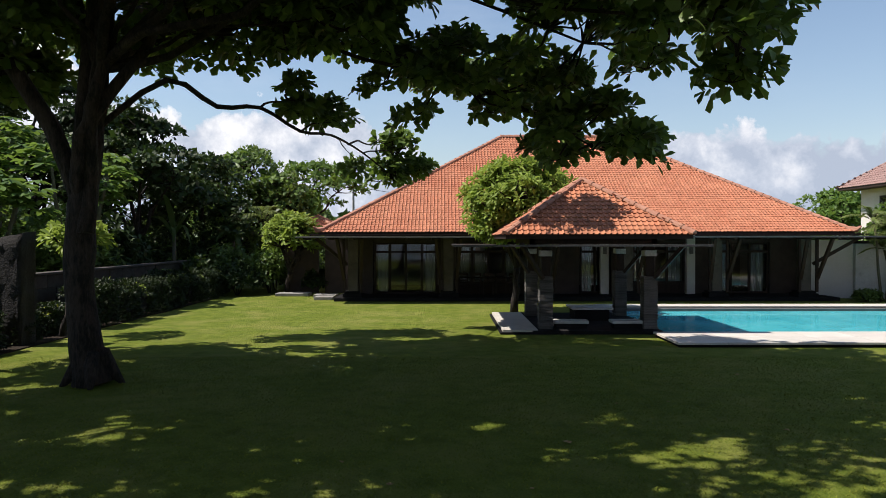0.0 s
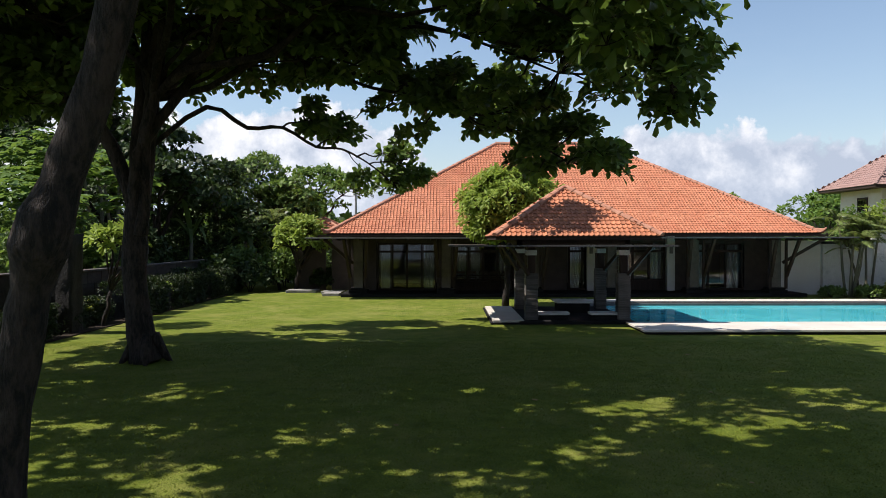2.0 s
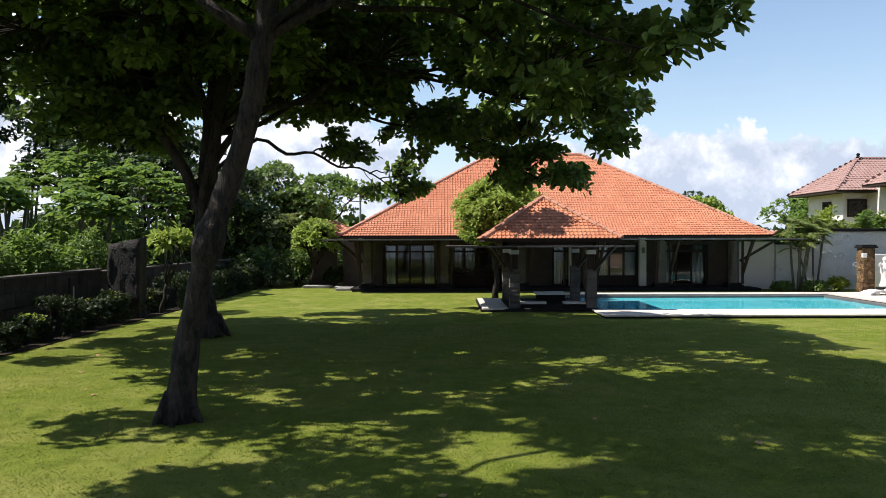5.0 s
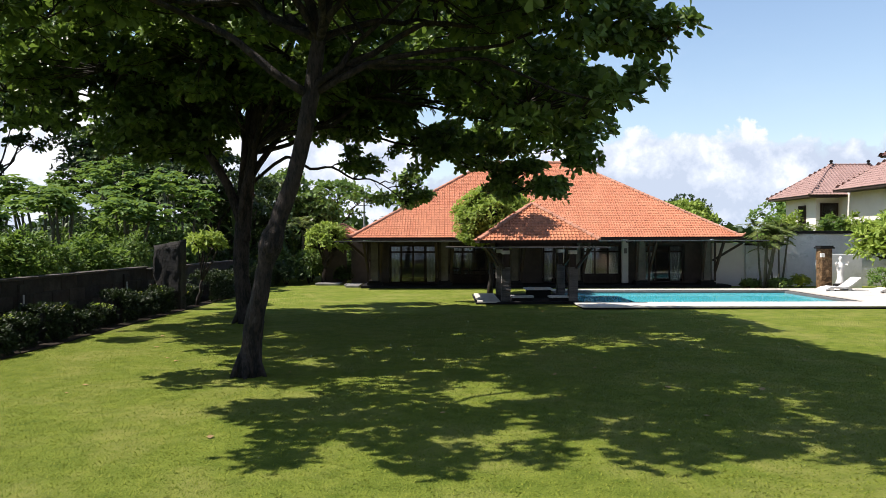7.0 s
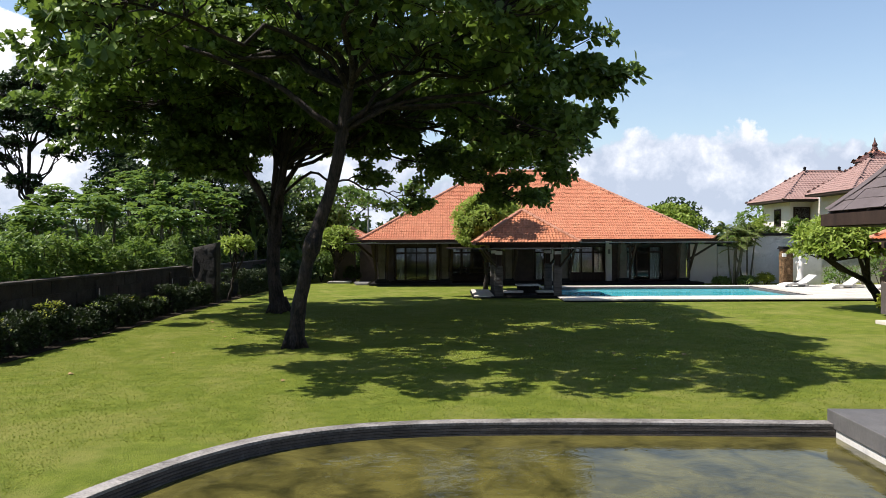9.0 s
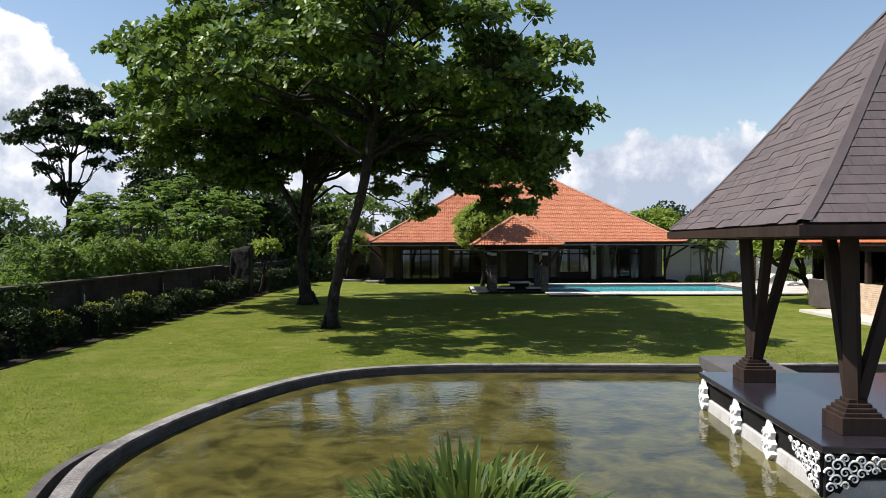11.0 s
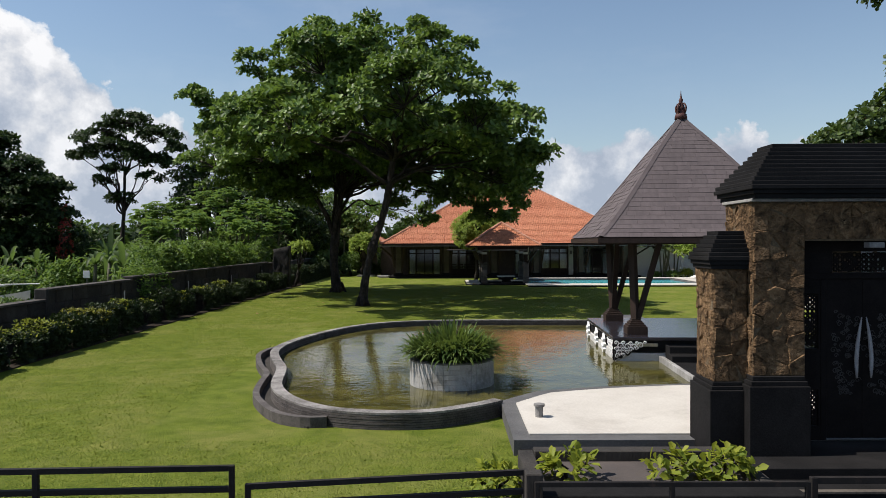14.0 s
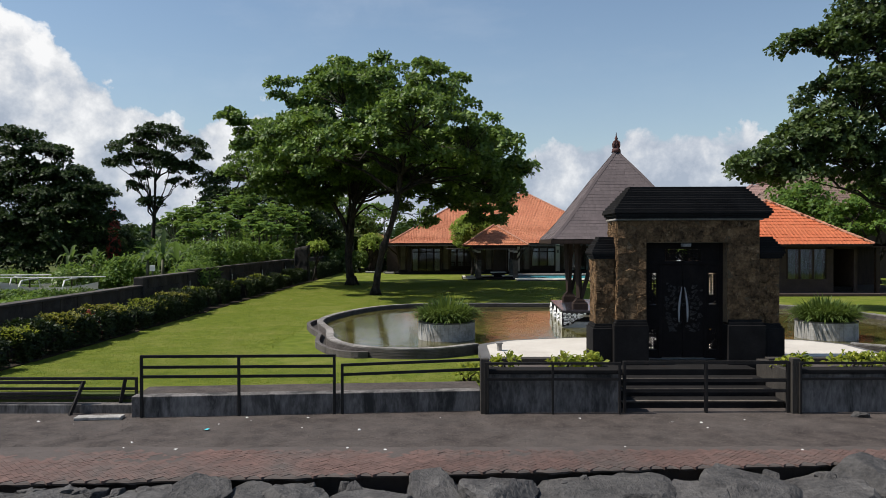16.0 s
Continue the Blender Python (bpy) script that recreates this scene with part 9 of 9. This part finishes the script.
def outrigger(x, y, turn):
    b = thing("outrigger_boat", "white outrigger canoe hauled up on the grass", "boat", (x, y, -0.1), "outrigger boats")
    m = pose(x, y, 0.0, 0, 0, turn)
    bm = bmesh.new()
    rows = []
    for k in range(9):
        f = k / 8 * 2 - 1
        w, lift = 0.24 * (1 - f * f * 0.92), 0.30 * f * f
        rows.append([bm.verts.new(m @ Vector((f * 2.6, sx * w, zz + lift))) for sx, zz in ((-1, 0.40), (-0.7, 0.12), (0, 0.0), (0.7, 0.12), (1, 0.40))])
    for a, c in zip(rows, rows[1:]):
        for k in range(4):
            bm.faces.new((a[k], a[k + 1], c[k + 1], c[k]))
    bmesh.ops.solidify(bm, geom=bm.faces[:], thickness=0.04)
    part("hull", bm, M_WHITE, b)
    for s in (-1, 1):
        bm = bmesh.new()
        tube(bm, [m @ Vector(p) for p in ((-2.4, s * 1.7, 0.12), (-1, s * 1.7, 0.05), (1, s * 1.7, 0.05), (2.5, s * 1.7, 0.16))], [0.05, 0.06, 0.06, 0.04], 7)
        part("float", bm, M_WHITE, b)
    for px in (-1.0, 1.2):
        bm = bmesh.new()
        tube(bm, [m @ Vector(p) for p in ((px, -1.7, 0.08), (px, -1.62, 0.55), (px, -1.3, 0.86), (px, 0, 0.90), (px, 1.3, 0.86), (px, 1.62, 0.55), (px, 1.7, 0.08))], [0.03, 0.04, 0.045, 0.045, 0.045, 0.04, 0.03], 7)
        part("boom", bm, M_WHITE, b)
        part("boom_post", box(px - 0.03, px + 0.03, -0.03, 0.03, 0.1, 0.9, m=m), M_DARKWOOD, b)
    bm = bmesh.new()
    tube(bm, [m @ Vector(p) for p in ((-2.7, 0.1, 1.02), (0, 0.05, 0.97), (3.0, 0.1, 1.0))], [0.03, 0.045, 0.03], 7)
    part("spar", bm, M_WHITE, b, "long pole laid over the booms")


outrigger(-22.4, 4.0, 12)
outrigger(-25.2, 7.4, 20)

# ---- lane: brick strip, kerb, rock bank, litter ----


def verge(x):
    """Where the lane breaks off above the rocks."""
    return -26.22 + 0.073 * max(-14.0, min(14.0, x))


def make_brick_strip():
    s = thing("brick_strip", "herringbone strip of dull red paving bricks, half buried in grit", "paving", (0, -25.8, -0.33), kind="structure")
    rng = np.random.default_rng(61)
    bm = bmesh.new()
    cols = []
    for k in range(561):
        x = -42 + k * 0.15
        o = 0.05 * noise.noise(Vector((x * 1.3, 2, 0))) + 0.05 * noise.noise(Vector((x * 4.1, 7, 0)))
        i = 0.10 * noise.noise(Vector((x * 0.5, 20, 0))) + 0.08 * noise.noise(Vector((x * 2.3, 13, 0)))
        y = verge(x) + o
        cols.append([bm.verts.new(p) for p in ((x, -24.9 + i, -0.3265), (x, y + 0.03, -0.325), (x, y, -0.345), (x + 0.03, y + 0.02 + o * 0.3, -0.375), (x, y + 0.22, -0.39), (x, y + 0.45, -1.2))])
    for a, b in zip(cols, cols[1:]):
        for j in range(5):
            bm.faces.new((a[j], a[j + 1], b[j + 1], b[j]))
    part("bed", bm, M_MORTAR, s, "sandy bed with a broken edge")
    w = 0.078
    me = bpy.data.meshes.new("brick")
    bm = box(0.003, 2 * w - 0.003, 0.003, w - 0.003, 0, 0.035)
    bm.to_mesh(me)
    bm.free()
    me2 = me.copy()
    me.materials.append(M_BRICKPAVE)
    rng = np.random.default_rng(6)
    rest, n = [], 0
    c45 = pose(0, -25.8, -0.352, 0, 0, 45)
    for k in range(-110, 110):
        for q in range(-46, 46):
            for v in (0, 1):
                m = c45 @ (pose((k + 4 * q) * w, k * w, 0) if not v else pose((k + 4 * q + 1) * w, (k + 1) * w, 0, 0, 0, 90))
                p = m @ Vector((w, w / 2, 0))
                if not (verge(p.x) + 0.05 < p.y < -25.1 and -9.5 < p.x < 10.5):
                    continue
                rise = p.y - verge(p.x)
                sink = max(0.0, rise - 0.5) * 0.011 + 0.007 * noise.noise(Vector((p.x * 1.1, p.y * 2.2, 4.0))) + 0.004 * noise.noise(Vector((p.x * 4.0, p.y * 5.0, 9.0)))
                if sink > 0.0115:
                    continue
                m = Matrix.Translation((0, 0, rng.uniform(-0.002, 0.002) - max(0.0, sink))) @ m @ pose(0, 0, 0, rng.uniform(-0.3, 0.3), rng.uniform(-0.3, 0.3), 0)
                if -1.7 < p.x < 4.0 and n < 300:
                    piece("brick", me, s, m)
                    n += 1
                else:
                    rest.append(m)
    tagged(fix("bricks", tiles_field(rest, me2, rng, "bricks", M_BRICKREST, 0.25), M_BRICKREST, s), kind="stuff")


M_BRICKREST = surface("paving_brick_field", (0.074, 0.046, 0.039), (0.118, 0.068, 0.056), 4, 60, 0.9, 0.4, 0.006, per_island=0.16, stain_at=(0.45, 0.72), stain=(0.07, 0.060, 0.054), stain_scale=0.9)
make_brick_strip()


def boulder(x, y, z, sx, sy, sz, seed):
    bm = bmesh.new()
    bmesh.ops.create_icosphere(bm, subdivisions=4 if abs(x) < 9 else 3, radius=1.0)
    rng = np.random.default_rng(seed)
    planes = []
    for k in range(15):
        n = Vector(rng.normal(0, 1, 3)).normalized()
        planes.append((n, rng.uniform(0.54, 0.84)))
    planes.append((Vector((rng.normal(0, 0.08), rng.normal(0, 0.08), 1)).normalized(), 0.6))
    off = Vector(rng.uniform(-50, 50, 3))
    for v in bm.verts:
        for n, d in planes:
            e = v.co.dot(n) - d
            if e > 0:
                v.co -= n * e * 0.98
        v.co *= 1 + 0.06 * noise.noise(v.co * 1.7 + off) + 0.045 * noise.noise(v.co * 5 + off) + 0.025 * noise.noise(v.co * 11 + off)
    bm.transform(pose(x, y, z, rng.uniform(-8, 8), rng.uniform(-8, 8), rng.uniform(-12, 12)) @ Matrix.Diagonal((sx, sy, sz, 1)))
    return tagged(part("boulder", bm, M_BASALT), "large dark basalt boulder in the sea bank", "boulder", "boulders of the sea bank")


bank = sheet("bank", -300, 300, -30.5, -25.0, -1.25, M_BASALT, "dark rubble under the boulders of the sea bank", category="bank")
rng_b = np.random.default_rng(14)
sd = 0
for row, (y, zt) in enumerate(((-0.56, -0.69), (-1.50, -0.80), (-3.0, -1.25), (-4.4, -1.75))):
    x = -21.0 + row * 0.5
    while x < 21:
        w = rng_b.uniform(0.65, 1.5)
        boulder(x + w / 2, verge(x + w / 2) + y + rng_b.uniform(-0.08, 0.08), zt + rng_b.uniform(-0.08, 0.06), w * 0.88, rng_b.uniform(0.82, 1.0), rng_b.uniform(0.55, 0.66) * (1.0 if w < 1.1 else 0.84), 500 + sd)
        sd += 1
        x += w * 0.90
for k in range(46):
    bx_ = rng_b.uniform(-8, 9)
    boulder(bx_, verge(bx_) - 0.2 + rng_b.uniform(-0.08, 0.05), -0.46, *(rng_b.uniform(0.07, 0.22, 3)), 600 + k)


def litter(n, seed, x0, x1, y0, y1, z, size, material, name, label, category):
    rng = np.random.default_rng(seed)
    for k in range(n):
        x, y = rng.uniform(x0, x1), rng.uniform(y0, y1)
        s = size * rng.uniform(0.5, 1.5)
        bm = bmesh.new()
        c = [bm.verts.new((x + s * math.cos(a) * rng.uniform(0.6, 1.2), y + s * math.sin(a) * rng.uniform(0.5, 1.1), z + rng.uniform(0.002, s * 0.5))) for a in (0.3, 1.6, 2.6, 3.9, 5.2)]
        top = bm.verts.new((x, y, z + s * rng.uniform(0.3, 0.8)))
        for i in range(5):
            bm.faces.new((c[i], c[(i + 1) % 5], top))
        bm.faces.new(list(reversed(c)))
        tagged(part(name, bm, material), label, category, group=name + " scattered about")


litter(24, 1, -8, 8, -25.2, -22.9, -0.33, 0.026, M_LITTER, "litter_scrap", "pale scrap of litter on the lane", "litter")
litter(1, 2, -3.9, -3.8, -23.9, -23.8, -0.33, 0.05, M_POOL, "litter_scrap", "torn turquoise plastic scrap on the lane", "litter")
litter(26, 3, -8, 9, -1, 14, 0.0, 0.05, surface("dry_leaf", (0.20, 0.12, 0.05), (0.36, 0.24, 0.10), 6, 40, 0.8, 0.1), "fallen_leaf", "dry brown fallen leaf on the lawn", "leaf")
boulder(8.0, -22.95, -0.3, 0.2, 0.13, 0.10, 700)
post = thing("bollard_light", "short pale bollard light on the terrace corner", "bollard light", (1.62, -18.55, 0.24))
bm = bmesh.new()
lathe(bm, [(0.06, 0.0), (0.06, 0.16), (0.085, 0.165), (0.085, 0.2), (0.02, 0.215)], (1.62, -18.55, 0.24), 14)
part("body", bm, M_GREYSTONE, post)

# ---- grass blades that break up the mown lawn ----
rng_g = np.random.default_rng(91)
n = 240000
gx, gy = rng_g.uniform(-10.2, 9.5, n), rng_g.uniform(-21.6, 15.5, n)
inside = ((gx > 0.9) & (gy < -20.4)) | (np.abs(gx - AXIS) < 10.6) & (gy > -19.0) & (gy < -5.2)
gx, gy = gx[~inside], gy[~inside]
n = len(gx)
th = rng_g.uniform(0, math.tau, n)
ln, wd = rng_g.uniform(0.020, 0.045, n), rng_g.uniform(0.006, 0.012, n)
dx, dy = np.cos(th), np.sin(th)
bx = np.stack([gx, gy, np.zeros(n)], 1)
sd2 = np.stack([-dy, dx, np.zeros(n)], 1) * wd[:, None]
up = np.stack([dx * ln * 0.75, dy * ln * 0.75, ln * 0.5], 1)
v = np.stack([bx - sd2, bx + sd2, bx + sd2 * 0.3 + up, bx - sd2 * 0.3 + up], 1).reshape(-1, 3)
q = np.arange(n * 4).reshape(-1, 4)
M_BLADE = leaf_surface("grass_blade", (0.0634, 0.0974, 0.00987), (0.196, 0.22, 0.035), (0.186, 0.219, 0.0262), 0.3, 0.8, 0.1)
tagged(fix("grass", fast_mesh("grass", v, q), M_BLADE), "short mown green grass blades of the lawn", "grass", kind="stuff")


# ---- loose grit on the lane ----
n = 16000
gx, gy = rng_g.uniform(-11, 12, n), -22.75 - rng_g.uniform(0, 1, n) ** 1.3 * 3.5
keep = gy > -26.15 + 0.073 * gx
gx, gy = gx[keep], gy[keep]
n = len(gx)
a0, rr = rng_g.uniform(0, math.tau, n), rng_g.uniform(0.003, 0.009, n)
ring = [np.stack([gx + rr * np.cos(a0 + j * math.pi / 2), gy + rr * np.sin(a0 + j * math.pi / 2), np.full(n, -0.331)], 1) for j in range(4)]
top = [r * 1.0 for r in ring]
for r, c in zip(top, ring):
    r[:, 0], r[:, 1], r[:, 2] = gx + (c[:, 0] - gx) * 0.55, gy + (c[:, 1] - gy) * 0.55, -0.329 + rr * 0.8
v = np.stack(ring + top, 1).reshape(-1, 3)
q = (np.array([(4, 5, 6, 7), (0, 1, 5, 4), (1, 2, 6, 5), (2, 3, 7, 6), (3, 0, 4, 7)])[None] + (np.arange(n) * 8)[:, None, None]).reshape(-1, 4)
tagged(fix("grit", fast_mesh("grit", v, q, True), M_GRIT), "loose grit and pebbles strewn on the lane", "gravel", kind="stuff")


# ---- low vines over the rough ground beyond the wall ----
rng_v = np.random.default_rng(93)
n = 11000
vx, vy = rng_v.uniform(-38, -12.4, n), 18 - 40 * rng_v.uniform(0, 1, n) ** 1.15
keep = vy > -20.8 + 0.8 * np.sin(vx * 0.9)
vx, vy = vx[keep], vy[keep]
n = len(vx)
clump = 0.16 + 0.14 * np.sin(vx * 1.3 + 0.6 * vy) * np.cos(vy * 0.9 - 0.4 * vx)
pos = np.stack([vx, vy, -0.1 + rng_v.uniform(0.2, 1.0, n) * np.maximum(0.05, clump) * np.where((vx < -15) & (vy < 9), 0.5, 1.6)], 1)
v, q = rosettes(rng_v, pos, rng_v.normal(0, 0.4, (n, 3)) + np.array([0, 0, 1.0]), 6, 0.22, 0.85, 0.15, LEAF1_V, LEAF1_Q)
tagged(fix("ground_vines", fast_mesh("ground_vines", v, q), M_LEAF_FRESH), "low creeping vines over the rough ground beyond the wall", "vines", kind="stuff")
